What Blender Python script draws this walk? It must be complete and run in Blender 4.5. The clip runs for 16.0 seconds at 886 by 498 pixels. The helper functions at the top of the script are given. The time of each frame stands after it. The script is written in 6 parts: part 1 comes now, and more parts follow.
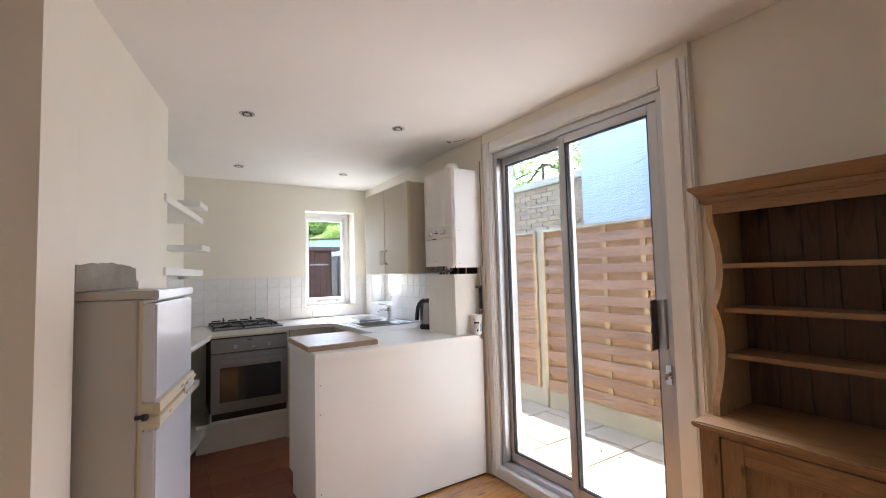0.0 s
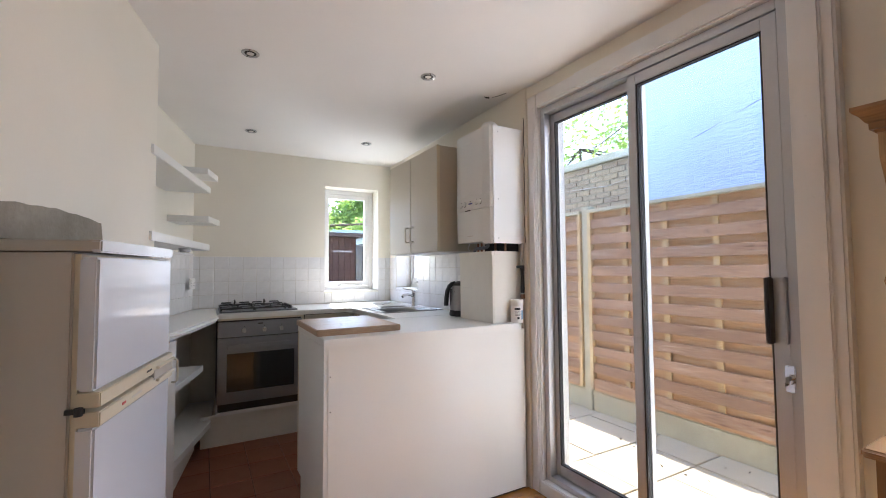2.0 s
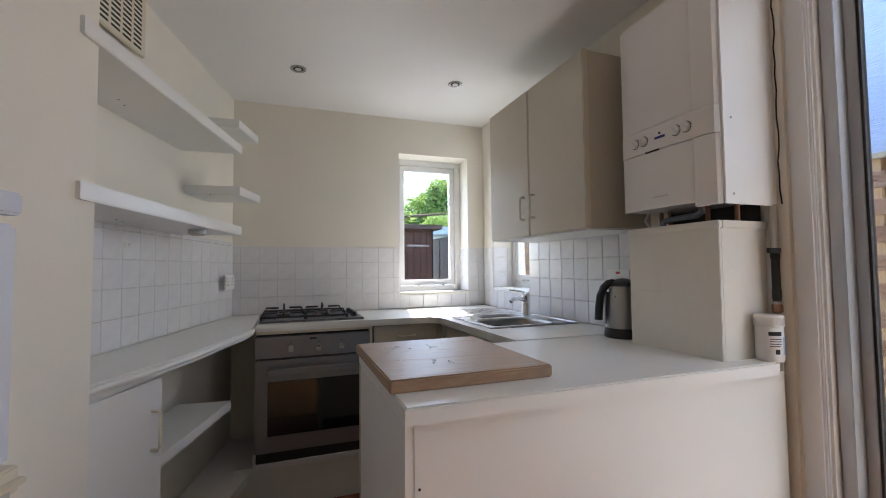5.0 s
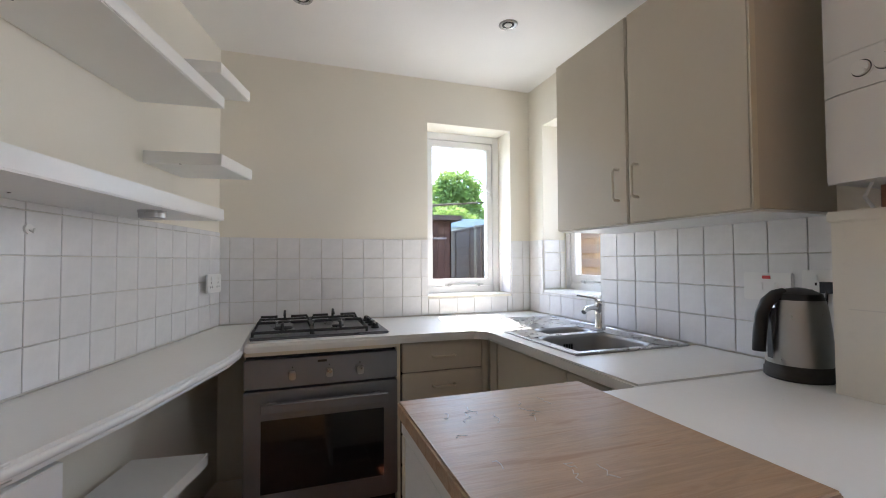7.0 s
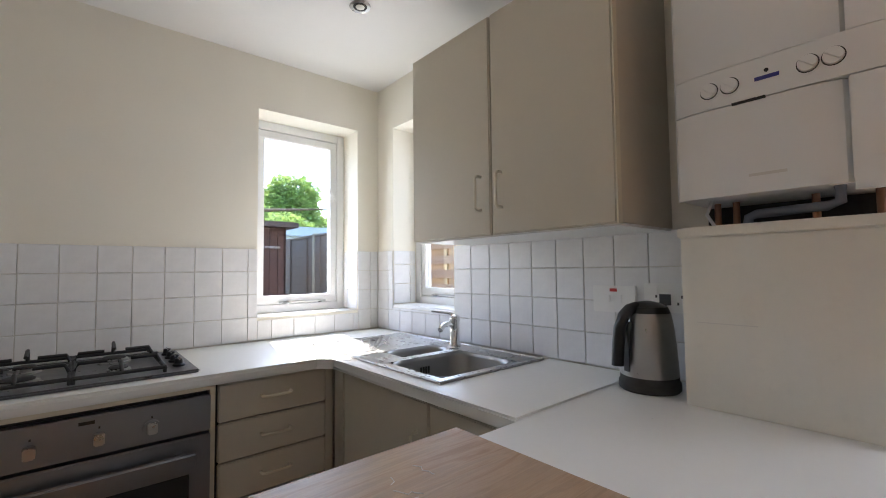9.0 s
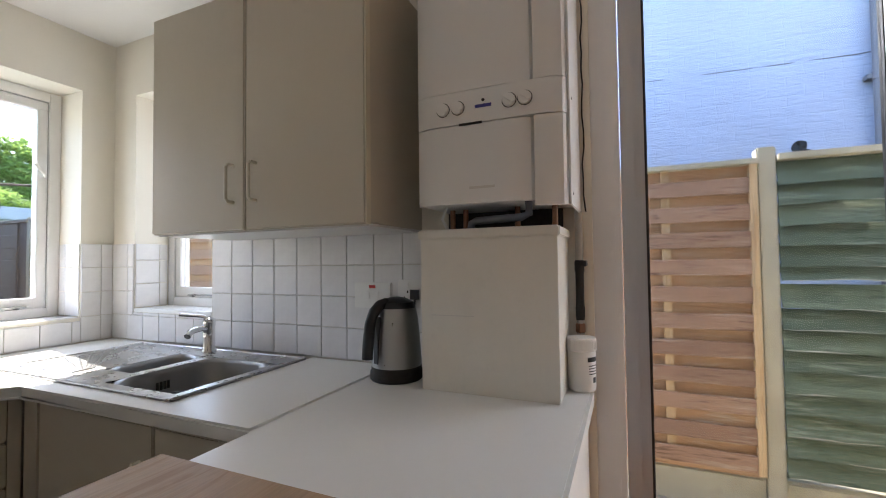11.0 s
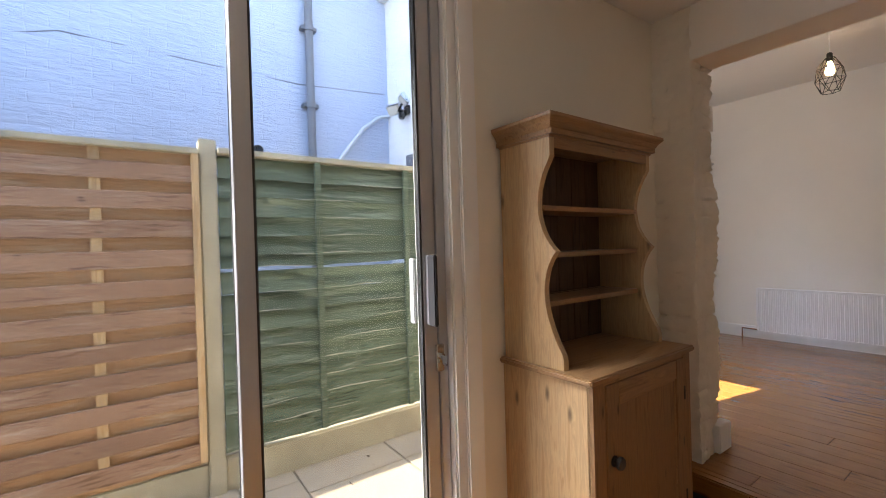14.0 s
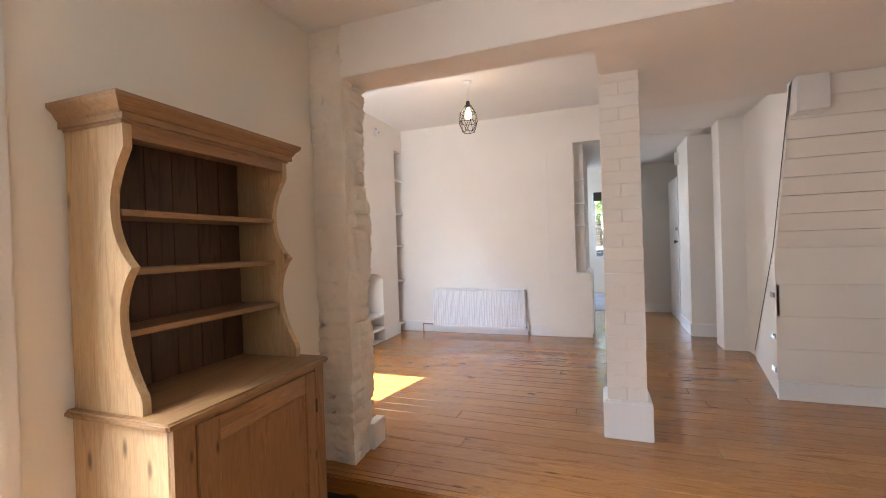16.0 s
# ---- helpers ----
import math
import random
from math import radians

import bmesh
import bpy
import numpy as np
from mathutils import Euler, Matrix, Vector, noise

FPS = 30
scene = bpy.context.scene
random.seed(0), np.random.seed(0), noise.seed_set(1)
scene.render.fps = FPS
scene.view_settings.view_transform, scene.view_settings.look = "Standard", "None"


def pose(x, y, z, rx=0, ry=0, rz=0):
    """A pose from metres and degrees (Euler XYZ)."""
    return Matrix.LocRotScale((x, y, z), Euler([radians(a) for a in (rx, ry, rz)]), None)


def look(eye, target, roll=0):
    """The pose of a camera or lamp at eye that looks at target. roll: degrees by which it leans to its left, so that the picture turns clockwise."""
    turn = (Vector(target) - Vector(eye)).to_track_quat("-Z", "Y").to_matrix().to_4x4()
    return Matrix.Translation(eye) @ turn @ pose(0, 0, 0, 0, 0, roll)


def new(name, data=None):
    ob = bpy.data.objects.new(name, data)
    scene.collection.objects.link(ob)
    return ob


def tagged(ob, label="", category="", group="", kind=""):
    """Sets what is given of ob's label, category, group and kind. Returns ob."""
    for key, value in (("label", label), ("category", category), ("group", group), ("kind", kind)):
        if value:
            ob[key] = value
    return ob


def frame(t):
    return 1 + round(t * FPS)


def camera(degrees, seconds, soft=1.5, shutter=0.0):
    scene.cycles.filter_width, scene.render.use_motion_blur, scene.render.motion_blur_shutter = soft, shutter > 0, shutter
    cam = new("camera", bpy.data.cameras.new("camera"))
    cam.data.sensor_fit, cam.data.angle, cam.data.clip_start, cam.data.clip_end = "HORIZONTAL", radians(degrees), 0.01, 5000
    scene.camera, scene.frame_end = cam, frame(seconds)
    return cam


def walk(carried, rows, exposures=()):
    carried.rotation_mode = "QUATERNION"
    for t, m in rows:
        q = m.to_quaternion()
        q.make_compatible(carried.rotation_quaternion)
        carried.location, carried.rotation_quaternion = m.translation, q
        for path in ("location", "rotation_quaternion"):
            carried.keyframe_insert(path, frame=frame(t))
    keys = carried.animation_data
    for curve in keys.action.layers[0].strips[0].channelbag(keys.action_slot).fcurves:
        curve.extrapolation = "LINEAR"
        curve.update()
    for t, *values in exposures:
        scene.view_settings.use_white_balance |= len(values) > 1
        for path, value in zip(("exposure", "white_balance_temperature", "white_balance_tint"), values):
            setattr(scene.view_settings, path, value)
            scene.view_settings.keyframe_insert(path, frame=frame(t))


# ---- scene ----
cam = camera(92.2, 16.0, soft=1.0)
PATH = [
    (0, (0.035, 0.008, 1.4), (1.119, 1.684, 1.513), -1.5),
    (0.5, (0.101, 0.089, 1.392), (1.177, 1.772, 1.471), -1.5),
    (1, (0.179, 0.139, 1.376), (1.191, 1.863, 1.444), -1.3),
    (1.5, (0.226, 0.261, 1.314), (1.211, 2.0, 1.39), -0.8),
    (2, (0.237, 0.422, 1.286), (1.215, 2.164, 1.38), -0.4),
    (2.5, (0.288, 0.586, 1.26), (1.253, 2.335, 1.361), -0.3),
    (3, (0.351, 0.768, 1.268), (1.274, 2.539, 1.377), -0.3),
    (3.5, (0.358, 0.991, 1.242), (1.232, 2.786, 1.354), -0.2),
    (4, (0.372, 1.194, 1.247), (1.232, 2.997, 1.351), -0.4),
    (4.5, (0.448, 1.372, 1.238), (1.193, 3.226, 1.333), -0.6),
    (4.7, (0.485, 1.441, 1.243), (1.179, 3.314, 1.339), -0.7),
    (7, (0.521, 2.173, 1.278), (1.173, 4.063, 1.337), -0.3),
    (7.5, (0.512, 2.321, 1.287), (1.292, 4.161, 1.356), -0.4),
    (8, (0.519, 2.4, 1.292), (1.539, 4.119, 1.362), -0.3),
    (8.2, (0.537, 2.412, 1.283), (1.616, 4.094, 1.368), -0.3),
    (10.3, (0.64, 2.38, 1.316), (2.329, 3.449, 1.382), -0.6),
    (10.5, (0.649, 2.365, 1.31), (2.396, 3.337, 1.38), -0.5),
    (11, (0.679, 2.317, 1.305), (2.517, 3.103, 1.365), -0.7),
    (11.5, (0.712, 2.255, 1.293), (2.607, 2.89, 1.357), -0.9),
    (12, (0.753, 2.168, 1.289), (2.698, 2.634, 1.339), -1.5),
    (12.5, (0.806, 2.052, 1.281), (2.794, 2.262, 1.326), -2.0),
    (13, (0.833, 1.97, 1.274), (2.819, 1.73, 1.303), -2.1),
    (13.5, (0.837, 1.95, 1.274), (2.694, 1.206, 1.281), -1.9),
    (14, (0.806, 1.93, 1.277), (2.439, 0.775, 1.264), -1.7),
    (14.5, (0.747, 1.867, 1.28), (2.043, 0.344, 1.258), -1.5),
    (15, (0.676, 1.759, 1.284), (1.667, 0.022, 1.26), -1.4),
    (15.5, (0.62, 1.654, 1.284), (1.403, -0.186, 1.262), -1.6),
    (16, (0.584, 1.582, 1.28), (1.277, -0.294, 1.263), -1.9),
]
# exposure and white balance of the clip's camera on the way: seconds, stops, kelvin, tint
EXPOSURES = [(0.0, 4.2, 6100, 14), (1.5, 4.08, 6000, 14), (3.0, 3.8, 5850, 14), (3.5, 3.55, 5850, 14), (4.5, 3.5, 5950, 14), (7.0, 3.85, 6050, 14), (8.0, 3.9, 6050, 14), (10.5, 3.55, 6150, 14),
             (12.5, 3.55, 6450, 14), (13.0, 3.45, 6300, 14), (13.5, 3.3, 6400, 14), (14.0, 3.65, 6550, 14), (15.0, 3.95, 6350, 14), (16.0, 4.78, 6150, 14)]
walk(cam, [(t, look(eye, target, roll)) for t, eye, target, roll in PATH], EXPOSURES)

# ---- world and lights ----
SUN_AZ = radians(11.0)      # clockwise from +y
SUN_EL = radians(49.0)
world = bpy.data.worlds.new("sky")
scene.world = world
world.use_nodes = True
wt = world.node_tree
sky = wt.nodes.new("ShaderNodeTexSky")
sky.sky_type = "NISHITA"
sky.sun_disc = False
sky.sun_elevation = SUN_EL
sky.sun_rotation = SUN_AZ
sky.dust_density = 0.6
wt.links.new(sky.outputs[0], wt.nodes["Background"].inputs[0])
wt.nodes["Background"].inputs[1].default_value = 0.15

sun = new("sun", bpy.data.lights.new("sun", "SUN"))
sun.data.energy, sun.data.angle, sun.data.color = 2.2, radians(0.6), (1.0, 0.93, 0.82)
sun_from = Vector((math.sin(SUN_AZ) * math.cos(SUN_EL), math.cos(SUN_AZ) * math.cos(SUN_EL), math.sin(SUN_EL)))
sun.matrix_world = look(sun_from * 20, (0, 0, 0))

bulb_light = new("bulb_light", bpy.data.lights.new("bulb_light", "POINT"))
bulb_light.data.energy, bulb_light.data.color, bulb_light.data.shadow_soft_size = 2.0, (1.0, 0.68, 0.42), 0.03
bulb_light.location = (1.722, -2.305, 2.505)


def window_light(name, m, w, h, watts, colour=(0.86, 0.93, 1.0)):
    """Skylight that enters through an opening."""
    lamp = new(name, bpy.data.lights.new(name, "AREA"))
    lamp.data.shape, lamp.data.size, lamp.data.size_y = "RECTANGLE", w, h
    lamp.data.energy, lamp.data.color = watts, colour
    lamp.matrix_world = m
    return lamp


# the living room's rear window, out of sight beside the pier
window_light("rear_window_light", look((2.55, -0.57, 1.65), (2.55, -3.0, 1.2)), 0.8, 1.1, 1.2)
# the front room's bay window
window_light("front_window_light", look((1.3, -7.85, 1.6), (1.3, -5.0, 1.2)), 1.0, 1.3, 2.2)


def slanting_skylight(name, eye, aim, w, h, watts):
    """The part of the sky that falls steeply through an opening from over the roofs."""
    lamp = window_light(name, look(eye, aim), w, h, watts, (0.96, 0.98, 1.0))
    lamp.data.spread = radians(66.0)
    return lamp


# patio door: sky over the roofs, and the pale yard's light straight through the opening
for z, watts in ((0.75, 0.2), (1.35, 0.6), (1.95, 1.0)):
    slanting_skylight("patio_door_light", (2.12, 1.71, z), (1.58, 1.25, z - 0.84), 1.3, 0.22, watts)
window_light("yard_light", look((2.14, 1.71, 1.18), (0.0, 1.71, 1.18)), 1.2, 2.0, 1.55, (0.97, 0.97, 1.0))
# window over the hob, window by the sink
window_light("hob_window_light", look((1.52, 4.81, 1.60), (1.52, 3.0, 1.45)), 0.45, 0.9, 0.45, (0.92, 0.96, 1.0))
window_light("sink_window_light", look((2.17, 4.145, 1.60), (1.0, 4.145, 1.45)), 0.42, 0.9, 0.45, (0.92, 0.96, 1.0))

# ---- materials ----
def node_mat(name):
    m = bpy.data.materials.new(name)
    m.use_nodes = True
    nt = m.node_tree
    return m, nt, nt.nodes["Principled BSDF"]


def ramp(nt, src, stops):
    r = nt.nodes.new("ShaderNodeValToRGB")
    while len(r.color_ramp.elements) < len(stops):
        r.color_ramp.elements.new(0.5)
    for e, (p, c) in zip(r.color_ramp.elements, stops):
        e.position, e.color = p, (*c, 1)
    nt.links.new(src, r.inputs[0])
    return r.outputs[0]


def coords(nt, scale=(1, 1, 1), kind="Object"):
    tc = nt.nodes.new("ShaderNodeTexCoord")
    mp = nt.nodes.new("ShaderNodeMapping")
    mp.inputs["Scale"].default_value = scale
    nt.links.new(tc.outputs[kind], mp.inputs[0])
    return mp.outputs[0]


def noise_tex(nt, vec, scale, detail=4, rough=0.55, dist=0.0):
    n = nt.nodes.new("ShaderNodeTexNoise")
    n.inputs["Scale"].default_value = scale
    n.inputs["Detail"].default_value = detail
    n.inputs["Roughness"].default_value = rough
    n.inputs["Distortion"].default_value = dist
    nt.links.new(vec, n.inputs["Vector"])
    return n.outputs["Fac"]


def mix(nt, fac, a, b, kind="MIX"):
    x = nt.nodes.new("ShaderNodeMix")
    x.data_type, x.blend_type = "RGBA", kind
    for sock, v in ((x.inputs[0], fac), (x.inputs[6], a), (x.inputs[7], b)):
        if isinstance(v, (int, float)):
            sock.default_value = v
        elif isinstance(v, tuple):
            sock.default_value = (*v, 1)
        else:
            nt.links.new(v, sock)
    return x.outputs[2]


def bump(nt, b, height, strength, distance):
    n = nt.nodes.new("ShaderNodeBump")
    n.inputs["Strength"].default_value, n.inputs["Distance"].default_value = strength, distance
    nt.links.new(height, n.inputs["Height"])
    nt.links.new(n.outputs[0], b.inputs["Normal"])


def shade(c, k):
    return tuple(min(1.0, v * k) for v in c)


def plain(name, colour, rough=0.5, metal=0.0, var=0.06, big=1.5, fine=60.0, relief=0.0, dirt=0.0, spec=0.5, coat=0.0):
    """Paint, plastic, metal, plaster: two scales of change and a fine relief."""
    m, nt, b = node_mat(name)
    v = coords(nt)
    big_n, fine_n = noise_tex(nt, v, big, 5), noise_tex(nt, v, fine, 3)
    c = ramp(nt, big_n, [(0.3, shade(colour, 1 - var)), (0.7, shade(colour, 1 + var * 0.6))])
    c = mix(nt, ramp(nt, fine_n, [(0.35, (0, 0, 0)), (0.75, (var, var, var))]), c, shade(colour, 0.75))
    if dirt:
        d = noise_tex(nt, v, big * 5, 8, 0.7)
        c = mix(nt, ramp(nt, d, [(0.55, (0, 0, 0)), (0.8, (dirt, dirt, dirt))]), c, shade(colour, 0.45))
    nt.links.new(c, b.inputs["Base Color"])
    b.inputs["Metallic"].default_value = metal
    b.inputs["Specular IOR Level"].default_value = spec
    b.inputs["Coat Weight"].default_value = coat
    nt.links.new(ramp(nt, fine_n, [(0.2, (rough * 0.85,) * 3), (0.8, (min(1, rough * 1.2),) * 3)]), b.inputs["Roughness"])
    if relief:
        bump(nt, b, fine_n, 0.6, relief)
    return m


def wood(name, light, dark, along="x", rough=0.45, scale=1.0, knots=True, coat=0.0, weather=None, tone=0.35, knot=1.0):
    """Planks: grain stretched along one axis, knots, a tone for each piece."""
    m, nt, b = node_mat(name)
    stretch = {"x": (1.2, 14, 14), "y": (14, 1.2, 14), "z": (14, 14, 1.2)}[along]
    info = nt.nodes.new("ShaderNodeObjectInfo")
    geo = nt.nodes.new("ShaderNodeNewGeometry")
    add = nt.nodes.new("ShaderNodeMath")
    add.operation = "ADD"
    nt.links.new(info.outputs["Random"], add.inputs[0])
    nt.links.new(geo.outputs["Random Per Island"], add.inputs[1])
    comb = nt.nodes.new("ShaderNodeCombineXYZ")
    tc = nt.nodes.new("ShaderNodeTexCoord")
    shift = nt.nodes.new("ShaderNodeMath")
    shift.operation = "MULTIPLY"
    shift.inputs[1].default_value = 37.0
    nt.links.new(add.outputs[0], shift.inputs[0])
    for k in range(3):
        nt.links.new(shift.outputs[0], comb.inputs[k])
    va = nt.nodes.new("ShaderNodeVectorMath")
    nt.links.new(tc.outputs["Object"], va.inputs[0])
    nt.links.new(comb.outputs[0], va.inputs[1])
    mp = nt.nodes.new("ShaderNodeMapping")
    mp.inputs["Scale"].default_value = tuple(s * scale for s in stretch)
    nt.links.new(va.outputs[0], mp.inputs[0])
    grain = noise_tex(nt, mp.outputs[0], 2.2, 6, 0.6, 0.9)
    fine = noise_tex(nt, mp.outputs[0], 11.0, 4, 0.7, 0.3)
    c = ramp(nt, grain, [(0.36, dark), (0.48, light), (0.58, shade(light, 0.78)), (0.72, shade(light, 1.12))])
    c = mix(nt, ramp(nt, fine, [(0.4, (0, 0, 0)), (0.8, (0.45,) * 3)]), c, dark)
    if knots:
        mk = nt.nodes.new("ShaderNodeMapping")
        mk.inputs["Scale"].default_value = {"x": (2.6, 8, 8), "y": (8, 2.6, 8), "z": (8, 8, 2.6)}[along]
        nt.links.new(va.outputs[0], mk.inputs[0])
        vor = nt.nodes.new("ShaderNodeTexVoronoi")
        vor.inputs["Scale"].default_value = 1.0 * scale
        nt.links.new(mk.outputs[0], vor.inputs["Vector"])
        c = mix(nt, ramp(nt, vor.outputs["Distance"], [(0.07 * knot, (0.95,) * 3), (0.19 * knot, (0, 0, 0))]), c, shade(dark, 0.32))
    fr = nt.nodes.new("ShaderNodeMath")
    fr.operation = "FRACT"
    nt.links.new(add.outputs[0], fr.inputs[0])
    c = mix(nt, ramp(nt, fr.outputs[0], [(0.0, (tone,) * 3), (1.0, (0, 0, 0))]), c, shade(dark, 0.9))
    if weather:
        w = noise_tex(nt, mp.outputs[0], 1.0, 8, 0.75)
        c = mix(nt, ramp(nt, w, [(0.53, (0, 0, 0)), (0.66, (0.85,) * 3)]), c, weather)
    nt.links.new(c, b.inputs["Base Color"])
    nt.links.new(ramp(nt, grain, [(0.2, (rough * 1.25,) * 3), (0.8, (rough * 0.8,) * 3)]), b.inputs["Roughness"])
    b.inputs["Coat Weight"].default_value = coat
    b.inputs["Coat Roughness"].default_value = 0.16
    bump(nt, b, grain if weather else fine, 0.35, 0.0012)
    return m


def piece_mat(name, a, c2, rough, relief=0.001, fine=40.0, spec=0.5, stain=None, coat=0.0):
    """Tiles, bricks and slabs: each piece a shade of its own between two colours."""
    m, nt, b = node_mat(name)
    info = nt.nodes.new("ShaderNodeObjectInfo")
    geo = nt.nodes.new("ShaderNodeNewGeometry")
    add = nt.nodes.new("ShaderNodeMath")
    add.operation = "ADD"
    fr = nt.nodes.new("ShaderNodeMath")
    fr.operation = "FRACT"
    nt.links.new(info.outputs["Random"], add.inputs[0])
    nt.links.new(geo.outputs["Random Per Island"], add.inputs[1])
    nt.links.new(add.outputs[0], fr.inputs[0])
    c = ramp(nt, fr.outputs[0], [(0.0, a), (1.0, c2)])
    v = coords(nt)
    fn, bn = noise_tex(nt, v, fine, 5, 0.65), noise_tex(nt, v, 4.0, 5, 0.6)
    c = mix(nt, ramp(nt, bn, [(0.35, (0, 0, 0)), (0.75, (0.4,) * 3)]), c, stain or shade(a, 0.7))
    c = mix(nt, ramp(nt, fn, [(0.45, (0, 0, 0)), (0.8, (0.3,) * 3)]), c, shade(a, 0.6))
    nt.links.new(c, b.inputs["Base Color"])
    b.inputs["Specular IOR Level"].default_value = spec
    b.inputs["Coat Weight"].default_value = coat
    nt.links.new(ramp(nt, bn, [(0.2, (rough * 0.8,) * 3), (0.8, (min(1, rough * 1.2),) * 3)]), b.inputs["Roughness"])
    bump(nt, b, fn, 0.5, relief)
    return m


def glass_mat(name, tint=0.66):
    """A thin pane: clear to look through, with its gloss on top."""
    m, nt, b = node_mat(name)
    out = nt.nodes["Material Output"]
    tr = nt.nodes.new("ShaderNodeBsdfTransparent")
    tr.inputs[0].default_value = (tint, tint * 1.01, tint, 1)
    gl = nt.nodes.new("ShaderNodeBsdfGlossy")
    gl.inputs["Roughness"].default_value = 0.01
    lw = nt.nodes.new("ShaderNodeLayerWeight")
    lw.inputs[0].default_value = 0.5
    pw = nt.nodes.new("ShaderNodeMath")
    pw.operation = "POWER"
    pw.inputs[1].default_value = 4.0
    nt.links.new(lw.outputs["Facing"], pw.inputs[0])
    fn = nt.nodes.new("ShaderNodeMath")
    fn.operation = "MULTIPLY_ADD"
    fn.inputs[1].default_value, fn.inputs[2].default_value = 0.35, 0.012
    nt.links.new(pw.outputs[0], fn.inputs[0])
    mx = nt.nodes.new("ShaderNodeMixShader")
    nt.links.new(fn.outputs[0], mx.inputs[0])
    nt.links.new(tr.outputs[0], mx.inputs[1])
    nt.links.new(gl.outputs[0], mx.inputs[2])
    nt.links.new(mx.outputs[0], out.inputs[0])
    return m


def painted_brick(name, colour):
    """Thick masonry paint over brick courses: soft joints, drips and lumps."""
    m, nt, b = node_mat(name)
    tc = nt.nodes.new("ShaderNodeTexCoord")
    sep = nt.nodes.new("ShaderNodeSeparateXYZ")
    comb = nt.nodes.new("ShaderNodeCombineXYZ")
    nt.links.new(tc.outputs["Object"], sep.inputs[0])
    nt.links.new(sep.outputs["Y"], comb.inputs[0])
    nt.links.new(sep.outputs["Z"], comb.inputs[1])
    warp = noise_tex(nt, coords(nt), 6.0, 3)
    wm = nt.nodes.new("ShaderNodeVectorMath")
    wm.operation = "MULTIPLY_ADD"
    wm.inputs[1].default_value = (0.05, 0.035, 0.0)
    nt.links.new(warp, wm.inputs[0])
    nt.links.new(comb.outputs[0], wm.inputs[2])
    br = nt.nodes.new("ShaderNodeTexBrick")
    br.inputs["Scale"].default_value = 1.0
    br.inputs["Mortar Size"].default_value = 0.007
    br.inputs["Mortar Smooth"].default_value = 0.9
    br.inputs["Brick Width"].default_value = 0.225
    br.inputs["Row Height"].default_value = 0.075
    br.inputs["Color1"].default_value = (1, 1, 1, 1)
    br.inputs["Color2"].default_value = (0.6, 0.6, 0.6, 1)
    br.inputs["Mortar"].default_value = (0, 0, 0, 1)
    nt.links.new(wm.outputs[0], br.inputs["Vector"])
    streak = noise_tex(nt, coords(nt, (1, 5, 22)), 1.6, 6, 0.65)
    c = ramp(nt, noise_tex(nt, coords(nt), 1.3, 5), [(0.3, shade(colour, 0.93)), (0.7, shade(colour, 1.04))])
    c = mix(nt, ramp(nt, streak, [(0.36, (0.3,) * 3), (0.5, (0, 0, 0))]), c, shade(colour, 0.72))
    nt.links.new(c, b.inputs["Base Color"])
    b.inputs["Roughness"].default_value = 0.8
    h = mix(nt, 0.9, br.outputs["Color"], streak)
    bump(nt, b, h, 0.8, 0.026)
    return m


def leafy(m, colour):
    """Lets the light behind a leaf shine through it."""
    nt = m.node_tree
    out = nt.nodes["Material Output"]
    tl = nt.nodes.new("ShaderNodeBsdfTranslucent")
    tl.inputs[0].default_value = (*colour, 1)
    mx = nt.nodes.new("ShaderNodeMixShader")
    mx.inputs[0].default_value = 0.5
    nt.links.new(nt.nodes["Principled BSDF"].outputs[0], mx.inputs[1])
    nt.links.new(tl.outputs[0], mx.inputs[2])
    nt.links.new(mx.outputs[0], out.inputs[0])
    return m


def glow(name, colour, strength):
    m, nt, b = node_mat(name)
    b.inputs["Base Color"].default_value = (*colour, 1)
    b.inputs["Emission Color"].default_value = (*colour, 1)
    b.inputs["Emission Strength"].default_value = strength
    return m


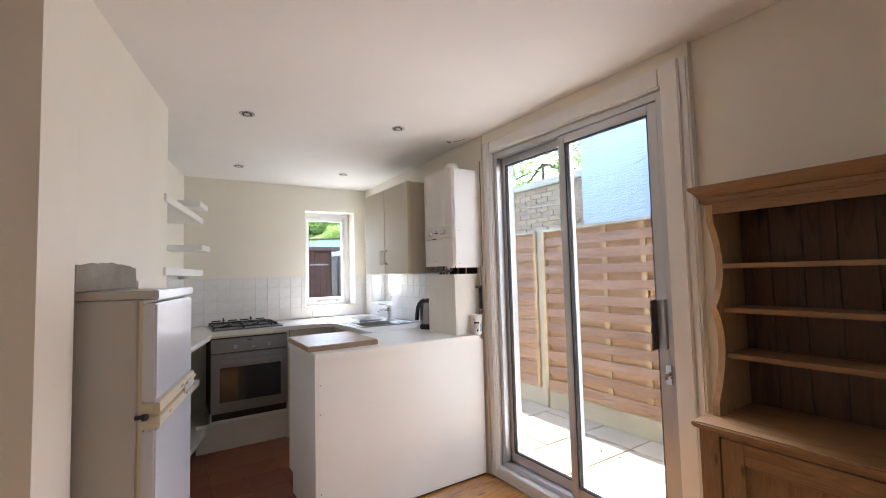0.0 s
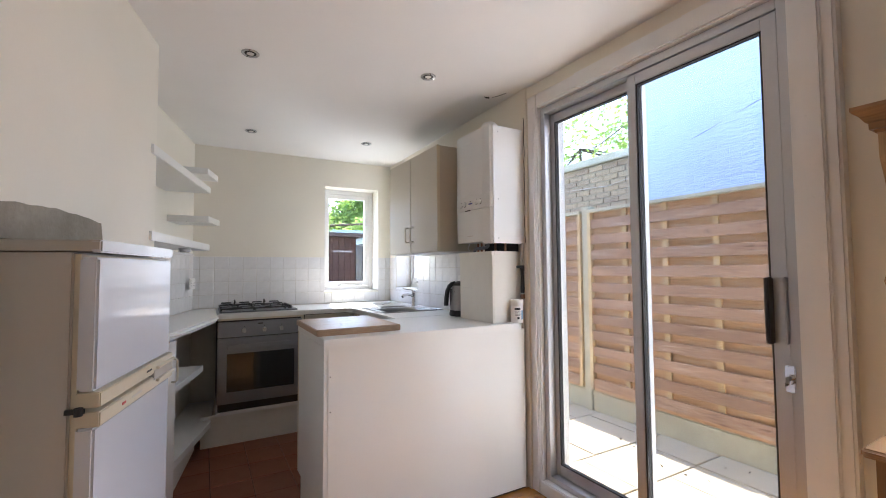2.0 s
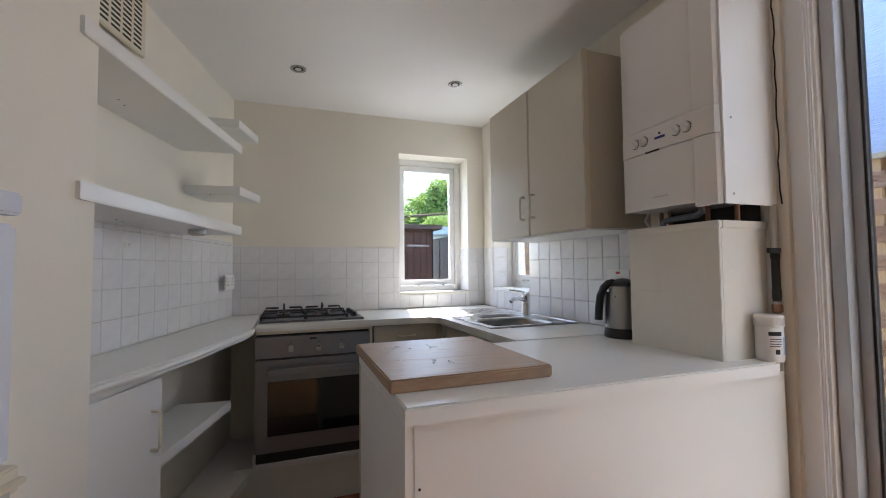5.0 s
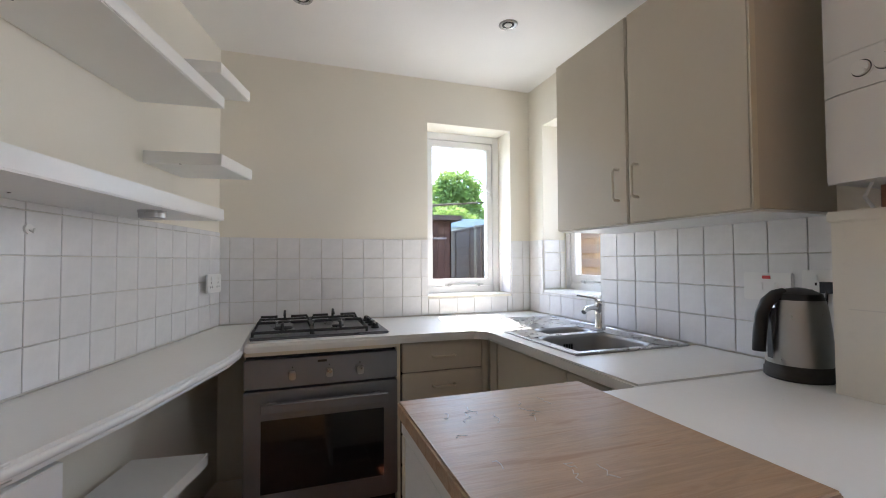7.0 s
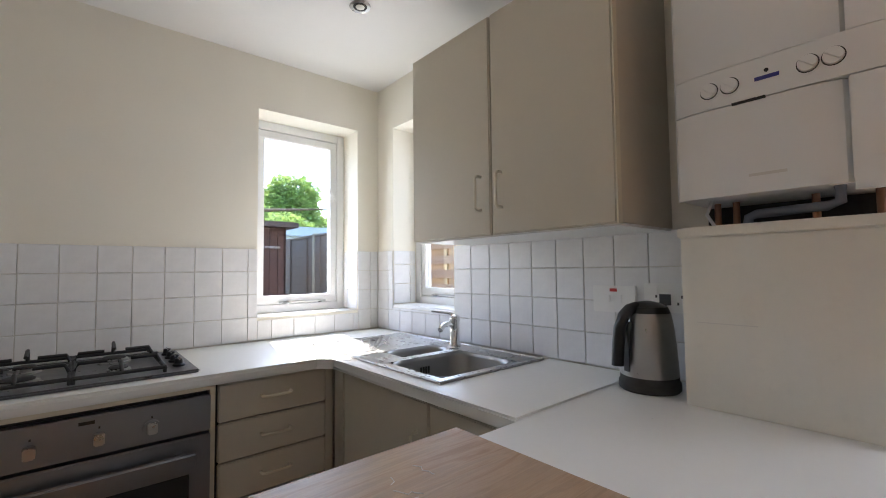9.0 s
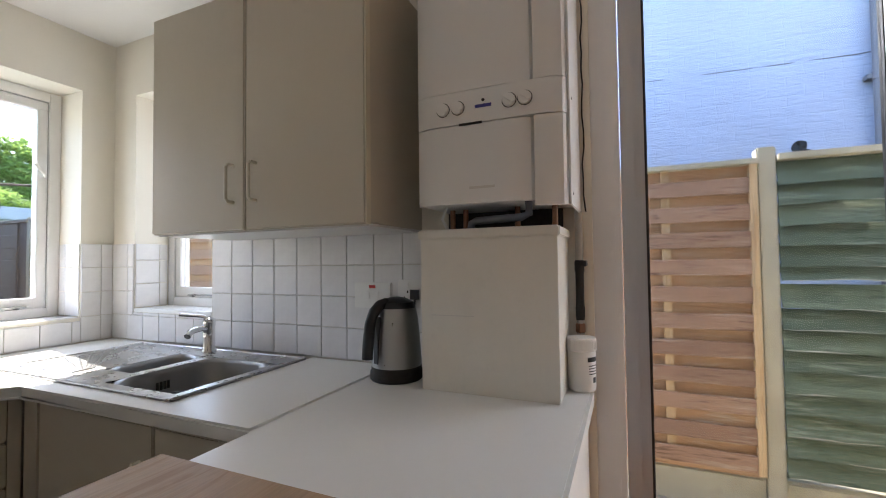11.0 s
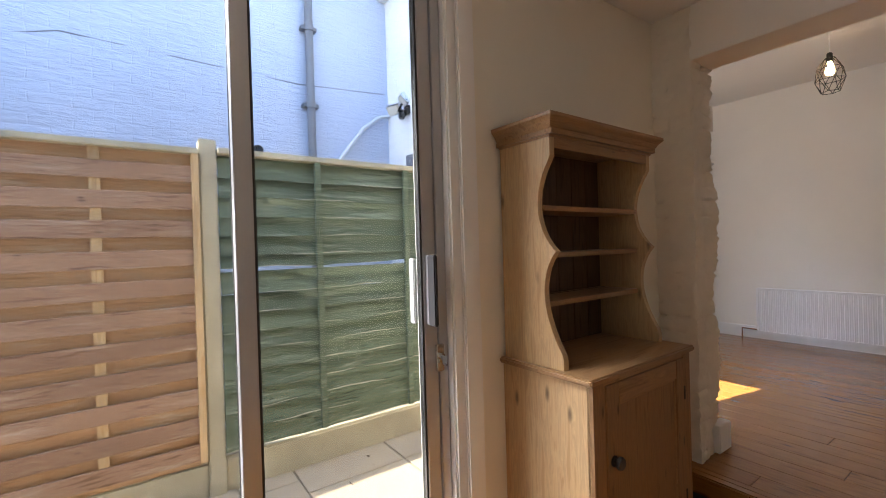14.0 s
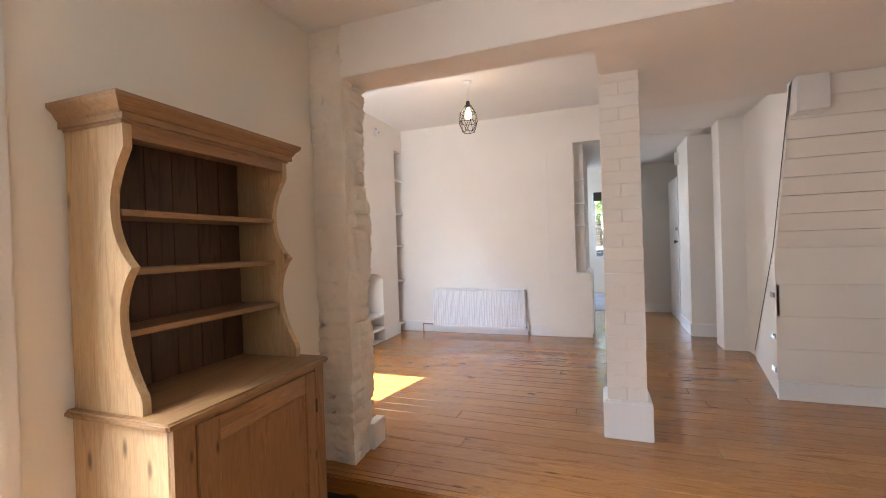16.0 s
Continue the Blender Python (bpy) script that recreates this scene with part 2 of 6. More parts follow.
M = {
    "cream": plain("cream_emulsion", (0.80, 0.755, 0.65), 0.75, var=0.035, fine=160, relief=0.0006),
    "white_wall": plain("white_emulsion", (0.81, 0.77, 0.71), 0.75, var=0.035, fine=160, relief=0.0006),
    "ceiling": plain("ceiling_emulsion", (0.81, 0.79, 0.75), 0.85, var=0.03, fine=120, relief=0.0006),
    "rough_plaster": plain("rough_plaster", (0.78, 0.72, 0.62), 0.8, var=0.06, big=4, fine=26, relief=0.012),
    "white_gloss": plain("white_gloss_paint", (0.80, 0.79, 0.77), 0.3, var=0.04, big=3, relief=0.0003),
    "laminate": plain("white_laminate", (0.78, 0.77, 0.73), 0.32, var=0.03, relief=0.0001),
    "beige": plain("beige_melamine", (0.57, 0.515, 0.41), 0.42, var=0.04, relief=0.0002),
    "tile": piece_mat("glazed_wall_tile", (0.80, 0.79, 0.78), (0.76, 0.75, 0.74), 0.14, 0.0002, 12, stain=(0.75, 0.74, 0.73)),
    "grout": plain("grey_grout", (0.68, 0.65, 0.59), 0.9, var=0.12, fine=200),
    "terracotta": piece_mat("terracotta_tile", (0.26, 0.085, 0.04), (0.20, 0.06, 0.03), 0.45, 0.0012, 30, stain=(0.15, 0.05, 0.03)),
    "floor_grout": plain("dark_grout", (0.10, 0.06, 0.045), 0.9),
    "pine_floor": wood("varnished_pine_boards", (0.43, 0.19, 0.043), (0.26, 0.102, 0.022), "x", 0.22, 1.0, coat=0.4, tone=0.35, knot=0.7),
    # front and rails browner than the ends: partly the wood, partly shade in the colour
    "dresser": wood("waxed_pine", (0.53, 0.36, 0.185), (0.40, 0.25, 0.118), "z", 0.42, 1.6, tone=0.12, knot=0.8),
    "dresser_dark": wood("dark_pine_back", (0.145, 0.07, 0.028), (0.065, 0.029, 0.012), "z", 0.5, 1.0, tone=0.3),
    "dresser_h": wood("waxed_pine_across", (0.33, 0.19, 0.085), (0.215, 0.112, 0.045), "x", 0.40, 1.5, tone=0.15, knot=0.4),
    "dresser_front": wood("brown_waxed_pine_shaded", (0.27, 0.152, 0.068), (0.175, 0.09, 0.036), "z", 0.4, 1.4, tone=0.2, knot=0.5),
    "board_wood": wood("bamboo_board", (0.44, 0.30, 0.185), (0.33, 0.20, 0.115), "x", 0.4, 1.4, knots=False, tone=0.2),
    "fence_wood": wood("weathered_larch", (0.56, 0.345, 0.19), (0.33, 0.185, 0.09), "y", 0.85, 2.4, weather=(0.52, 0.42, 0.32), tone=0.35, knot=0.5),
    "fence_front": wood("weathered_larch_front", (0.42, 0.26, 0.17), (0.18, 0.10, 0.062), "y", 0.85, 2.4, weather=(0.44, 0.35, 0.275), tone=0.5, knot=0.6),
    "fence_up": wood("weathered_larch_upright", (0.66, 0.48, 0.27), (0.46, 0.30, 0.15), "z", 0.8, 1.2, weather=(0.30, 0.24, 0.16)),
    "green_wood": wood("green_stained_boards", (0.145, 0.185, 0.12), (0.058, 0.077, 0.05), "y", 0.85, 2.2, weather=(0.27, 0.30, 0.225), tone=0.5, knot=0.5),
    "worn_wood": plain("bare_worn_wood", (0.42, 0.40, 0.31), 0.9, var=0.25, big=12, fine=90),
    "shed_wood": wood("dark_shed_boards", (0.10, 0.045, 0.032), (0.05, 0.022, 0.017), "z", 0.7, 1.0),
    "concrete": plain("concrete", (0.46, 0.42, 0.31), 0.9, var=0.2, big=3, fine=70, relief=0.003, dirt=0.75),
    "slab": piece_mat("sandstone_slab", (0.47, 0.39, 0.28), (0.41, 0.35, 0.255), 0.8, 0.002, 25, stain=(0.30, 0.26, 0.19)),
    "slab_joint": plain("slab_joint", (0.22, 0.19, 0.14), 0.95, var=0.2),
    "blue_wall": painted_brick("pale_blue_masonry_paint", (0.42, 0.485, 0.63)),
    "white_masonry": plain("white_masonry_paint", (0.72, 0.73, 0.76), 0.85, var=0.06, big=2, fine=14, relief=0.02),
    "brick": piece_mat("stock_brick", (0.40, 0.29, 0.17), (0.28, 0.19, 0.12), 0.9, 0.003, 50, stain=(0.22, 0.16, 0.12)),
    "mortar": plain("mortar", (0.40, 0.36, 0.30), 0.95, var=0.15),
    "aluminium": plain("mill_aluminium", (0.50, 0.50, 0.505), 0.42, metal=0.85, var=0.05, fine=120),
    "oven_steel": plain("dull_oven_steel", (0.26, 0.27, 0.285), 0.42, metal=1.0, var=0.03, fine=25),
    "kettle_steel": plain("kettle_steel", (0.40, 0.395, 0.38), 0.3, metal=1.0, var=0.0),
    "hob_steel": plain("dark_hob_steel", (0.16, 0.16, 0.17), 0.3, metal=1.0, var=0.03, fine=25),
    # the sink's bowls: a darker, rougher grey than its rim
    "bowl_steel": plain("darker_bowl_steel", (0.27, 0.265, 0.26), 0.38, metal=1.0, var=0.01, fine=12),
    "steel": plain("brushed_steel", (0.46, 0.455, 0.445), 0.28, metal=1.0, var=0.015, fine=25),
    "chrome": plain("chrome", (0.75, 0.75, 0.75), 0.08, metal=1.0, var=0.02),
    "black": plain("black_plastic", (0.018, 0.018, 0.02), 0.35, var=0.2),
    "iron": plain("black_iron", (0.02, 0.02, 0.02), 0.55, var=0.2),
    # rubber, holes and dark trim; also the shade painted into gaps and recesses
    "near_black": plain("dark_gap", (0.03, 0.028, 0.025), 0.8, var=0.2),
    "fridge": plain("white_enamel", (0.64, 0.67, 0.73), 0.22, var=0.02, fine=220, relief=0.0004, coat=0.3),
    # greyer than the front; also puts shade into the grip recess
    "fridge_side": plain("grey_enamel_and_shade", (0.47, 0.45, 0.41), 0.45, var=0.03),
    "ivory": plain("ivory_plastic", (0.66, 0.60, 0.46), 0.4, var=0.03),
    "boiler": plain("white_boiler_steel", (0.76, 0.75, 0.72), 0.35, var=0.02),
    "box_paint": plain("white_painted_boxing", (0.74, 0.71, 0.63), 0.5, var=0.05, big=4, relief=0.0004, dirt=0.12),
    "plastic_white": plain("white_plastic", (0.78, 0.77, 0.74), 0.35, var=0.02),
    "oven_glass": plain("black_oven_glass", (0.012, 0.013, 0.014), 0.05, var=0.1, spec=0.6),
    "copper": plain("dull_copper_pipe", (0.30, 0.16, 0.10), 0.45, metal=0.8),
    "grey_pipe": plain("grey_downpipe", (0.13, 0.14, 0.17), 0.5),
    "radiator": plain("white_radiator", (0.80, 0.79, 0.78), 0.35, var=0.02),
    "raw_plaster": plain("bare_grey_plaster", (0.33, 0.29, 0.23), 0.95, var=0.25, big=6, fine=60, relief=0.006),
    "carpet": plain("grey_carpet", (0.22, 0.23, 0.26), 1.0, var=0.2, fine=400, relief=0.004),
    "red": plain("red_mark", (0.55, 0.05, 0.04), 0.5),
    "navy": plain("navy_display", (0.03, 0.03, 0.22), 0.3),
    "blue_label": plain("pale_blue_label", (0.25, 0.42, 0.62), 0.5),
    "glass": glass_mat("window_glass"),
    "bulb": glow("warm_bulb", (1.0, 0.62, 0.25), 2.0),
    "roof_felt": plain("pale_roof_felt", (0.50, 0.54, 0.58), 0.8, var=0.08),
    "grey_fence": wood("grey_weathered_boards", (0.25, 0.19, 0.145), (0.13, 0.10, 0.08), "y", 0.85, 1.6, weather=(0.17, 0.14, 0.115)),
    "bark": plain("bark", (0.10, 0.075, 0.05), 0.95, var=0.3, fine=30, relief=0.02),
    "leaf": leafy(piece_mat("green_leaves", (0.24, 0.36, 0.10), (0.16, 0.27, 0.07), 0.55, 0.001, 20, stain=(0.14, 0.24, 0.06)), (0.36, 0.48, 0.12)),
    "soil": plain("lawn_ground", (0.08, 0.10, 0.045), 0.95, var=0.3, big=1, fine=30),
    "dark_tile": plain("dark_roof_tile", (0.10, 0.07, 0.06), 0.8, var=0.2),
}

# ---- building blocks ----
def mesh_from(bm, name, material):
    me = bpy.data.meshes.new(name)
    bmesh.ops.recalc_face_normals(bm, faces=bm.faces)
    bm.to_mesh(me)
    bm.free()
    me.materials.append(M[material])
    return me


def part(name, bm, material, parent=None, label="", at=None):
    """Links a bmesh as one mesh object under a thing or a part."""
    ob = new(name, mesh_from(bm, name, material))
    ob.parent = parent
    if at is not None:
        ob.matrix_basis = at
    if label:
        tagged(ob, label=label)
    return ob


def thing(name, at, label, category, group="", kind=""):
    """An empty at a thing's base, to hold its parts."""
    ob = new(name)
    ob.empty_display_size = 0.05
    ob.matrix_basis = at if isinstance(at, Matrix) else pose(*at)
    return tagged(ob, label, category, group, kind)


def add_box(bm, x0, x1, y0, y1, z0, z1, r=0.0, seg=2):
    g = bmesh.ops.create_cube(bm, size=1.0)
    for v in g["verts"]:
        v.co = Vector(((x0 + x1) / 2 + v.co.x * (x1 - x0), (y0 + y1) / 2 + v.co.y * (y1 - y0), (z0 + z1) / 2 + v.co.z * (z1 - z0)))
    if r:
        es = list({e for v in g["verts"] for e in v.link_edges})
        bmesh.ops.bevel(bm, geom=es, offset=min(r, 0.45 * min(x1 - x0, y1 - y0, z1 - z0)), segments=seg, affect="EDGES")
    return bm


def box(x0, x1, y0, y1, z0, z1, r=0.0, seg=2):
    return add_box(bmesh.new(), x0, x1, y0, y1, z0, z1, r, seg)


def add_prism(bm, pts, z0, z1, r=0.0):
    lo = [bm.verts.new((x, y, z0)) for x, y in pts]
    hi = [bm.verts.new((x, y, z1)) for x, y in pts]
    n = len(pts)
    fs = [bm.faces.new(lo[::-1]), bm.faces.new(hi)]
    fs += [bm.faces.new((lo[i], lo[(i + 1) % n], hi[(i + 1) % n], hi[i])) for i in range(n)]
    if r:
        bmesh.ops.bevel(bm, geom=list({e for f in fs[:2] for e in f.edges}), offset=r, segments=2, affect="EDGES")
    return bm


def prism(pts, z0, z1, r=0.0):
    return add_prism(bmesh.new(), pts, z0, z1, r)


def add_cyl(bm, a, b, r0, r1=None, n=16, caps=True):
    a, b = Vector(a), Vector(b)
    q = (b - a).to_track_quat("Z", "Y").to_matrix().to_4x4()
    bmesh.ops.create_cone(bm, cap_ends=caps, segments=n, radius1=r0, radius2=r0 if r1 is None else r1, depth=(b - a).length,
                          matrix=Matrix.Translation((a + b) / 2) @ q)
    return bm


def cyl(a, b, r0, r1=None, n=16):
    return add_cyl(bmesh.new(), a, b, r0, r1, n)


def add_tube(bm, pts, r, n=8):
    """A bent round bar through the points."""
    pts = [Vector(p) for p in pts]
    rings = []
    for i, p in enumerate(pts):
        d = (pts[min(i + 1, len(pts) - 1)] - pts[max(i - 1, 0)]).normalized()
        side = d.cross(Vector((0.31, 0.12, 0.94)) if abs(d.z) < 0.9 else Vector((1, 0.1, 0))).normalized()
        up = side.cross(d)
        rings.append([bm.verts.new(p + r * (math.cos(k * math.tau / n) * side + math.sin(k * math.tau / n) * up)) for k in range(n)])
    for a, b in zip(rings, rings[1:]):
        for k in range(n):
            bm.faces.new((a[k], a[(k + 1) % n], b[(k + 1) % n], b[k]))
    bm.faces.new(rings[0][::-1])
    bm.faces.new(rings[-1])
    return bm


def tube(pts, r, n=8):
    return add_tube(bmesh.new(), pts, r, n)


def lathe(profile, n=28):
    """A turned solid: radius and height pairs round the z axis."""
    bm = bmesh.new()
    rings = []
    for r, z in profile:
        rings.append([bm.verts.new((r * math.cos(k * math.tau / n), r * math.sin(k * math.tau / n), z)) for k in range(n)])
    for a, b in zip(rings, rings[1:]):
        for k in range(n):
            bm.faces.new((a[k], a[(k + 1) % n], b[(k + 1) % n], b[k]))
    bm.faces.new(rings[0][::-1])
    bm.faces.new(rings[-1])
    return bm


def smooth(ob, angle=40):
    for f in ob.data.polygons:
        f.use_smooth = True
    ob.data.set_sharp_from_angle(angle=radians(angle))
    return ob


def wall(name, a, b, z0, z1, thick, material, holes=(), label=""):
    """A wall from a to b in plan, as deep as thick to the right of that way, with openings (u0, u1, z0, z1) right through it."""
    a, b = Vector(a), Vector(b)
    length = (b - a).length
    u = (b - a) / length
    n = Vector((u.y, -u.x))
    us = sorted({0.0, length, *[h[0] for h in holes], *[h[1] for h in holes]})
    zs = sorted({z0, z1, *[h[2] for h in holes], *[h[3] for h in holes]})

    def solid(i, k):
        if not (0 <= i < len(us) - 1 and 0 <= k < len(zs) - 1):
            return False
        cu, cz = (us[i] + us[i + 1]) / 2, (zs[k] + zs[k + 1]) / 2
        return not any(h[0] < cu < h[1] and h[2] < cz < h[3] for h in holes)
    bm = bmesh.new()
    cache = {}

    def vert(i, d, k):
        if (i, d, k) not in cache:
            p = a + u * us[i] + n * (thick * d)
            cache[i, d, k] = bm.verts.new((p.x, p.y, zs[k]))
        return cache[i, d, k]
    for i in range(len(us) - 1):
        for k in range(len(zs) - 1):
            if not solid(i, k):
                continue
            for d in (0, 1):
                bm.faces.new([vert(i, d, k), vert(i + 1, d, k), vert(i + 1, d, k + 1), vert(i, d, k + 1)])
            for di, dk, q in ((-1, 0, ((i, 0, k), (i, 1, k), (i, 1, k + 1), (i, 0, k + 1))), (1, 0, ((i + 1, 0, k), (i + 1, 1, k), (i + 1, 1, k + 1), (i + 1, 0, k + 1))),
                              (0, -1, ((i, 0, k), (i + 1, 0, k), (i + 1, 1, k), (i, 1, k))), (0, 1, ((i, 0, k + 1), (i + 1, 0, k + 1), (i + 1, 1, k + 1), (i, 1, k + 1)))):
                if not solid(i + di, k + dk):
                    bm.faces.new([vert(*w) for w in q])
    ob = part(name, bm, material)
    return tagged(ob, label or "plain painted plaster wall", "wall", kind="structure")


def structure(name, bm, material, label, category):
    return tagged(part(name, bm, material), label, category, kind="structure")


# ---- the large structure ----
LIV = 0.107                                # living room floor above the kitchen floor
DOOR_A, DOOR_B = Vector((1.975, 2.42)), Vector((1.985, 1.0))   # patio door, in plan
DOOR_LEN = (DOOR_B - DOOR_A).length
DOOR_U = (DOOR_B - DOOR_A) / DOOR_LEN
DOOR_N = Vector((DOOR_U.y, -DOOR_U.x))      # into the room
FAR_Y, RIGHT_X = 4.56, 1.93
WIN = (1.25, 1.795, 1.075, 2.10)           # far window x0, x1, z0, z1
SIDE = (3.89, 4.40, 1.105, 2.10)           # side window y0, y1, z0, z1

# kitchen walls
structure("floor_kitchen_screed", box(-1.6, 2.25, 2.44, 4.86, -0.25, -0.012), "floor_grout", "dark grout bed under the terracotta floor tiles", "floor")
wall("wall_far", (RIGHT_X, FAR_Y), (-0.6, FAR_Y), -0.2, 2.8, 0.28, "cream", [(RIGHT_X - WIN[1], RIGHT_X - WIN[0], WIN[2], WIN[3])], "cream painted kitchen wall with a small window")
wall("wall_kitchen_side", (RIGHT_X, 2.40), (RIGHT_X, FAR_Y + 0.28), -0.2, 2.8, 0.27, "cream", [(SIDE[0] - 2.40, SIDE[1] - 2.40, SIDE[2], SIDE[3])], "cream painted wall behind boiler and sink")
wall("wall_dresser", (2.0, -0.60), (2.0, 0.955), -0.2, 2.8, 0.24, "cream", (), "cream painted wall behind the dresser")
wall("wall_over_door", (1.97, 0.955), (1.94, 2.40), 2.32, 2.8, 0.25, "cream", (), "cream strip of wall over the patio door")
# angled party wall of the kitchen recess and the nib with the fridge niche
wall("wall_recess", (0.156, FAR_Y), (-0.30, 2.62), -0.2, 2.8, 0.25, "cream", (), "cream painted party wall of the kitchen recess")
NIB = ((0.03, 2.86), (-0.249, 1.50))
structure("wall_nib_end", prism([NIB[0], (-0.26, 2.86), (-0.30, 2.40), (-0.0765, 2.40)], -0.2, 2.8), "cream", "cream painted nib beside the fridge", "wall")
structure("wall_nib_header", prism([(-0.0765, 2.40), (-0.70, 2.40), (-0.90, 1.80), (-0.2155, 1.80)], 1.40, 2.8), "cream", "cream painted wall above the fridge niche", "wall")
structure("wall_fridge_nib", prism([(-0.2155, 1.80), (-0.90, 1.80), (-0.95, 1.50), NIB[1]], -0.2, 2.8), "cream", "cream painted chimney wall with a niche for the fridge", "wall")
structure("wall_niche_back", box(-0.95, -0.88, 1.5, 2.6, -0.2, 1.6), "raw_plaster", "bare plaster back of the fridge niche", "wall")
wall("wall_return", (-0.249, 1.501), (-1.55, 1.501), -0.2, 2.8, 0.2, "cream", (), "cream painted end wall of the dining space")
wall("wall_dining", (-1.55, 1.7), (-1.55, -2.1), -0.2, 3.1, 0.2, "cream", (), "cream painted side wall")
# kitchen ceiling, falling towards the far end
bm = bmesh.new()
q = [(-1.6, -0.31, 2.42), (2.3, -0.31, 2.42), (2.3, 4.7, 2.358), (-1.6, 4.7, 2.358)]
lo = [bm.verts.new(p) for p in q]
hi = [bm.verts.new((x, y, z + 0.1)) for x, y, z in q]
bm.faces.new(lo)
bm.faces.new(hi)
for i in range(4):
    bm.faces.new((lo[i], lo[(i + 1) % 4], hi[(i + 1) % 4], hi[i]))
structure("ceiling", bm, "ceiling", "off-white painted kitchen ceiling, slightly uneven", "ceiling")
# header beam and pier between the rooms
structure("beam", box(-1.6, 1.90, -0.66, -0.42, 2.203, 3.0, 0.004), "white_wall", "white painted boxed beam over the opening", "beam")
# living room shell
structure("floor_living_base", box(-1.6, 3.8, -9.2, -0.34, -0.2, LIV - 0.022), "near_black", "dark sub-floor under the pine boards", "floor")
structure("floor_dining_base", box(-1.6, 2.25, -0.23, 2.44, -0.25, -0.022), "near_black", "dark sub-floor under the lower boards", "floor")
wall("wall_rear", (2.151, -0.42), (3.75, -0.42), -0.2, 3.1, 0.24, "white_wall", [(0.16, 0.80, 0.88, 1.88)], "white rear wall with a window, behind the pier")
wall("wall_back", (3.75, -3.88), (1.21, -3.88), -0.2, 3.1, -0.24, "white_wall", (), "white painted wall behind the radiator")
bm = add_box(bmesh.new(), 3.2, 3.6, -2.74, -0.66, -0.2, 3.0)
add_box(bm, 3.2, 3.6, -3.65, -3.22, -0.2, 3.0)
add_box(bm, 3.2, 3.6, -3.22, -2.74, 0.97, 3.0)
add_box(bm, 3.48, 3.6, -3.22, -2.74, -0.2, 0.97)
add_box(bm, 3.2, 3.48, -3.22, -2.74, -0.2, LIV + 0.0)
structure("wall_chimney", bm, "white_wall", "white chimney breast with a low arched fireplace niche", "wall")
bm = add_box(bmesh.new(), 3.5, 3.6, -3.88, -3.65, -0.2, 3.0)
add_box(bm, 3.2, 3.5, -3.879, -3.65, 2.59, 3.0)
structure("wall_alcove", bm, "white_wall", "white shelved alcove beside the chimney breast", "wall")
structure("ceiling_living", box(-1.6, 3.75, -9.2, -0.66, 2.90, 3.0), "ceiling", "white painted living room ceiling", "ceiling")
structure("ceiling_low", prism([(-1.6, -2.05), (0.521, -2.05), (0.628, -0.66), (-1.6, -0.66)], 2.26, 2.9, 0.003), "white_wall", "lowered white ceiling under the upper landing", "ceiling")
bm = prism([(-1.6, -3.871), (0.44, -3.871), (0.52, -2.051), (-1.6, -2.051)], 2.482, 2.899)
add_box(bm, -1.6, 0.904, -5.98, -4.051, 2.480, 2.899)
structure("ceiling_hall", bm, "ceiling", "white hall ceiling, lower than the living room's", "ceiling")
# partition end with shelves towards the hall
wall("wall_partition_end", (1.21, -3.87), (0.895, -3.87), LIV, 2.9, -0.12, "white_wall", (), "white boxed end of the partition wall")
structure("wall_over_passage", box(-0.55, 0.895, -4.05, -3.872, 2.478, 2.9), "white_wall", "white header over the way to the hall", "wall")
wall("wall_hall_left", (0.905, -3.99), (0.905, -5.98), LIV, 2.9, 0.12, "white_wall", (), "white wall with hall shelves")
wall("wall_hall_end", (0.905, -5.98), (-1.6, -5.98), LIV - 0.1, 2.9, -0.12, "white_wall", [(0.10, 0.86, LIV - 0.1, 2.62)], "white hall end wall with the front room doorway")
wall("wall_front_room_left", (2.9, -5.0), (2.9, -8.7), 0, 2.9, -0.1, "white_wall")
wall("wall_front", (2.9, -8.6), (-1.6, -8.6), 0, 2.9, -0.2, "white_wall", [(2.15, 2.66, 0.86, 2.36), (1.0, 2.0, 0.86, 2.36)], "pale front wall with sash windows")
wall("wall_hall_right", (-1.6, -2.1), (-1.6, -8.7), 0, 2.9, 0.1, "white_wall")
structure("carpet_front", box(-1.5, 2.9, -8.6, -5.99, LIV - 0.02, LIV + 0.004), "carpet", "grey carpet of the front room", "floor")
structure("wall_hall_pier_1", box(-1.55, -0.56, -3.84, -3.55, 0, 2.9), "white_wall", "white boxed pier at the start of the hall", "wall")
structure("wall_hall_pier_2", box(-1.55, -0.385, -4.90, -4.20, 0, 2.9), "white_wall", "white boxed pier with a light switch", "wall")
structure("wall_stair_side", box(-1.55, -0.775, -3.56, -2.14, 0, 2.9), "white_wall", "white wall behind the boarded stair", "wall")

# unseen slab, added to keep the sun out of the gap over the ceilings
structure("roof_slab", box(-1.8, 2.2, -3.0, 4.9, 2.915, 3.05), "roof_felt", "unseen slab added to stop sun leaking in above the ceilings", "roof")

# ---- kitchen: fitted units ----
TOP = 0.965                                 # worktop height
BOARD = 0.036                               # worktop thickness


def bar_handle(parent, a, b, out, r=0.0050, material="ivory"):
    """A bent wire handle from a to b, standing off by the vector out."""
    a, b, out = Vector(a), Vector(b), Vector(out)
    e = (b - a) * 0.06
    return smooth(part("handle", tube([a, a + out * 0.75, a + out + e, b + out - e, b + out * 0.75, b], r), material, parent, "pale wire bar handle"))


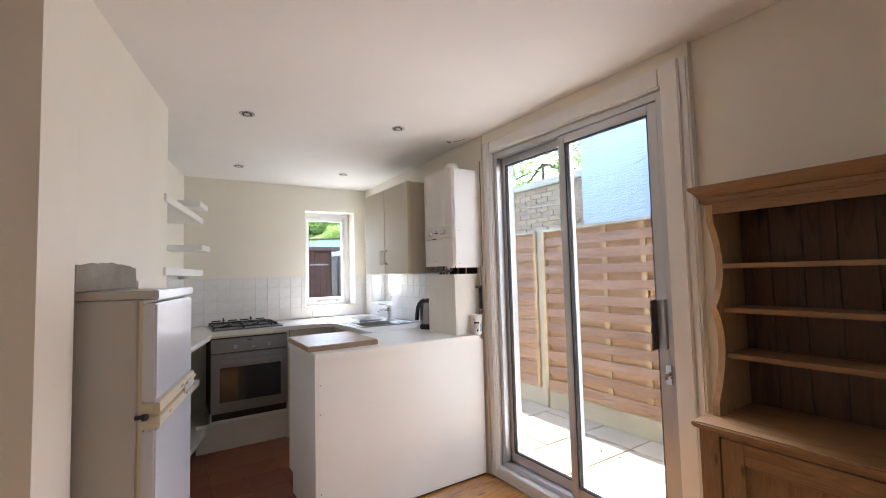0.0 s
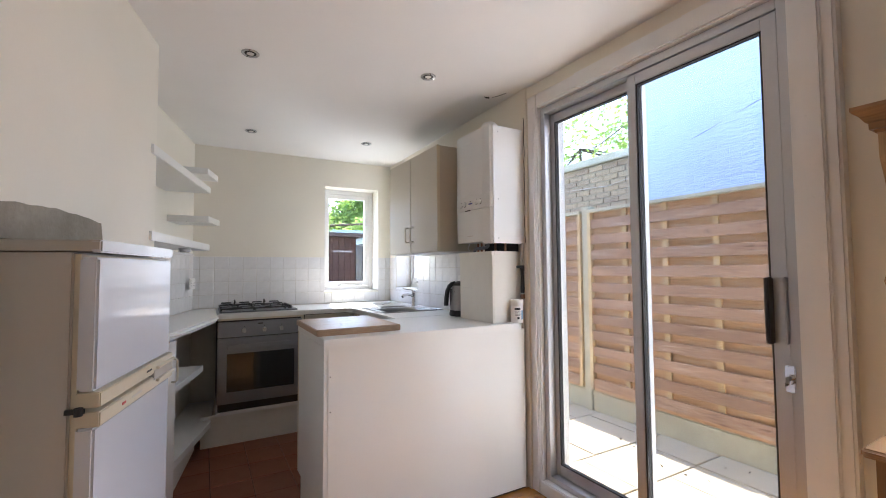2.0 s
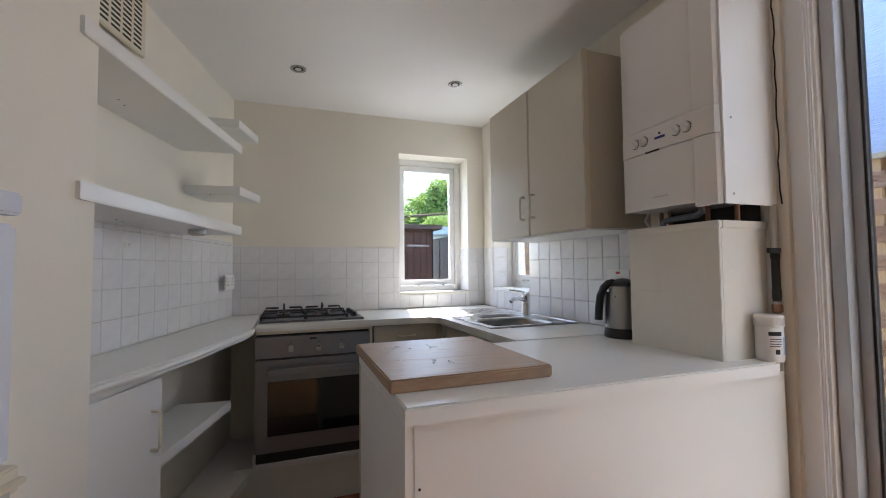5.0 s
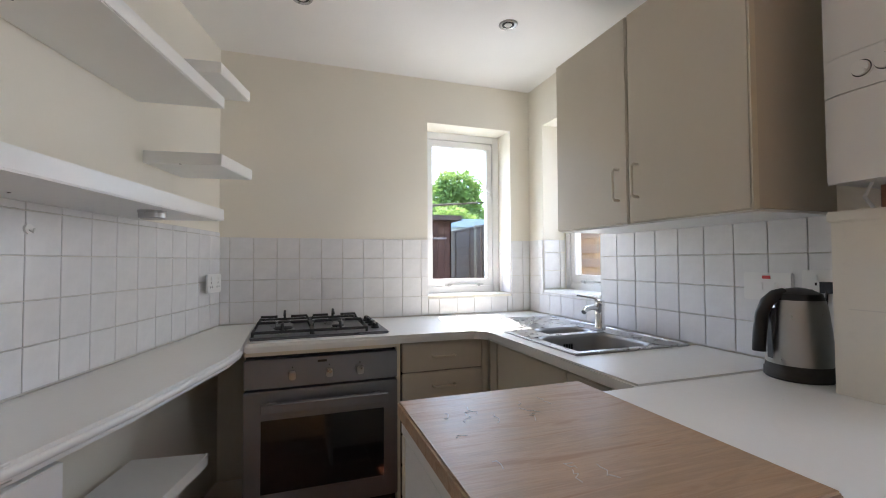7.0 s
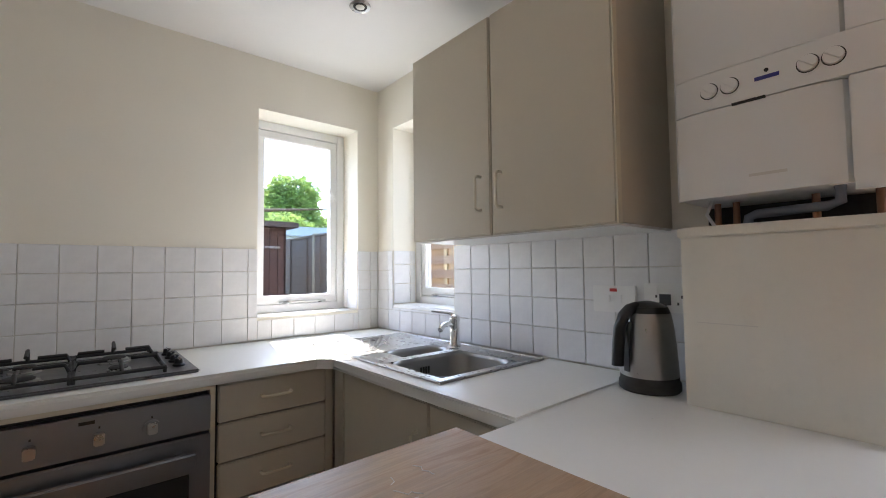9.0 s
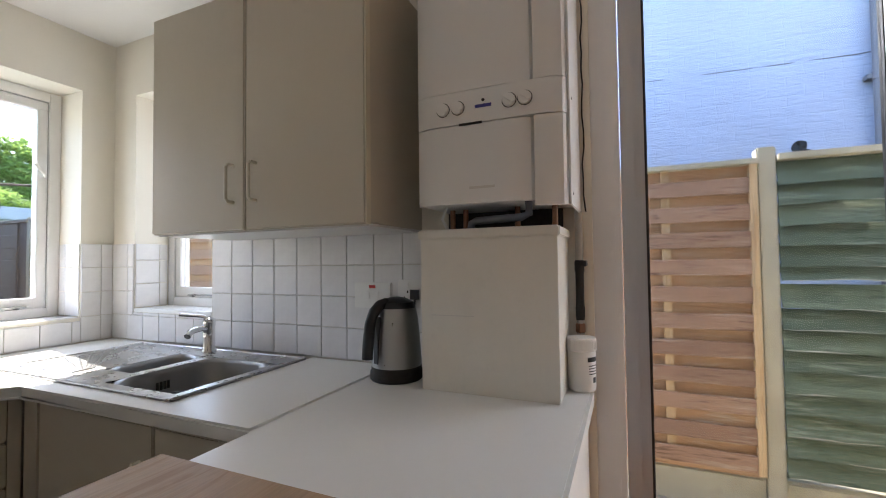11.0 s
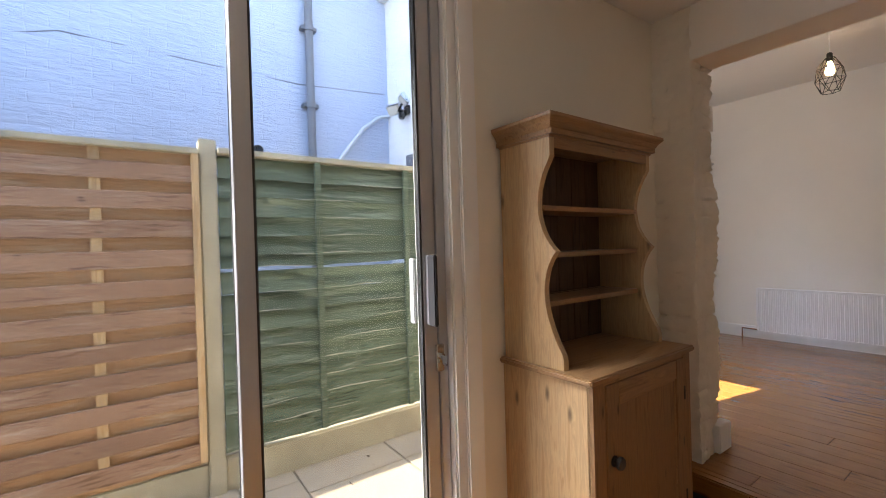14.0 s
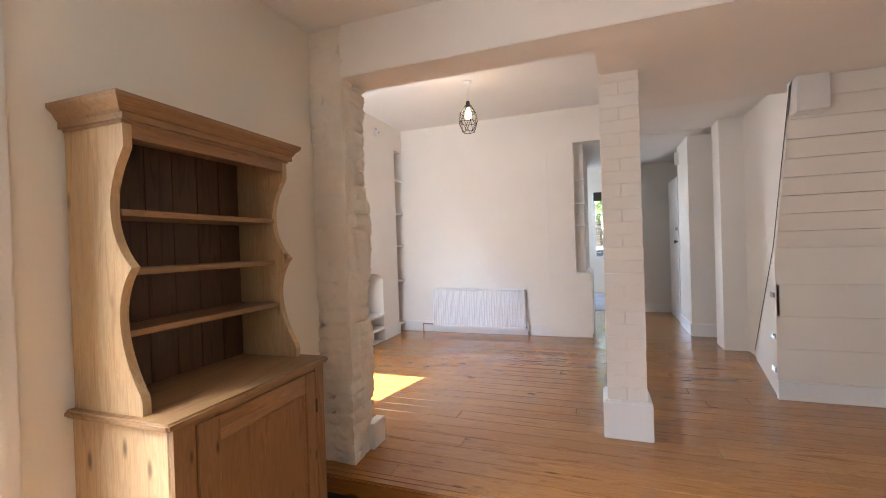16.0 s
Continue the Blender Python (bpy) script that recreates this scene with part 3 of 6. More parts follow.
# worktops
w = thing("worktop", (0, 0, 0), "white laminate worktop over hob, drawers and sink", "worktop")
bm = bmesh.new()
pts = [(0.335, 3.965), (1.285, 3.965), (1.335, 3.915), (1.335, 3.035), (1.928, 3.035), (1.928, 3.372), (1.40, 3.372), (1.40, 4.245), (1.928, 4.245), (1.928, 4.555), (0.335, 4.555)]
add_prism(bm, pts, TOP - BOARD, TOP, 0.006)
smooth(part("top_board", bm, "laminate", w), 30)
part("front_lip", box(0.335, 1.29, 3.958, 3.966, TOP - BOARD + 0.004, TOP - 0.008, 0.003), "laminate", w)
p = thing("peninsula_worktop", (0, 0, 0), "white laminate worktop of the peninsula", "worktop")
part("top_board", prism([(0.725, 2.405), (1.85, 2.405), (1.90, 2.44), (1.928, 2.44), (1.928, 3.027), (0.725, 3.027)], TOP - BOARD, TOP, 0.004), "laminate", p)
part("edge_strip", box(0.722, 1.86, 2.401, 2.405, TOP - BOARD, TOP - 0.003), "laminate", p)
left = thing("side_worktop", (0, 0, 0), "narrow white laminate worktop along the party wall", "worktop")
pts = [(0.012, 2.865), (0.095, 3.05), (0.185, 3.30), (0.31, 3.75), (0.330, 3.90), (0.331, 4.555), (0.158, 4.555), (-0.235, 2.885)]
smooth(part("top_board", prism(pts, TOP - BOARD, TOP, 0.006), "laminate", left), 30)
smooth(part("front_lip", tube([(x, y, TOP - 0.018) for x, y in pts[:5]], 0.009, 10), "laminate", left), 60)

# drawers
d = thing("drawer_unit", (0.945, 3.985, 0), "beige melamine drawer unit with wire handles", "cabinet")
# beige carcass coloured near black, to put shade between the drawers
part("carcass", box(0.0, 0.395, 0.02, 0.56, 0.16, TOP - BOARD), "near_black", d)
part("filler", box(0.390, 0.421, 0.003, 0.022, 0.16, TOP - BOARD), "beige", d)
part("plinth", box(0.0, 0.395, 0.06, 0.075, 0.0, 0.16), "box_paint", d)
for k in range(5):
    z1 = 0.922 - 0.131 * k
    drawer = part("drawer", box(0.012, 0.388, 0.0, 0.019, z1 - 0.1265, z1, 0.004), "beige", d)
    bar_handle(drawer, (0.15, 0, z1 - 0.06), (0.25, 0, z1 - 0.06), (0, -0.026, 0))
# sink base with doors
s = thing("sink_unit", (1.365, 3.035, 0), "beige melamine sink base unit with two doors", "cabinet")
part("carcass", prism([(0.02, 0.0), (0.56, 0.0), (0.56, 0.94), (0.02, 0.94)], 0.16, TOP - 0.17), "beige", s)
part("plinth", box(0.06, 0.075, 0.0, 0.94, 0.0, 0.16), "box_paint", s)
part("filler", box(-0.002, 0.02, 0.862, 0.93, 0.16, TOP - BOARD), "beige", s)
for y0, y1, hy in ((0.0, 0.345, 0.05), (0.352, 0.855, 0.40)):
    door = part("door", box(0.0, 0.019, y0, y1, 0.165, 0.912, 0.003), "beige", s)
    bar_handle(door, (0, hy, 0.72), (0, hy, 0.82), (-0.026, 0, 0))
# peninsula carcass
u = thing("peninsula_unit", (0.745, 2.42, 0), "white melamine peninsula unit with plain back panel", "cabinet")
part("back_panel", box(0.0, 1.165, 0.0, 0.018, 0.012, TOP - BOARD, 0.0015), "laminate", u)
part("end_panel", prism([(-0.018, 0.002), (0.0, 0.002), (0.0, 0.585), (-0.018, 0.585)], 0.14, TOP - BOARD - 0.001), "laminate", u)
part("end_foot", prism([(-0.016, 0.002), (0.0, 0.002), (0.0, 0.52), (-0.016, 0.52)], 0.012, 0.14), "laminate", u)
part("carcass", box(0.002, 1.16, 0.02, 0.585, 0.14, TOP - BOARD - 0.002), "beige", u)
part("edge_batten", box(-0.02, 0.004, 0.585, 0.602, 0.14, TOP - BOARD), "ivory", u, "cream edging strip")
for z in (0.79, 0.63, 0.2, 0.12):
    part("screw_cap", cyl((0.012, -0.002, z), (0.012, 0.001, z), 0.003, n=8), "near_black", u)
# left unit, door seen edge on, and open shelves by the oven
l = thing("side_unit", (0, 0, 0), "white side unit with one door and a wire handle", "cabinet")
part("carcass", prism([(0.004, 2.885), (0.098, 3.17), (-0.10, 3.235), (-0.225, 2.92)], 0.02, TOP - BOARD), "laminate", l)
door = part("door", prism([(0.006, 2.88), (0.020, 2.876), (0.115, 3.16), (0.100, 3.168)], 0.02, 0.912, 0.002), "laminate", l)
bar_handle(door, (0.098, 3.115, 0.70), (0.098, 3.115, 0.82), (0.028, -0.009, 0))
sh = thing("corner_shelf", (0, 0, 0.60), "white open shelf under the side worktop", "shelf")
part("shelf_board", prism([(0.10, 3.22), (0.245, 3.80), (0.02, 3.83), (-0.095, 3.27)], 0.0, 0.04, 0.001), "laminate", sh)
sh = thing("floor_shelf", (0, 0, 0.0), "low white plinth shelf in the corner by the oven", "shelf")
part("shelf_board", prism([(0.06, 3.17), (0.30, 3.975), (0.33, 4.545), (0.15, 4.545), (-0.10, 3.25)], 0.16, 0.20), "laminate", sh)
part("kickboard", prism([(0.07, 3.20), (0.20, 4.03), (0.185, 4.04), (0.055, 3.21)], 0.0, 0.16), "box_paint", sh)

# oven
o = thing("oven", (0.335, 3.975, 0), "built-in brushed steel oven with a black glass door", "oven")
part("carcass", box(0.004, 0.592, 0.02, 0.56, 0.26, 0.91), "near_black", o)
part("housing_side", box(0.594, 0.61, -0.004, 0.56, 0.0, TOP - BOARD), "ivory", o)
part("top_rail", box(0.0, 0.594, -0.004, 0.02, 0.915, TOP - BOARD), "ivory", o)
panel = part("control_panel", box(0.0, 0.594, -0.018, 0.02, 0.792, 0.902, 0.003), "oven_steel", o)
for x, kind in ((0.175, 0), (0.315, 0), (0.437, 1)):
    if kind:
        smooth(part("dial_ring", cyl((x, -0.018, 0.838), (x, -0.026, 0.838), 0.022, n=24), "oven_steel", panel))
    kn = part("knob", box(x - 0.012, x + 0.012, -0.046, -0.018, 0.823, 0.853, 0.003), "steel", panel, "steel control knob")
    part("tick", box(x - 0.002, x + 0.002, -0.020, -0.0185, 0.864, 0.870), "near_black", panel)
part("badge", box(0.27, 0.305, -0.0195, -0.0185, 0.880, 0.889), "near_black", panel)
dr = part("oven_door", box(0.0, 0.594, -0.022, 0.02, 0.31, 0.783, 0.004), "oven_steel", o)
part("door_glass", box(0.062, 0.535, -0.0245, -0.021, 0.395, 0.672, 0.001), "oven_glass", dr, "black oven window")
hb = bmesh.new()
add_box(hb, 0.058, 0.550, -0.066, -0.050, 0.704, 0.748, 0.007, 3)
add_box(hb, 0.085, 0.115, -0.052, -0.020, 0.718, 0.742, 0.003)
add_box(hb, 0.495, 0.525, -0.052, -0.020, 0.718, 0.742, 0.003)
smooth(part("door_handle", hb, "oven_steel", dr, "broad brushed steel handle"))
part("base_trim", box(0.0, 0.594, -0.004, 0.02, 0.225, 0.250, 0.002), "laminate", o)
part("base_gap", box(0.006, 0.588, 0.01, 0.03, 0.250, 0.31), "near_black", o)
part("base_side", box(-0.006, 0.006, -0.004, 0.02, 0.225, 0.31, 0.002), "laminate", o)
part("plinth", box(-0.10, 0.61, 0.035, 0.05, 0.0, 0.225), "box_paint", o)

# hob
h = thing("gas_hob", (0.345, 4.02, TOP), "four-burner steel gas hob with black pan supports", "hob")
smooth(part("hob_plate", box(0.0, 0.565, 0.0, 0.46, 0.001, 0.012, 0.005), "hob_steel", h))
part("rear_step", box(0.01, 0.50, 0.415, 0.455, 0.012, 0.020, 0.004), "hob_steel", h)
for k, (x, y, r) in enumerate(((0.125, 0.12, 0.048), (0.125, 0.33, 0.036), (0.355, 0.12, 0.032), (0.355, 0.33, 0.042))):
    burner = smooth(part("burner", lathe([(r * 1.15, 0.012), (r * 1.15, 0.017), (r, 0.019), (r, 0.026), (r * 0.8, 0.028)]), "steel", h, at=Matrix.Translation((x, y, 0))))
    smooth(part("burner_cap", lathe([(r * 0.78, 0.027), (r * 0.82, 0.031), (r * 0.7, 0.035), (0.002, 0.036)]), "iron", burner))
for x0, x1 in ((0.012, 0.238), (0.245, 0.468)):
    g = bmesh.new()
    zt = 0.056
    add_tube(g, [(x0, 0.02, 0.014), (x0, 0.02, 0.03), (x0, 0.44, 0.03), (x0, 0.44, 0.014)], 0.0058)
    add_tube(g, [(x1, 0.02, 0.014), (x1, 0.02, 0.03), (x1, 0.44, 0.03), (x1, 0.44, 0.014)], 0.0058)
    add_tube(g, [(x0, 0.02, 0.03), (x1, 0.02, 0.03)], 0.0058)
    add_tube(g, [(x0, 0.44, 0.03), (x1, 0.44, 0.03)], 0.0058)
    xm = (x0 + x1) / 2
    for y in (0.12, 0.33):
        add_tube(g, [(x0, y, 0.03), (x0 + 0.012, y, zt), (xm - 0.03, y, zt)], 0.0058)
        add_tube(g, [(x1, y, 0.03), (x1 - 0.012, y, zt), (xm + 0.03, y, zt)], 0.0058)
    add_tube(g, [(xm, 0.02, 0.03), (xm, 0.03, zt), (xm, 0.09, zt)], 0.0058)
    add_tube(g, [(xm, 0.44, 0.03), (xm, 0.43, zt + 0.014), (xm, 0.36, zt)], 0.0058)
    smooth(part("pan_support", g, "iron", h, "black iron pan support"))
for k in range(4):
    kn = smooth(part("hob_knob", lathe([(0.019, 0.012), (0.019, 0.018), (0.014, 0.022), (0.012, 0.036), (0.002, 0.037)], 16), "black", h, at=Matrix.Translation((0.52, 0.11 + 0.085 * k, 0))))
    part("grip", box(-0.004, 0.004, -0.013, 0.013, 0.030, 0.041, 0.002), "steel", kn)

# sink: rim, drainer, one and a half bowls
s = thing("kitchen_sink", (1.395, 3.365, TOP), "stainless steel one-and-a-half bowl sink with drainer", "sink")


def bowl(x0, x1, y0, y1, depth, r):
    """An open bowl with rounded corners and base, below z = 0."""
    def ring(inset, z, rr):
        out = []
        for cx, cy, a0 in ((x1 - inset - rr, y1 - inset - rr, 0), (x0 + inset + rr, y1 - inset - rr, 90), (x0 + inset + rr, y0 + inset + rr, 180), (x1 - inset - rr, y0 + inset + rr, 270)):
            for k in range(7):
                a = radians(a0 + 15 * k)
                out.append(b.verts.new((cx + rr * math.cos(a), cy + rr * math.sin(a), z)))
        return out
    b = bmesh.new()
    rings = [ring(-0.006, 0.0055, r), ring(0.0, 0.004, r), ring(0.006, -0.01, r), ring(0.012, -depth + 0.02, r), ring(0.03, -depth, r * 0.7)]
    n = len(rings[0])
    for p0, p1 in zip(rings, rings[1:]):
        for k in range(n):
            b.faces.new((p0[k], p0[(k + 1) % n], p1[(k + 1) % n], p1[k]))
    b.faces.new(rings[-1])
    return b


rim = bmesh.new()
for a in ((0.0, 0.035, 0.0, 0.88), (0.385, 0.485, 0.0, 0.88), (0.035, 0.385, 0.0, 0.035), (0.035, 0.385, 0.33, 0.37), (0.035, 0.13, 0.37, 0.52), (0.035, 0.385, 0.515, 0.88)):
    add_box(rim, a[0], a[1], a[2], a[3], 0.0008, 0.0055)
part("rim", rim, "steel", s)
part("rim_edge", tube([(0.0, 0.0, 0.004), (0.485, 0.0, 0.004), (0.485, 0.88, 0.004), (0.0, 0.88, 0.004), (0.0, 0.0, 0.004)], 0.005, 6), "steel", s)
smooth(part("main_bowl", bowl(0.036, 0.384, 0.036, 0.329, 0.15, 0.07), "bowl_steel", s), 60)
smooth(part("half_bowl", bowl(0.131, 0.384, 0.371, 0.514, 0.10, 0.06), "bowl_steel", s), 60)
for k in range(9):
    part("drainer_rib", tube([(0.07 + 0.006 * k, 0.56, 0.0045), (0.05 + 0.042 * k, 0.83, 0.0058)], 0.0045, 6), "steel", s)
ov = bmesh.new()
for k in range(4):
    add_box(ov, 0.17 + 0.012 * k, 0.176 + 0.012 * k, 0.3135, 0.3175, -0.055, -0.03)
part("overflow_slots", ov, "near_black", s)
t = thing("mixer_tap", (1.835, 3.79, TOP + 0.006), "chrome single-lever mixer tap on the sink", "tap")
smooth(part("body", lathe([(0.026, 0), (0.026, 0.006), (0.021, 0.012), (0.021, 0.10), (0.023, 0.105), (0.022, 0.125), (0.010, 0.132)]), "chrome", t))
smooth(part("spout", tube([(-0.01, 0, 0.085), (-0.06, -0.03, 0.10), (-0.12, -0.06, 0.098), (-0.14, -0.07, 0.085)], 0.011, 12), "chrome", t))
smooth(part("lever", tube([(0, 0, 0.128), (-0.02, 0.02, 0.138), (-0.075, 0.065, 0.148)], 0.006, 10), "chrome", t))

# wall cabinet
c = thing("wall_cabinet", (1.60, 2.925, 1.405), "beige melamine wall cabinet with two closed doors", "cabinet")
part("carcass", box(0.02, 0.329, 0.0, 0.84, 0.004, 0.722), "beige", c)
part("underside", box(0.022, 0.329, 0.002, 0.838, -0.004, 0.003), "laminate", c, "white underside")
for y0, y1, hy in ((0.0, 0.418, 0.375), (0.423, 0.84, 0.465)):
    door = smooth(part("door", box(0.0, 0.019, y0, y1, 0.0, 0.725, 0.0045, 3), "beige", c), 30)
    bar_handle(door, (0, hy, 0.085), (0, hy, 0.195), (-0.028, 0, 0))
part("end_edge", box(-0.001, 0.02, -0.004, -0.0005, 0.0, 0.725), "ivory", c)

# boiler
b = thing("boiler", (1.677, 2.435, 1.435), "white wall-hung combination boiler", "boiler")
bm = prism([(0.022, 0.0), (0.252, 0.0), (0.252, 0.385), (0.022, 0.385)], 0.018, 0.70, 0.004)
part("casing", bm, "boiler", b)


def front_slab(y0, y1, z0, z1, x=0.0):
    """A door panel whose two ends curve back."""
    pts = [(x + 0.024, y1), (x + 0.012, y1 - 0.008), (x + 0.003, y1 - 0.035), (x, y1 - 0.07), (x, y0 + 0.07), (x + 0.003, y0 + 0.035), (x + 0.012, y0 + 0.008), (x + 0.024, y0)]
    return prism(pts, z0, z1)


smooth(part("upper_door", front_slab(0.075, 0.385, 0.300, 0.700), "boiler", b), 25)
smooth(part("upper_corner", prism([(0.024, 0.0), (0.012, 0.008), (0.003, 0.035), (0.001, 0.0735), (0.024, 0.0735)], 0.300, 0.700), "boiler", b), 25)
fascia = smooth(part("control_fascia", front_slab(0.0, 0.385, 0.215, 0.298, -0.002), "boiler", b), 25)
smooth(part("lower_flap", front_slab(0.075, 0.385, 0.015, 0.213), "boiler", b), 25)
smooth(part("lower_corner", prism([(0.024, 0.0), (0.012, 0.008), (0.003, 0.035), (0.001, 0.073), (0.024, 0.073)], 0.0, 0.213), "boiler", b), 25)
part("side_panel", box(0.026, 0.253, -0.006, -0.0005, 0.0, 0.698, 0.002), "boiler", b, "flat white steel side panel")
for y in (0.092, 0.130, 0.262, 0.302):
    ring = smooth(part("dial", cyl((-0.0025, y, 0.256), (-0.004, y, 0.256), 0.020, n=28), "plastic_white", fascia))
    smooth(part("dial_groove", cyl((-0.0035, y, 0.256), (-0.0045, y, 0.256), 0.0182, n=28), "near_black", ring))
    smooth(part("dial_cap", cyl((-0.004, y, 0.256), (-0.011, y, 0.256), 0.0162, 0.0155, n=28), "plastic_white", ring))
    part("pointer", prism([(-0.016, -0.014), (-0.010, -0.014), (-0.010, 0.014), (-0.016, 0.014)], -0.002, 0.002), "plastic_white", ring, at=Matrix.Translation((0, y, 0.256)) @ pose(0, 0, 0, 40, 0, 0))
part("display", box(-0.0032, -0.002, 0.175, 0.217, 0.250, 0.258), "navy", fascia, "dark blue display strip")
smooth(part("lens", cyl((-0.002, 0.196, 0.268), (-0.004, 0.196, 0.268), 0.004, n=12), "near_black", fascia))
part("finger_notch", box(-0.003, 0.004, 0.20, 0.26, 0.211, 0.2165), "near_black", fascia)
part("maker_plate", box(-0.0016, -0.0005, 0.20, 0.245, 0.635, 0.648), "plastic_white", b)
part("model_bar", box(-0.0014, -0.0003, 0.17, 0.235, 0.050, 0.056), "grout", b)
smooth(part("flue_elbow", lathe([(0.055, 0.70), (0.055, 0.735), (0.05, 0.76), (0.035, 0.775), (0.002, 0.78)]), "plastic_white", b, at=Matrix.Translation((0.13, 0.17, 0))))
for y, z in ((0.0, 0.26), (0.0, 0.03), (0.0, 0.66)):
    part("screw", cyl((0.06, -0.0065, z), (0.06, -0.008, z), 0.004, n=10), "steel", b)
bm = add_tube(bmesh.new(), [(0.06, 0.10, 0.018), (0.06, 0.10, -0.012), (0.062, 0.12, -0.02), (0.065, 0.24, -0.024), (0.067, 0.255, -0.03), (0.067, 0.257, -0.048)], 0.010, 10)
smooth(part("condensate_pipe", bm, "grey_pipe", b, "grey plastic waste pipe"))
for y in (0.05, 0.15, 0.30, 0.34):
    smooth(part("copper_pipe", cyl((0.15, y, 0.02), (0.15, y, -0.05), 0.0075), "copper", b))
smooth(part("cable", tube([(0.08, 0.33, 0.02), (0.07, 0.34, -0.015), (0.08, 0.325, -0.048)], 0.004), "plastic_white", b))

# pipe boxing on the worktop
bx = thing("pipe_boxing", (1.715, 2.465, TOP), "white painted plywood box hiding the boiler pipes", "box")
part("front_board", box(0.0, 0.012, 0.0, 0.36, 0.0, 0.40, 0.0015), "box_paint", bx)
part("end_board", prism([(0.012, 0.0), (0.205, 0.0), (0.205, 0.012), (0.012, 0.012)], 0.0, 0.40), "box_paint", bx)
part("cap_rim", box(-0.006, 0.012, -0.004, 0.366, 0.40, 0.425, 0.003), "box_paint", bx)
part("cap_rim_end", box(0.012, 0.21, -0.005, 0.012, 0.40, 0.425, 0.003), "box_paint", bx)
# near-black sheets put in for the shade inside the box and under the boiler
part("cap_board", box(0.012, 0.21, 0.012, 0.36, 0.385, 0.395), "near_black", bx, "dark sheet for the shade inside the box")
part("open_back", box(0.200, 0.207, 0.012, 0.36, 0.396, 0.52), "near_black", bx, "dark sheet for the shade behind the pipes")
part("old_mark", box(-0.0006, 0.0, 0.21, 0.33, 0.198, 0.2005), "grout", bx)
# gas pipe with valve beside the boxing
g = thing("gas_pipe", (1.915, 2.435, 0.0), "painted pipe with a dark valve by the door frame", "pipe")
smooth(part("pipe", cyl((0, 0, 0.06), (0, 0, 1.44), 0.0105), "fridge_side", g, "grimy painted gas riser"))
smooth(part("valve", lathe([(0.0108, 1.14), (0.0125, 1.15), (0.0125, 1.175), (0.0112, 1.18), (0.0112, 1.27), (0.013, 1.275), (0.013, 1.30), (0.0108, 1.305)], 14), "iron", g))
part("valve_lever", box(-0.055, -0.004, -0.022, -0.010, 1.288, 1.304, 0.002), "iron", g)
smooth(part("fitting", lathe([(0.0108, 1.105), (0.0145, 1.108), (0.0145, 1.128), (0.0108, 1.132)], 6), "copper", g, "dull brass nut"))

# open joint between the boiler wall and the door lining
jn = thing("wall_crack", (1.924, 2.419, 0.0), "dark ragged open joint beside the door lining", "crack")
rj = random.Random(14)
part("gap", tube([(0.004, rj.uniform(-0.004, 0.004), 1.44 + 0.045 * i) for i in range(18)], 0.0022, 5), "near_black", jn)
# tub of descaler
tb = thing("plastic_tub", (1.865, 2.43, TOP), "white plastic screw-top tub with a printed label", "tub")
smooth(part("body", lathe([(0.032, 0.0), (0.035, 0.004), (0.036, 0.012), (0.036, 0.098), (0.034, 0.103)]), "plastic_white", tb))
lid = smooth(part("lid", lathe([(0.0365, 0.103), (0.0385, 0.106), (0.0385, 0.132), (0.036, 0.137), (0.002, 0.138)], 40), "plastic_white", tb, "ribbed white lid"))
for k in range(40):
    a = math.tau * k / 40
    if math.cos(a) < 0.4:
        part("rib", box(0.0383, 0.0393, -0.0013, 0.0013, 0.108, 0.131), "plastic_white", lid, at=pose(0, 0, 0, 0, 0, math.degrees(a)))


def curved_patch(r, a0, a1, z0, z1, n=10):
    bm = bmesh.new()
    lo = [bm.verts.new((r * math.cos(radians(a0 + (a1 - a0) * k / n)), r * math.sin(radians(a0 + (a1 - a0) * k / n)), z0)) for k in range(n + 1)]
    hi = [bm.verts.new((v.co.x, v.co.y, z1)) for v in lo]
    for k in range(n):
        bm.faces.new((lo[k], lo[k + 1], hi[k + 1], hi[k]))
    return bm


part("label_blue", curved_patch(0.0363, -85, -50, 0.022, 0.075), "blue_label", tb, "blue printed patch")
for z, a0, a1 in ((0.067, -145, -95), (0.060, -145, -95), (0.053, -145, -95), (0.046, -145, -100)):
    part("print_line", curved_patch(0.0364, a0, a1, z, z + 0.0022), "iron", tb)
part("emblem", curved_patch(0.0364, -125, -105, 0.024, 0.038), "iron", tb)


part("print_line", curved_patch(0.0364, -150, -95, 0.078, 0.090), "iron", tb, "dark printed title bar")

# kettle
k = thing("kettle", (1.79, 2.945, TOP), "brushed steel jug kettle with black base and handle", "kettle")
smooth(part("base", lathe([(0.074, 0.0), (0.078, 0.004), (0.078, 0.022), (0.074, 0.028), (0.074, 0.040)]), "near_black", k, "matt black base"))
smooth(part("body", lathe([(0.074, 0.040), (0.073, 0.060), (0.069, 0.12), (0.063, 0.178), (0.058, 0.205), (0.05, 0.214)]), "kettle_steel", k))
smooth(part("lid", lathe([(0.057, 0.207), (0.051, 0.223), (0.03, 0.234), (0.012, 0.238), (0.002, 0.239)]), "black", k))
hd = tube([(0.0, 0.035, 0.222), (0, 0.058, 0.217), (0, 0.078, 0.200), (0, 0.091, 0.168), (0, 0.098, 0.12), (0, 0.101, 0.075), (0, 0.1012, 0.070)], 0.016, 14)
KET = pose(0, 0, 0, 0, 0, 66)
smooth(part("handle", hd, "black", k, "black moulded handle", at=KET), 60)
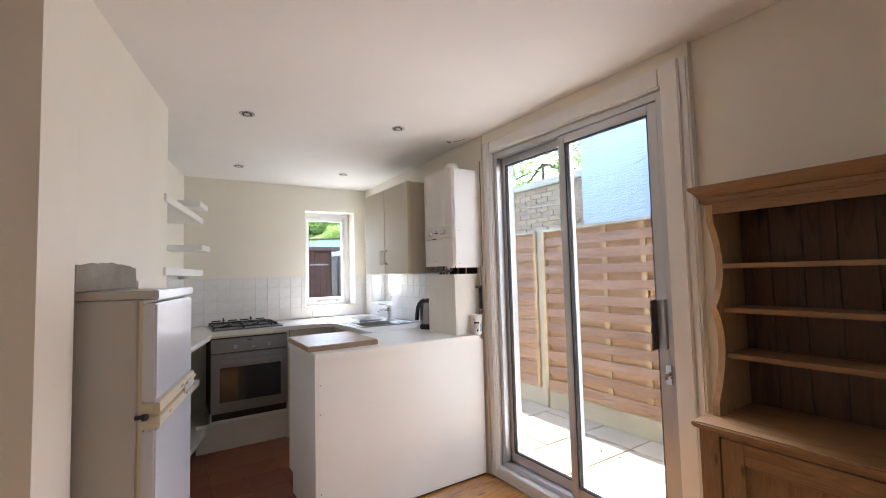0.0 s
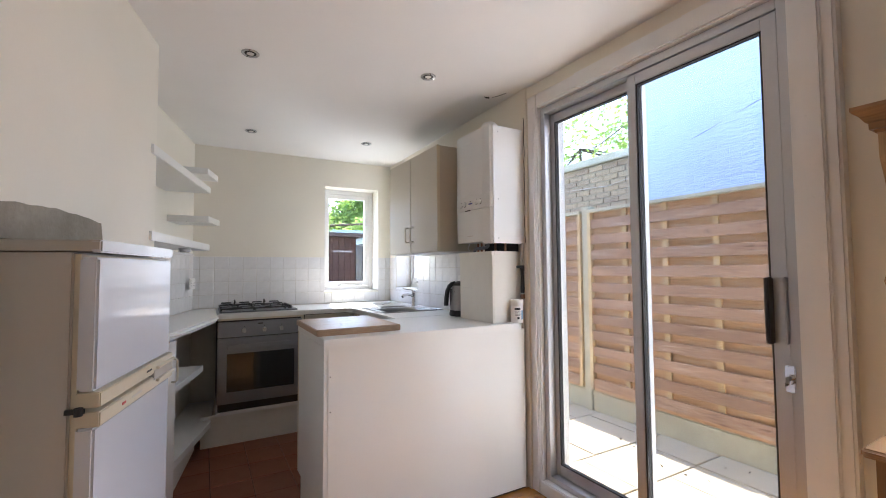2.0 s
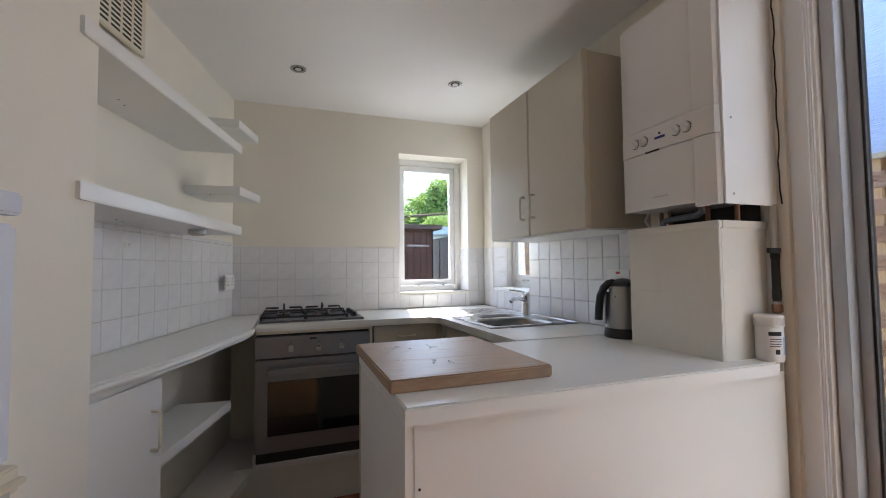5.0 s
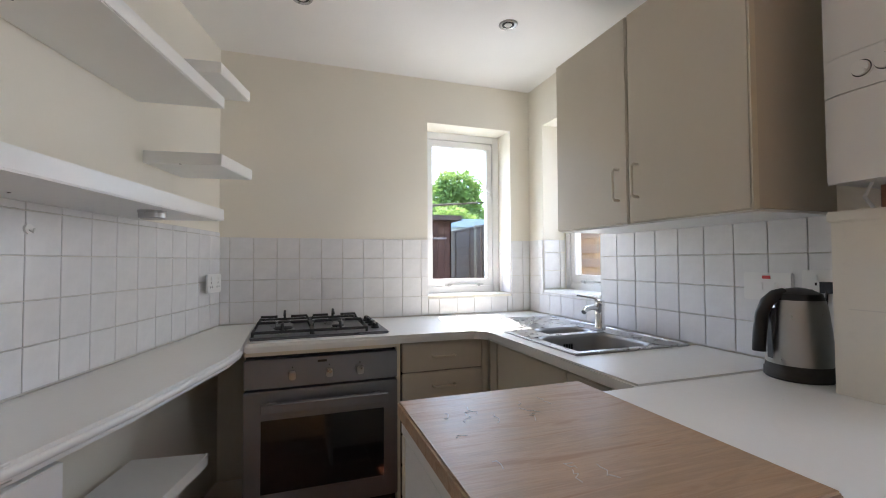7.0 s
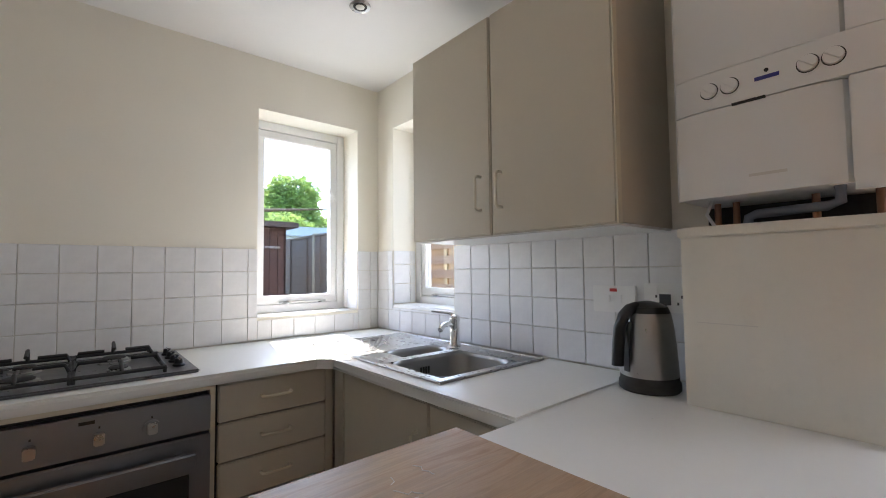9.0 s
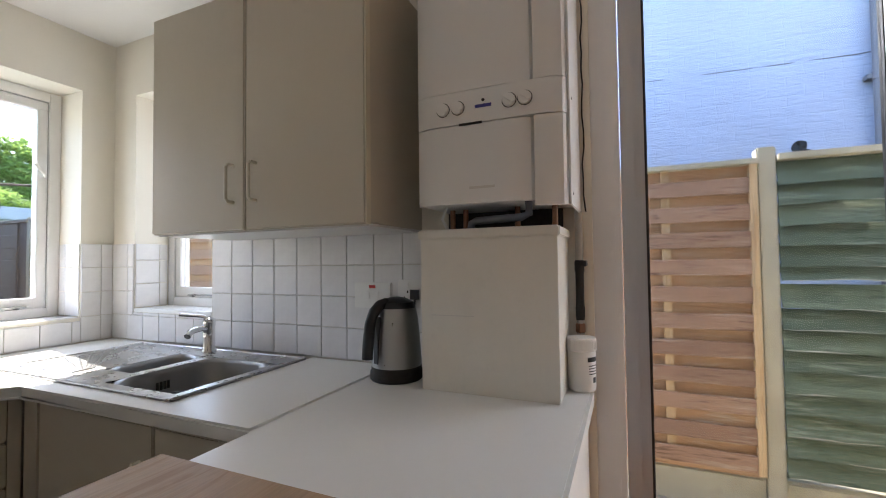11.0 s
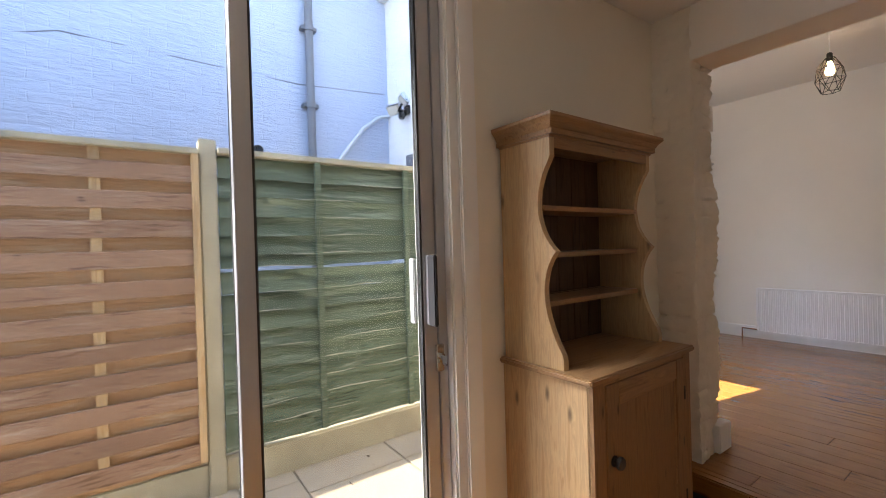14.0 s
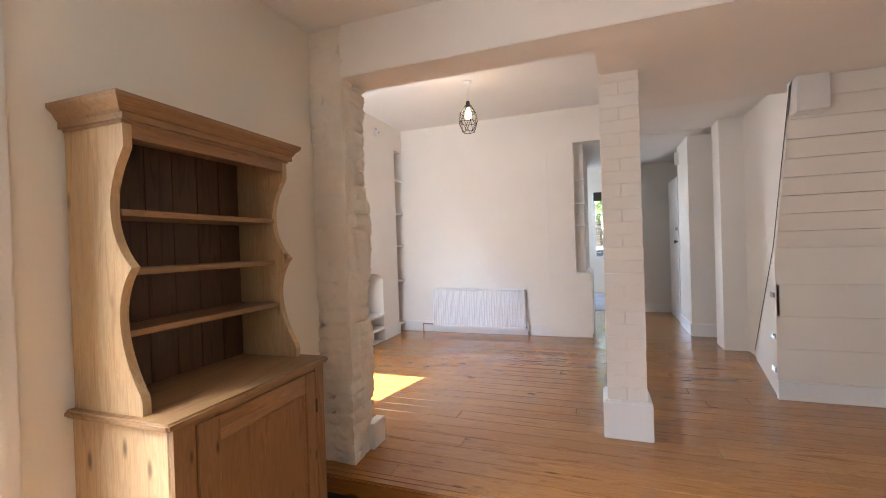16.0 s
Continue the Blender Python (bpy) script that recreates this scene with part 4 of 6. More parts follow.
part("gauge", prism([(-0.012, 0.060), (0.012, 0.060), (0.010, 0.0735), (-0.010, 0.0735)], 0.05, 0.185, 0.002), "black", k, "black water gauge strip", at=KET)
smooth(part("flex", tube([(0.06, -0.05, 0.012), (0.085, -0.03, 0.008), (0.10, 0.0, 0.05), (0.115, 0.0, 0.18), (0.122, 0.0, 0.235)], 0.0035), "black", k))
part("plug", box(0.118, 0.133, -0.02, 0.02, 0.215, 0.255, 0.004), "black", k)

# chopping board
cb = thing("chopping_board", (0.715, 2.405, TOP), "scuffed bamboo chopping board with pale water marks", "board")
smooth(part("slab", box(0.0, 0.435, 0.105, 0.62, 0.0, 0.032, 0.004), "board_wood", cb), 30)
rs = random.Random(5)
for k in range(14):
    x, y = rs.uniform(0.05, 0.3), rs.uniform(0.18, 0.52)
    pp = [(x, y, 0.0322)]
    for j in range(5):
        x, y = x + rs.uniform(-0.008, 0.010), y + rs.uniform(-0.004, 0.013)
        pp.append((x, y, 0.0322))
    part("water_mark", tube(pp, 0.0007, 4), "grout", cb)

# floating shelves of the recess
def recess_shelf(name, pts, z, label):
    o2 = thing(name, (0, 0, z), label, "shelf", "floating shelves")
    part("shelf_board", prism(pts, 0.0, 0.042, 0.0015), "laminate", o2)
    cx, cy = sum(q[0] for q in pts) / 4, sum(q[1] for q in pts) / 4
    under = part("underside", prism([(cx + (x - cx) * 0.97, cy + (y - cy) * 0.985) for x, y in pts], -0.002, 0.0), "laminate", o2)
    for f in (0.42, 0.47):
        x, y = pts[0][0] * 0.3 + pts[1][0] * 0.1 + pts[3][0] * 0.6, pts[0][1] * (1 - f) + pts[1][1] * f
        part("screw_hole", cyl((x + 0.06, y, -0.003), (x + 0.06, y, -0.0015), 0.003, n=8), "near_black", under)
    return o2


recess_shelf("wall_shelf", [(0.026, 2.79), (0.272, 3.885), (0.001, 3.90), (-0.24, 2.87)], 1.838, "long white floating shelf under the vent grille")
recess_shelf("wall_shelf", [(0.026, 2.79), (0.272, 3.90), (0.001, 3.91), (-0.24, 2.87)], 1.430, "long white floating shelf above the wall tiles")
recess_shelf("wall_shelf", [(0.012, 3.96), (0.252, 3.935), (0.325, 4.215), (0.074, 4.235)], 1.99, "short white corner shelf with an angled end")
recess_shelf("wall_shelf", [(0.004, 3.93), (0.262, 3.90), (0.34, 4.17), (0.066, 4.20)], 1.635, "short white corner shelf below another")
pk = thing("puck_light", (0.13, 3.60, 1.405), "small round steel push light under a shelf", "light")
smooth(part("body", lathe([(0.030, 0.0), (0.034, 0.003), (0.034, 0.016), (0.036, 0.018), (0.036, 0.025)], 24), "steel", pk))
smooth(part("lens", lathe([(0.026, -0.002), (0.028, 0.0), (0.028, 0.001)], 24), "grout", pk))

# frame for things on the angled wall of the recess
REC = Matrix.Translation((-0.26, 2.86, 0)) @ pose(0, 0, 0, 0, 0, math.degrees(math.atan2(4.56 - 2.62, 0.156 + 0.30)))
gr = thing("vent_grille", REC @ pose(0.38, -0.04, 2.10), "cream louvred wall vent above the shelf", "vent")
part("frame", box(0.0, 0.30, -0.02, -0.006, 0.0, 0.24, 0.003), "ivory", gr)
for i in range(4):
    for j in range(11):
        part("slot", box(0.025 + 0.065 * i, 0.075 + 0.065 * i, -0.0206, -0.0198, 0.018 + 0.019 * j, 0.027 + 0.019 * j), "near_black", gr)


def socket(name, at, label, kind):
    """A double wall plate: face towards local -y."""
    o2 = thing(name, at, label, "socket")
    smooth(part("plate", box(-0.073, 0.073, -0.010, 0.0, -0.043, 0.043, 0.003), "plastic_white", o2), 30)
    if kind == "switch":
        part("neon", box(-0.012, 0.012, -0.0115, -0.0095, 0.024, 0.034), "red", o2, "red neon window")
        for x in (-0.022, 0.016):
            part("rocker", box(x - 0.012, x + 0.012, -0.0135, -0.0095, -0.012, 0.014, 0.002), "plastic_white", o2)
    else:
        for x in (-0.036, 0.036):
            part("rocker", box(x - 0.006, x + 0.006, -0.0135, -0.0095, 0.012, 0.032, 0.0015), "plastic_white", o2)
            for dx, dz in ((0, 0.004), (-0.011, -0.016), (0.011, -0.016)):
                part("pin_hole", box(x + dx - 0.0025, x + dx + 0.0025, -0.0106, -0.0095, dz - 0.004, dz + 0.004), "near_black", o2)
    return o2


socket("wall_socket", REC @ pose(1.60, -0.049, 1.182), "white double socket on the tiles by the hob", "socket")
socket("cooker_switch", pose(1.921, 3.105, 1.195, 0, 0, -90), "white fused switch plate with a red neon", "switch")
socket("wall_socket", pose(1.921, 2.935, 1.205, 0, 0, -90), "white double socket behind the kettle", "socket")
hk = thing("wall_hook", REC @ pose(0.60, -0.049, 1.36), "small white hook stuck on a tile", "hook")
smooth(part("disc", cyl((0, 0, 0), (0, -0.006, 0), 0.012), "plastic_white", hk))
smooth(part("peg", tube([(0, -0.006, -0.002), (0, -0.014, -0.008), (0, -0.018, 0.002)], 0.003), "plastic_white", hk))

# recessed ceiling spots
def spot(x, y):
    z = 2.42 - (y + 0.31) * (2.42 - 2.358) / 5.01
    o2 = thing("ceiling_spotlight", (x, y, z), "recessed steel-rimmed ceiling spotlight, switched off", "spotlight", "kitchen ceiling spots")
    smooth(part("rim", lathe([(0.030, -0.002), (0.040, -0.006), (0.043, -0.003), (0.043, 0.001)], 28), "steel", o2))
    smooth(part("lamp", lathe([(0.026, -0.0035), (0.028, -0.003), (0.028, 0.0)], 20), "near_black", o2, "dark lamp face"))
    smooth(part("lamp_glass", lathe([(0.017, -0.005), (0.018, -0.0036), (0.018, -0.003)], 20), "grout", o2))


for x, y in ((0.425, 2.73), (1.337, 2.54), (1.44, 3.90), (0.54, 3.99)):
    spot(x, y)
ck = thing("ceiling_hole", (1.80, 2.62, 2.383), "small dark hole and cracks in the ceiling plaster", "hole")
part("hole", prism([(-0.02, 0), (0.0, 0.009), (0.022, 0.006), (0.014, -0.008)], -0.0035, 0.006), "near_black", ck)
part("crack", tube([(0.03, -0.02, -0.002), (0.05, -0.05, -0.001), (0.07, -0.11, 0.0)], 0.0018, 4), "near_black", ck)

# fridge freezer in the niche
f = thing("fridge_freezer", pose(0.005, 1.794, 0, 0, 0, -13.2), "white fridge freezer with ivory handle band in a wall niche", "fridge")
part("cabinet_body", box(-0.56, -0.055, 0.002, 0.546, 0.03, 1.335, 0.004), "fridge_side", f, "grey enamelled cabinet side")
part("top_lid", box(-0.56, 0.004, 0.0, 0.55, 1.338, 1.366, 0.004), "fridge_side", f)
part("lid_front", box(-0.02, 0.005, 0.001, 0.549, 1.334, 1.367, 0.004), "fridge", f)
part("gasket", box(-0.055, -0.042, 0.01, 0.54, 0.04, 1.33), "ivory", f)
fd = smooth(part("fridge_door", box(-0.042, 0.0, 0.0, 0.548, 0.985, 1.322, 0.006), "fridge", f, "white textured door"), 30)
fz = smooth(part("freezer_door", box(-0.042, 0.0, 0.0, 0.548, 0.04, 0.895, 0.006), "fridge", f, "white textured door"), 30)
bt = smooth(part("handle_band", box(-0.042, 0.012, 0.0, 0.548, 0.945, 0.983, 0.003), "ivory", fd, "ivory plastic trim band"), 30)
bb = smooth(part("handle_band", box(-0.042, 0.012, 0.0, 0.548, 0.897, 0.935, 0.003), "ivory", fz, "ivory plastic trim band"), 30)
# ivory recess whose shadow is put in as a grey block
part("grip_recess", box(-0.03, 0.014, 0.36, 0.53, 0.925, 0.956), "fridge_side", f, "hand grip recess, its shade put in as grey")
smooth(part("grip", box(-0.01, 0.022, 0.38, 0.548, 0.915, 0.924, 0.002), "ivory", bb))
smooth(part("grip", box(-0.01, 0.022, 0.38, 0.548, 0.957, 0.966, 0.002), "ivory", bt))
smooth(part("hinge", cyl((-0.03, -0.008, 0.93), (-0.03, -0.008, 0.95), 0.009), "iron", f))
part("hinge_arm", box(-0.06, -0.02, -0.008, 0.001, 0.934, 0.946), "iron", f)
part("maker_badge", box(0.0122, 0.0128, 0.125, 0.15, 0.913, 0.920), "red", bb, "small red badge")
part("model_bar", box(0.0122, 0.0128, 0.19, 0.26, 0.914, 0.920), "grout", bb)
part("number_bar", box(0.0122, 0.0128, 0.30, 0.34, 0.962, 0.968), "iron", bt)
# rough plaster edge above the fridge
rp = thing("broken_plaster", pose(-0.2155, 1.80, 1.37, 0, 0, -13.2), "ragged bare plaster edge above the fridge", "plaster")
bm = bmesh.new()
prof = [(0.0, 0.0), (0.0, 0.088)]
prof += [(0.02 + 0.0225 * i, 0.088 + 0.014 * math.sin(math.pi * i / 24) + 0.006 * noise.noise(Vector((i * 0.37, 2.0, 0.0)))) for i in range(25)] + [(0.58, 0.0)]
vs = [bm.verts.new((0.003, y, z)) for y, z in prof]
vb = [bm.verts.new((-0.05, y, z)) for y, z in prof]
bm.faces.new(vs)
bm.faces.new(vb)
for i in range(len(prof)):
    j = (i + 1) % len(prof)
    bm.faces.new((vs[i], vs[j], vb[j], vb[i]))
part("patch", bm, "raw_plaster", rp)

# ---- patio door ----
def door_frame():
    """Plan frame of the patio door: x along the opening from the kitchen end, y out of the room."""
    a = math.degrees(math.atan2(DOOR_U.y, DOOR_U.x))
    return Matrix.Translation((DOOR_A.x, DOOR_A.y, 0)) @ pose(0, 0, 0, 0, 0, a)


DF = door_frame()                            # local x: 0 to DOOR_LEN, local y: outwards
pd = tagged(thing("patio_door", DF, "aluminium sliding patio door in a white timber surround", "door"), kind="structure")
L = DOOR_LEN
part("lining", box(-0.045, 0.095, -0.03, 0.20, 0.0, 2.335, 0.008), "white_gloss", pd, "thick white painted timber jamb")
part("jamb_bead", box(0.055, 0.085, -0.042, -0.028, 0.0, 2.25, 0.006), "white_gloss", pd)
part("lining", box(L - 0.085, L + 0.045, -0.03, 0.20, 0.0, 2.34, 0.008), "white_gloss", pd, "thick white painted timber jamb")
part("jamb_bead", box(L - 0.045, L + 0.01, -0.045, -0.03, 0.0, 2.34, 0.006), "white_gloss", pd)
part("head_lining", box(0.095, L - 0.085, -0.03, 0.20, 2.240, 2.335, 0.008), "white_gloss", pd, "white painted timber head")
part("threshold", box(-0.03, L, -0.035, 0.22, -0.03, 0.075, 0.006), "white_gloss", pd, "white painted sill board")
x0, x1, z0, z1 = 0.097, L - 0.087, 0.077, 2.238
for nm, a in (("frame_jamb", (x0, x0 + 0.035, 0.0, 0.085, z0, z1)), ("frame_jamb", (x1 - 0.035, x1, 0.0, 0.085, z0, z1)),
              ("frame_head", (x0 + 0.035, x1 - 0.035, 0.0, 0.085, z1 - 0.04, z1)), ("frame_sill", (x0 + 0.035, x1 - 0.035, 0.0, 0.10, z0, z0 + 0.03))):
    part(nm, box(*a, 0.002), "aluminium", pd)
xm = 0.5 * (x0 + x1) + 0.0


def sash(name, a, b, y, w_a, w_b):
    s2 = part(name, box(a, a + w_a, y, y + 0.032, z0 + 0.032, z1 - 0.042, 0.002), "aluminium", pd, "aluminium sash with double glazing")
    part("stile", box(b - w_b, b, y, y + 0.032, z0 + 0.032, z1 - 0.042, 0.002), "aluminium", s2)
    part("top_rail", box(a + w_a, b - w_b, y, y + 0.032, z1 - 0.092, z1 - 0.042, 0.002), "aluminium", s2)
    part("bottom_rail", box(a + w_a, b - w_b, y, y + 0.032, z0 + 0.032, z0 + 0.09, 0.002), "aluminium", s2)
    for q in ((a + w_a, a + w_a + 0.007, z0 + 0.09, z1 - 0.092), (b - w_b - 0.007, b - w_b, z0 + 0.09, z1 - 0.092)):
        part("gasket", box(q[0], q[1], y + 0.004, y + 0.028, q[2], q[3]), "near_black", s2)
    for q in ((z0 + 0.09, z0 + 0.096), (z1 - 0.098, z1 - 0.092)):
        part("gasket", box(a + w_a, b - w_b, y + 0.004, y + 0.028, q[0], q[1]), "near_black", s2)
    g2 = part("pane", box(a + w_a + 0.007, b - w_b - 0.007, y + 0.014, y + 0.018, z0 + 0.096, z1 - 0.098), "glass", s2, "clear glass pane")
    g2.visible_shadow = False
    return s2


sash("fixed_sash", x0 + 0.035, xm + 0.02, 0.048, 0.028, 0.04)
slide = sash("sliding_sash", xm - 0.03, x1 - 0.037, 0.008, 0.045, 0.05)
hx = x1 - 0.037 - 0.03
hh = part("pull_handle", box(hx - 0.012, hx + 0.03, -0.016, 0.008, 1.02, 1.25, 0.003), "aluminium", slide, "flat aluminium pull plate")
part("hand_grip", box(hx - 0.018, hx - 0.004, -0.055, -0.012, 1.02, 1.25, 0.004), "black", hh, "dark moulded grip")
for z in (1.035, 1.235):
    smooth(part("screw", cyl((hx + 0.02, -0.018, z), (hx + 0.02, -0.015, z), 0.004, n=10), "steel", hh))
lk = part("lock", box(hx + 0.015, hx + 0.045, -0.008, 0.008, 0.86, 0.95, 0.003), "chrome", slide, "chrome key lock")
smooth(part("cylinder", cyl((hx + 0.03, -0.02, 0.91), (hx + 0.03, -0.008, 0.91), 0.010), "chrome", lk))
part("key", box(hx + 0.028, hx + 0.032, -0.045, -0.018, 0.885, 0.915, 0.001), "steel", lk)
part("outside_pull", box(hx - 0.035, hx - 0.02, 0.045, 0.075, 1.02, 1.24, 0.004), "plastic_white", slide, "white outside pull")

# ---- kitchen windows ----
def casement(name, m, w, h, label):
    """Timber casement: local x across, y outwards, z up from the sill."""
    o2 = tagged(thing(name, m, label, "window"), kind="structure")
    for nm, a in (("window_frame", (0, 0.045, 0, 0.07, 0, h)), ("window_frame", (w - 0.045, w, 0, 0.07, 0, h)), ("window_frame", (0.045, w - 0.045, 0, 0.07, h - 0.045, h)), ("window_frame", (0.045, w - 0.045, 0, 0.07, 0, 0.045))):
        part(nm, box(*a, 0.003), "white_gloss", o2)
    c0 = part("casement_rail", box(0.047, w - 0.047, 0.006, 0.05, 0.047, 0.092, 0.003), "white_gloss", o2)
    part("casement_rail", box(0.047, w - 0.047, 0.006, 0.05, h - 0.087, h - 0.047, 0.003), "white_gloss", o2)
    part("casement_stile", box(0.047, 0.085, 0.006, 0.05, 0.092, h - 0.087, 0.003), "white_gloss", o2)
    st = part("casement_stile", box(w - 0.085, w - 0.047, 0.006, 0.05, 0.092, h - 0.087, 0.003), "white_gloss", o2)
    pn = part("pane", box(0.085, w - 0.085, 0.026, 0.030, 0.092, h - 0.087), "glass", o2, "clear glass pane")
    pn.visible_shadow = False
    part("window_sill", box(0.002, w - 0.002, -0.16, 0.0, -0.012, 0.004, 0.003), "white_gloss", o2)
    smooth(part("stay", tube([(w * 0.3, -0.004, 0.055), (w * 0.5, -0.012, 0.058), (w * 0.78, -0.006, 0.056)], 0.005, 6), "steel", c0, "worn metal casement stay"))
    for x in (0.35, 0.72):
        part("stay_pin", box(w * x - 0.01, w * x + 0.01, -0.012, 0.004, 0.046, 0.062, 0.002), "steel", c0)
    smooth(part("catch", tube([(w - 0.062, 0.0, h * 0.62), (w - 0.066, -0.02, h * 0.625), (w - 0.11, -0.03, h * 0.67)], 0.006, 8), "plastic_white", st, "white window catch"))
    return o2


casement("window_1", pose(WIN[0], FAR_Y + 0.165, WIN[2]), WIN[1] - WIN[0], WIN[3] - WIN[2], "white painted casement window over the worktop")
casement("window_2", pose(RIGHT_X + 0.155, SIDE[1], SIDE[2], 0, 0, -90), SIDE[1] - SIDE[0], SIDE[3] - SIDE[2], "white painted side casement window above the sink")

# ---- dresser ----
dr = thing("pine_dresser", pose(1.611, 0.828, 0, 0, 0, -90 + 1.0), "waxed antique pine dresser with open shelves over a cupboard", "dresser")
# local x: along the front (0 .. 0.70), local y: back towards the wall (0 .. 0.375)
W, D, H1, H2 = 0.66, 0.385, 0.857, 1.70
part("side_panel", box(0.012, 0.034, 0.012, D, 0.0, H1 - 0.022), "dresser", dr)
part("side_panel", box(W - 0.034, W - 0.012, 0.012, D, 0.0, H1 - 0.022), "dresser", dr)
part("back_panel", box(0.034, W - 0.034, D - 0.015, D, 0.05, H1 - 0.022), "dresser", dr)
part("cupboard_floor", box(0.034, W - 0.034, 0.02, D - 0.015, 0.10, 0.12), "dresser_h", dr)
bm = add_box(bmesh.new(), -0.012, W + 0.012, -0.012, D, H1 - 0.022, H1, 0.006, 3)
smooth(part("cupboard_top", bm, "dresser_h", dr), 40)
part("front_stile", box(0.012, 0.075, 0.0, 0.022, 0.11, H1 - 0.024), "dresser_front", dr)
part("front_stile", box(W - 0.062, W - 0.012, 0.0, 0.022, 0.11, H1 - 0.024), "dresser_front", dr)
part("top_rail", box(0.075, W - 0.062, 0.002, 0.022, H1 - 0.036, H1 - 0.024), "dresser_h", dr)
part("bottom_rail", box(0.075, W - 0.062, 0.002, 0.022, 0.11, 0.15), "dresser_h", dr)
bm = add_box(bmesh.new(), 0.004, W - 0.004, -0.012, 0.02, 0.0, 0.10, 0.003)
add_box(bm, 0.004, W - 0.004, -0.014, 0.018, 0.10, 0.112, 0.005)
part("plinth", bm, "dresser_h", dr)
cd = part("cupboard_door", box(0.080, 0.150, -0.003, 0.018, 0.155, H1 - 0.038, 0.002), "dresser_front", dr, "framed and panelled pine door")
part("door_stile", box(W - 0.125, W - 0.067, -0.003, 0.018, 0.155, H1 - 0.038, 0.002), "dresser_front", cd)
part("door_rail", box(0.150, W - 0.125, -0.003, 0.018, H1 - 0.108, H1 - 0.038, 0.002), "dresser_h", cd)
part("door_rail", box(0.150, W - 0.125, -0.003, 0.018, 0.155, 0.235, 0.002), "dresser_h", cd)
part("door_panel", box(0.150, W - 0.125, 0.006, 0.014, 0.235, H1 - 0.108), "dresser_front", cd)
bm = bmesh.new()
for a in ((0.150, 0.157, 0.235, H1 - 0.108), (W - 0.132, W - 0.125, 0.235, H1 - 0.108), (0.157, W - 0.132, 0.235, 0.242), (0.157, W - 0.132, H1 - 0.115, H1 - 0.108)):
    add_box(bm, a[0], a[1], 0.001, 0.006, a[2], a[3], 0.002)
part("panel_moulding", bm, "dresser_h", cd)
kb = smooth(part("door_knob", lathe([(0.008, 0.0), (0.008, 0.012), (0.018, 0.016), (0.021, 0.022), (0.018, 0.030), (0.002, 0.033)], 20), "iron", cd, "dark round iron knob", at=pose(0.112, -0.003, 0.575, 90, 0, 0)))
smooth(part("knob_ring", lathe([(0.017, 0.0), (0.017, 0.003), (0.012, 0.004)], 20), "iron", kb))
for z in (0.26, 0.66):
    part("hinge", box(W - 0.070, W - 0.060, -0.005, 0.0, z, z + 0.05), "iron", cd)
part("side_bead", box(0.008, 0.012, 0.014, D, 0.10, 0.112), "dresser_h", dr)

# upper rack: shaped ends, shelves, boarded back, cornice
Y0 = 0.160                                   # front of the rack at its deepest point


def scroll(z):
    """Front edge of the rack's shaped end at the height z above the cupboard."""
    h = H2 - 0.06 - H1
    s2 = z / h
    if s2 < 0.06 or s2 > 0.90:
        return Y0 - 0.055 if s2 < 0.06 else Y0 - 0.02
    if s2 < 0.50:
        k2 = (s2 - 0.06) / 0.44
        return Y0 + 0.030 * math.sin(math.pi * k2) ** 0.8 - 0.055 * (1 - k2) ** 2 - 0.035 * k2 ** 5
    k2 = (s2 - 0.50) / 0.40
    return Y0 + 0.040 * math.sin(math.pi * k2) ** 0.8 - 0.035 * (1 - k2) ** 5 - 0.02 * k2 ** 4


def shaped_end(xa, xb):
    bm2 = bmesh.new()
    n2 = 44
    hh2 = H2 - 0.06 - H1
    rows = []
    for i2 in range(n2 + 1):
        z = hh2 * i2 / n2
        rows.append([bm2.verts.new((xx, yy, H1 + z)) for xx, yy in ((xa, scroll(z)), (xb, scroll(z)), (xb, D - 0.012), (xa, D - 0.012))])
    for a2, b2 in zip(rows, rows[1:]):
        for k2 in range(4):
            bm2.faces.new((a2[k2], a2[(k2 + 1) % 4], b2[(k2 + 1) % 4], b2[k2]))
    bm2.faces.new(rows[0])
    bm2.faces.new(rows[-1])
    return bm2


part("rack_end", shaped_end(0.012, 0.036), "dresser", dr, "pine end board with a scrolled front edge")
part("rack_end", shaped_end(W - 0.036, W - 0.012), "dresser", dr, "pine end board with a scrolled front edge")
nb = 6
for i in range(nb):
    a = 0.036 + (W - 0.072) * i / nb
    b2 = 0.036 + (W - 0.072) * (i + 1) / nb
    part("back_board", box(a + 0.0015, b2 - 0.0015, D - 0.016, D - 0.006, H1 + 0.001, H2 - 0.06), "dresser_dark", dr)
part("back_lining", box(0.036, W - 0.036, D - 0.005, D - 0.001, H1 + 0.001, H2 - 0.06), "near_black", dr)
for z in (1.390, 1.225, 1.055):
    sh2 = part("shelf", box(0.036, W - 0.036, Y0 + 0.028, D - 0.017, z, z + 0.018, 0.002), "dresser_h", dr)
    part("plate_groove", box(0.04, W - 0.04, D - 0.045, D - 0.040, z + 0.0182, z + 0.0188), "near_black", sh2)
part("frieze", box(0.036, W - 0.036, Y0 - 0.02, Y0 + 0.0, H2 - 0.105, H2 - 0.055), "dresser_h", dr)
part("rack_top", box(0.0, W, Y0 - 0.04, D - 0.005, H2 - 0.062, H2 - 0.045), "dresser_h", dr)


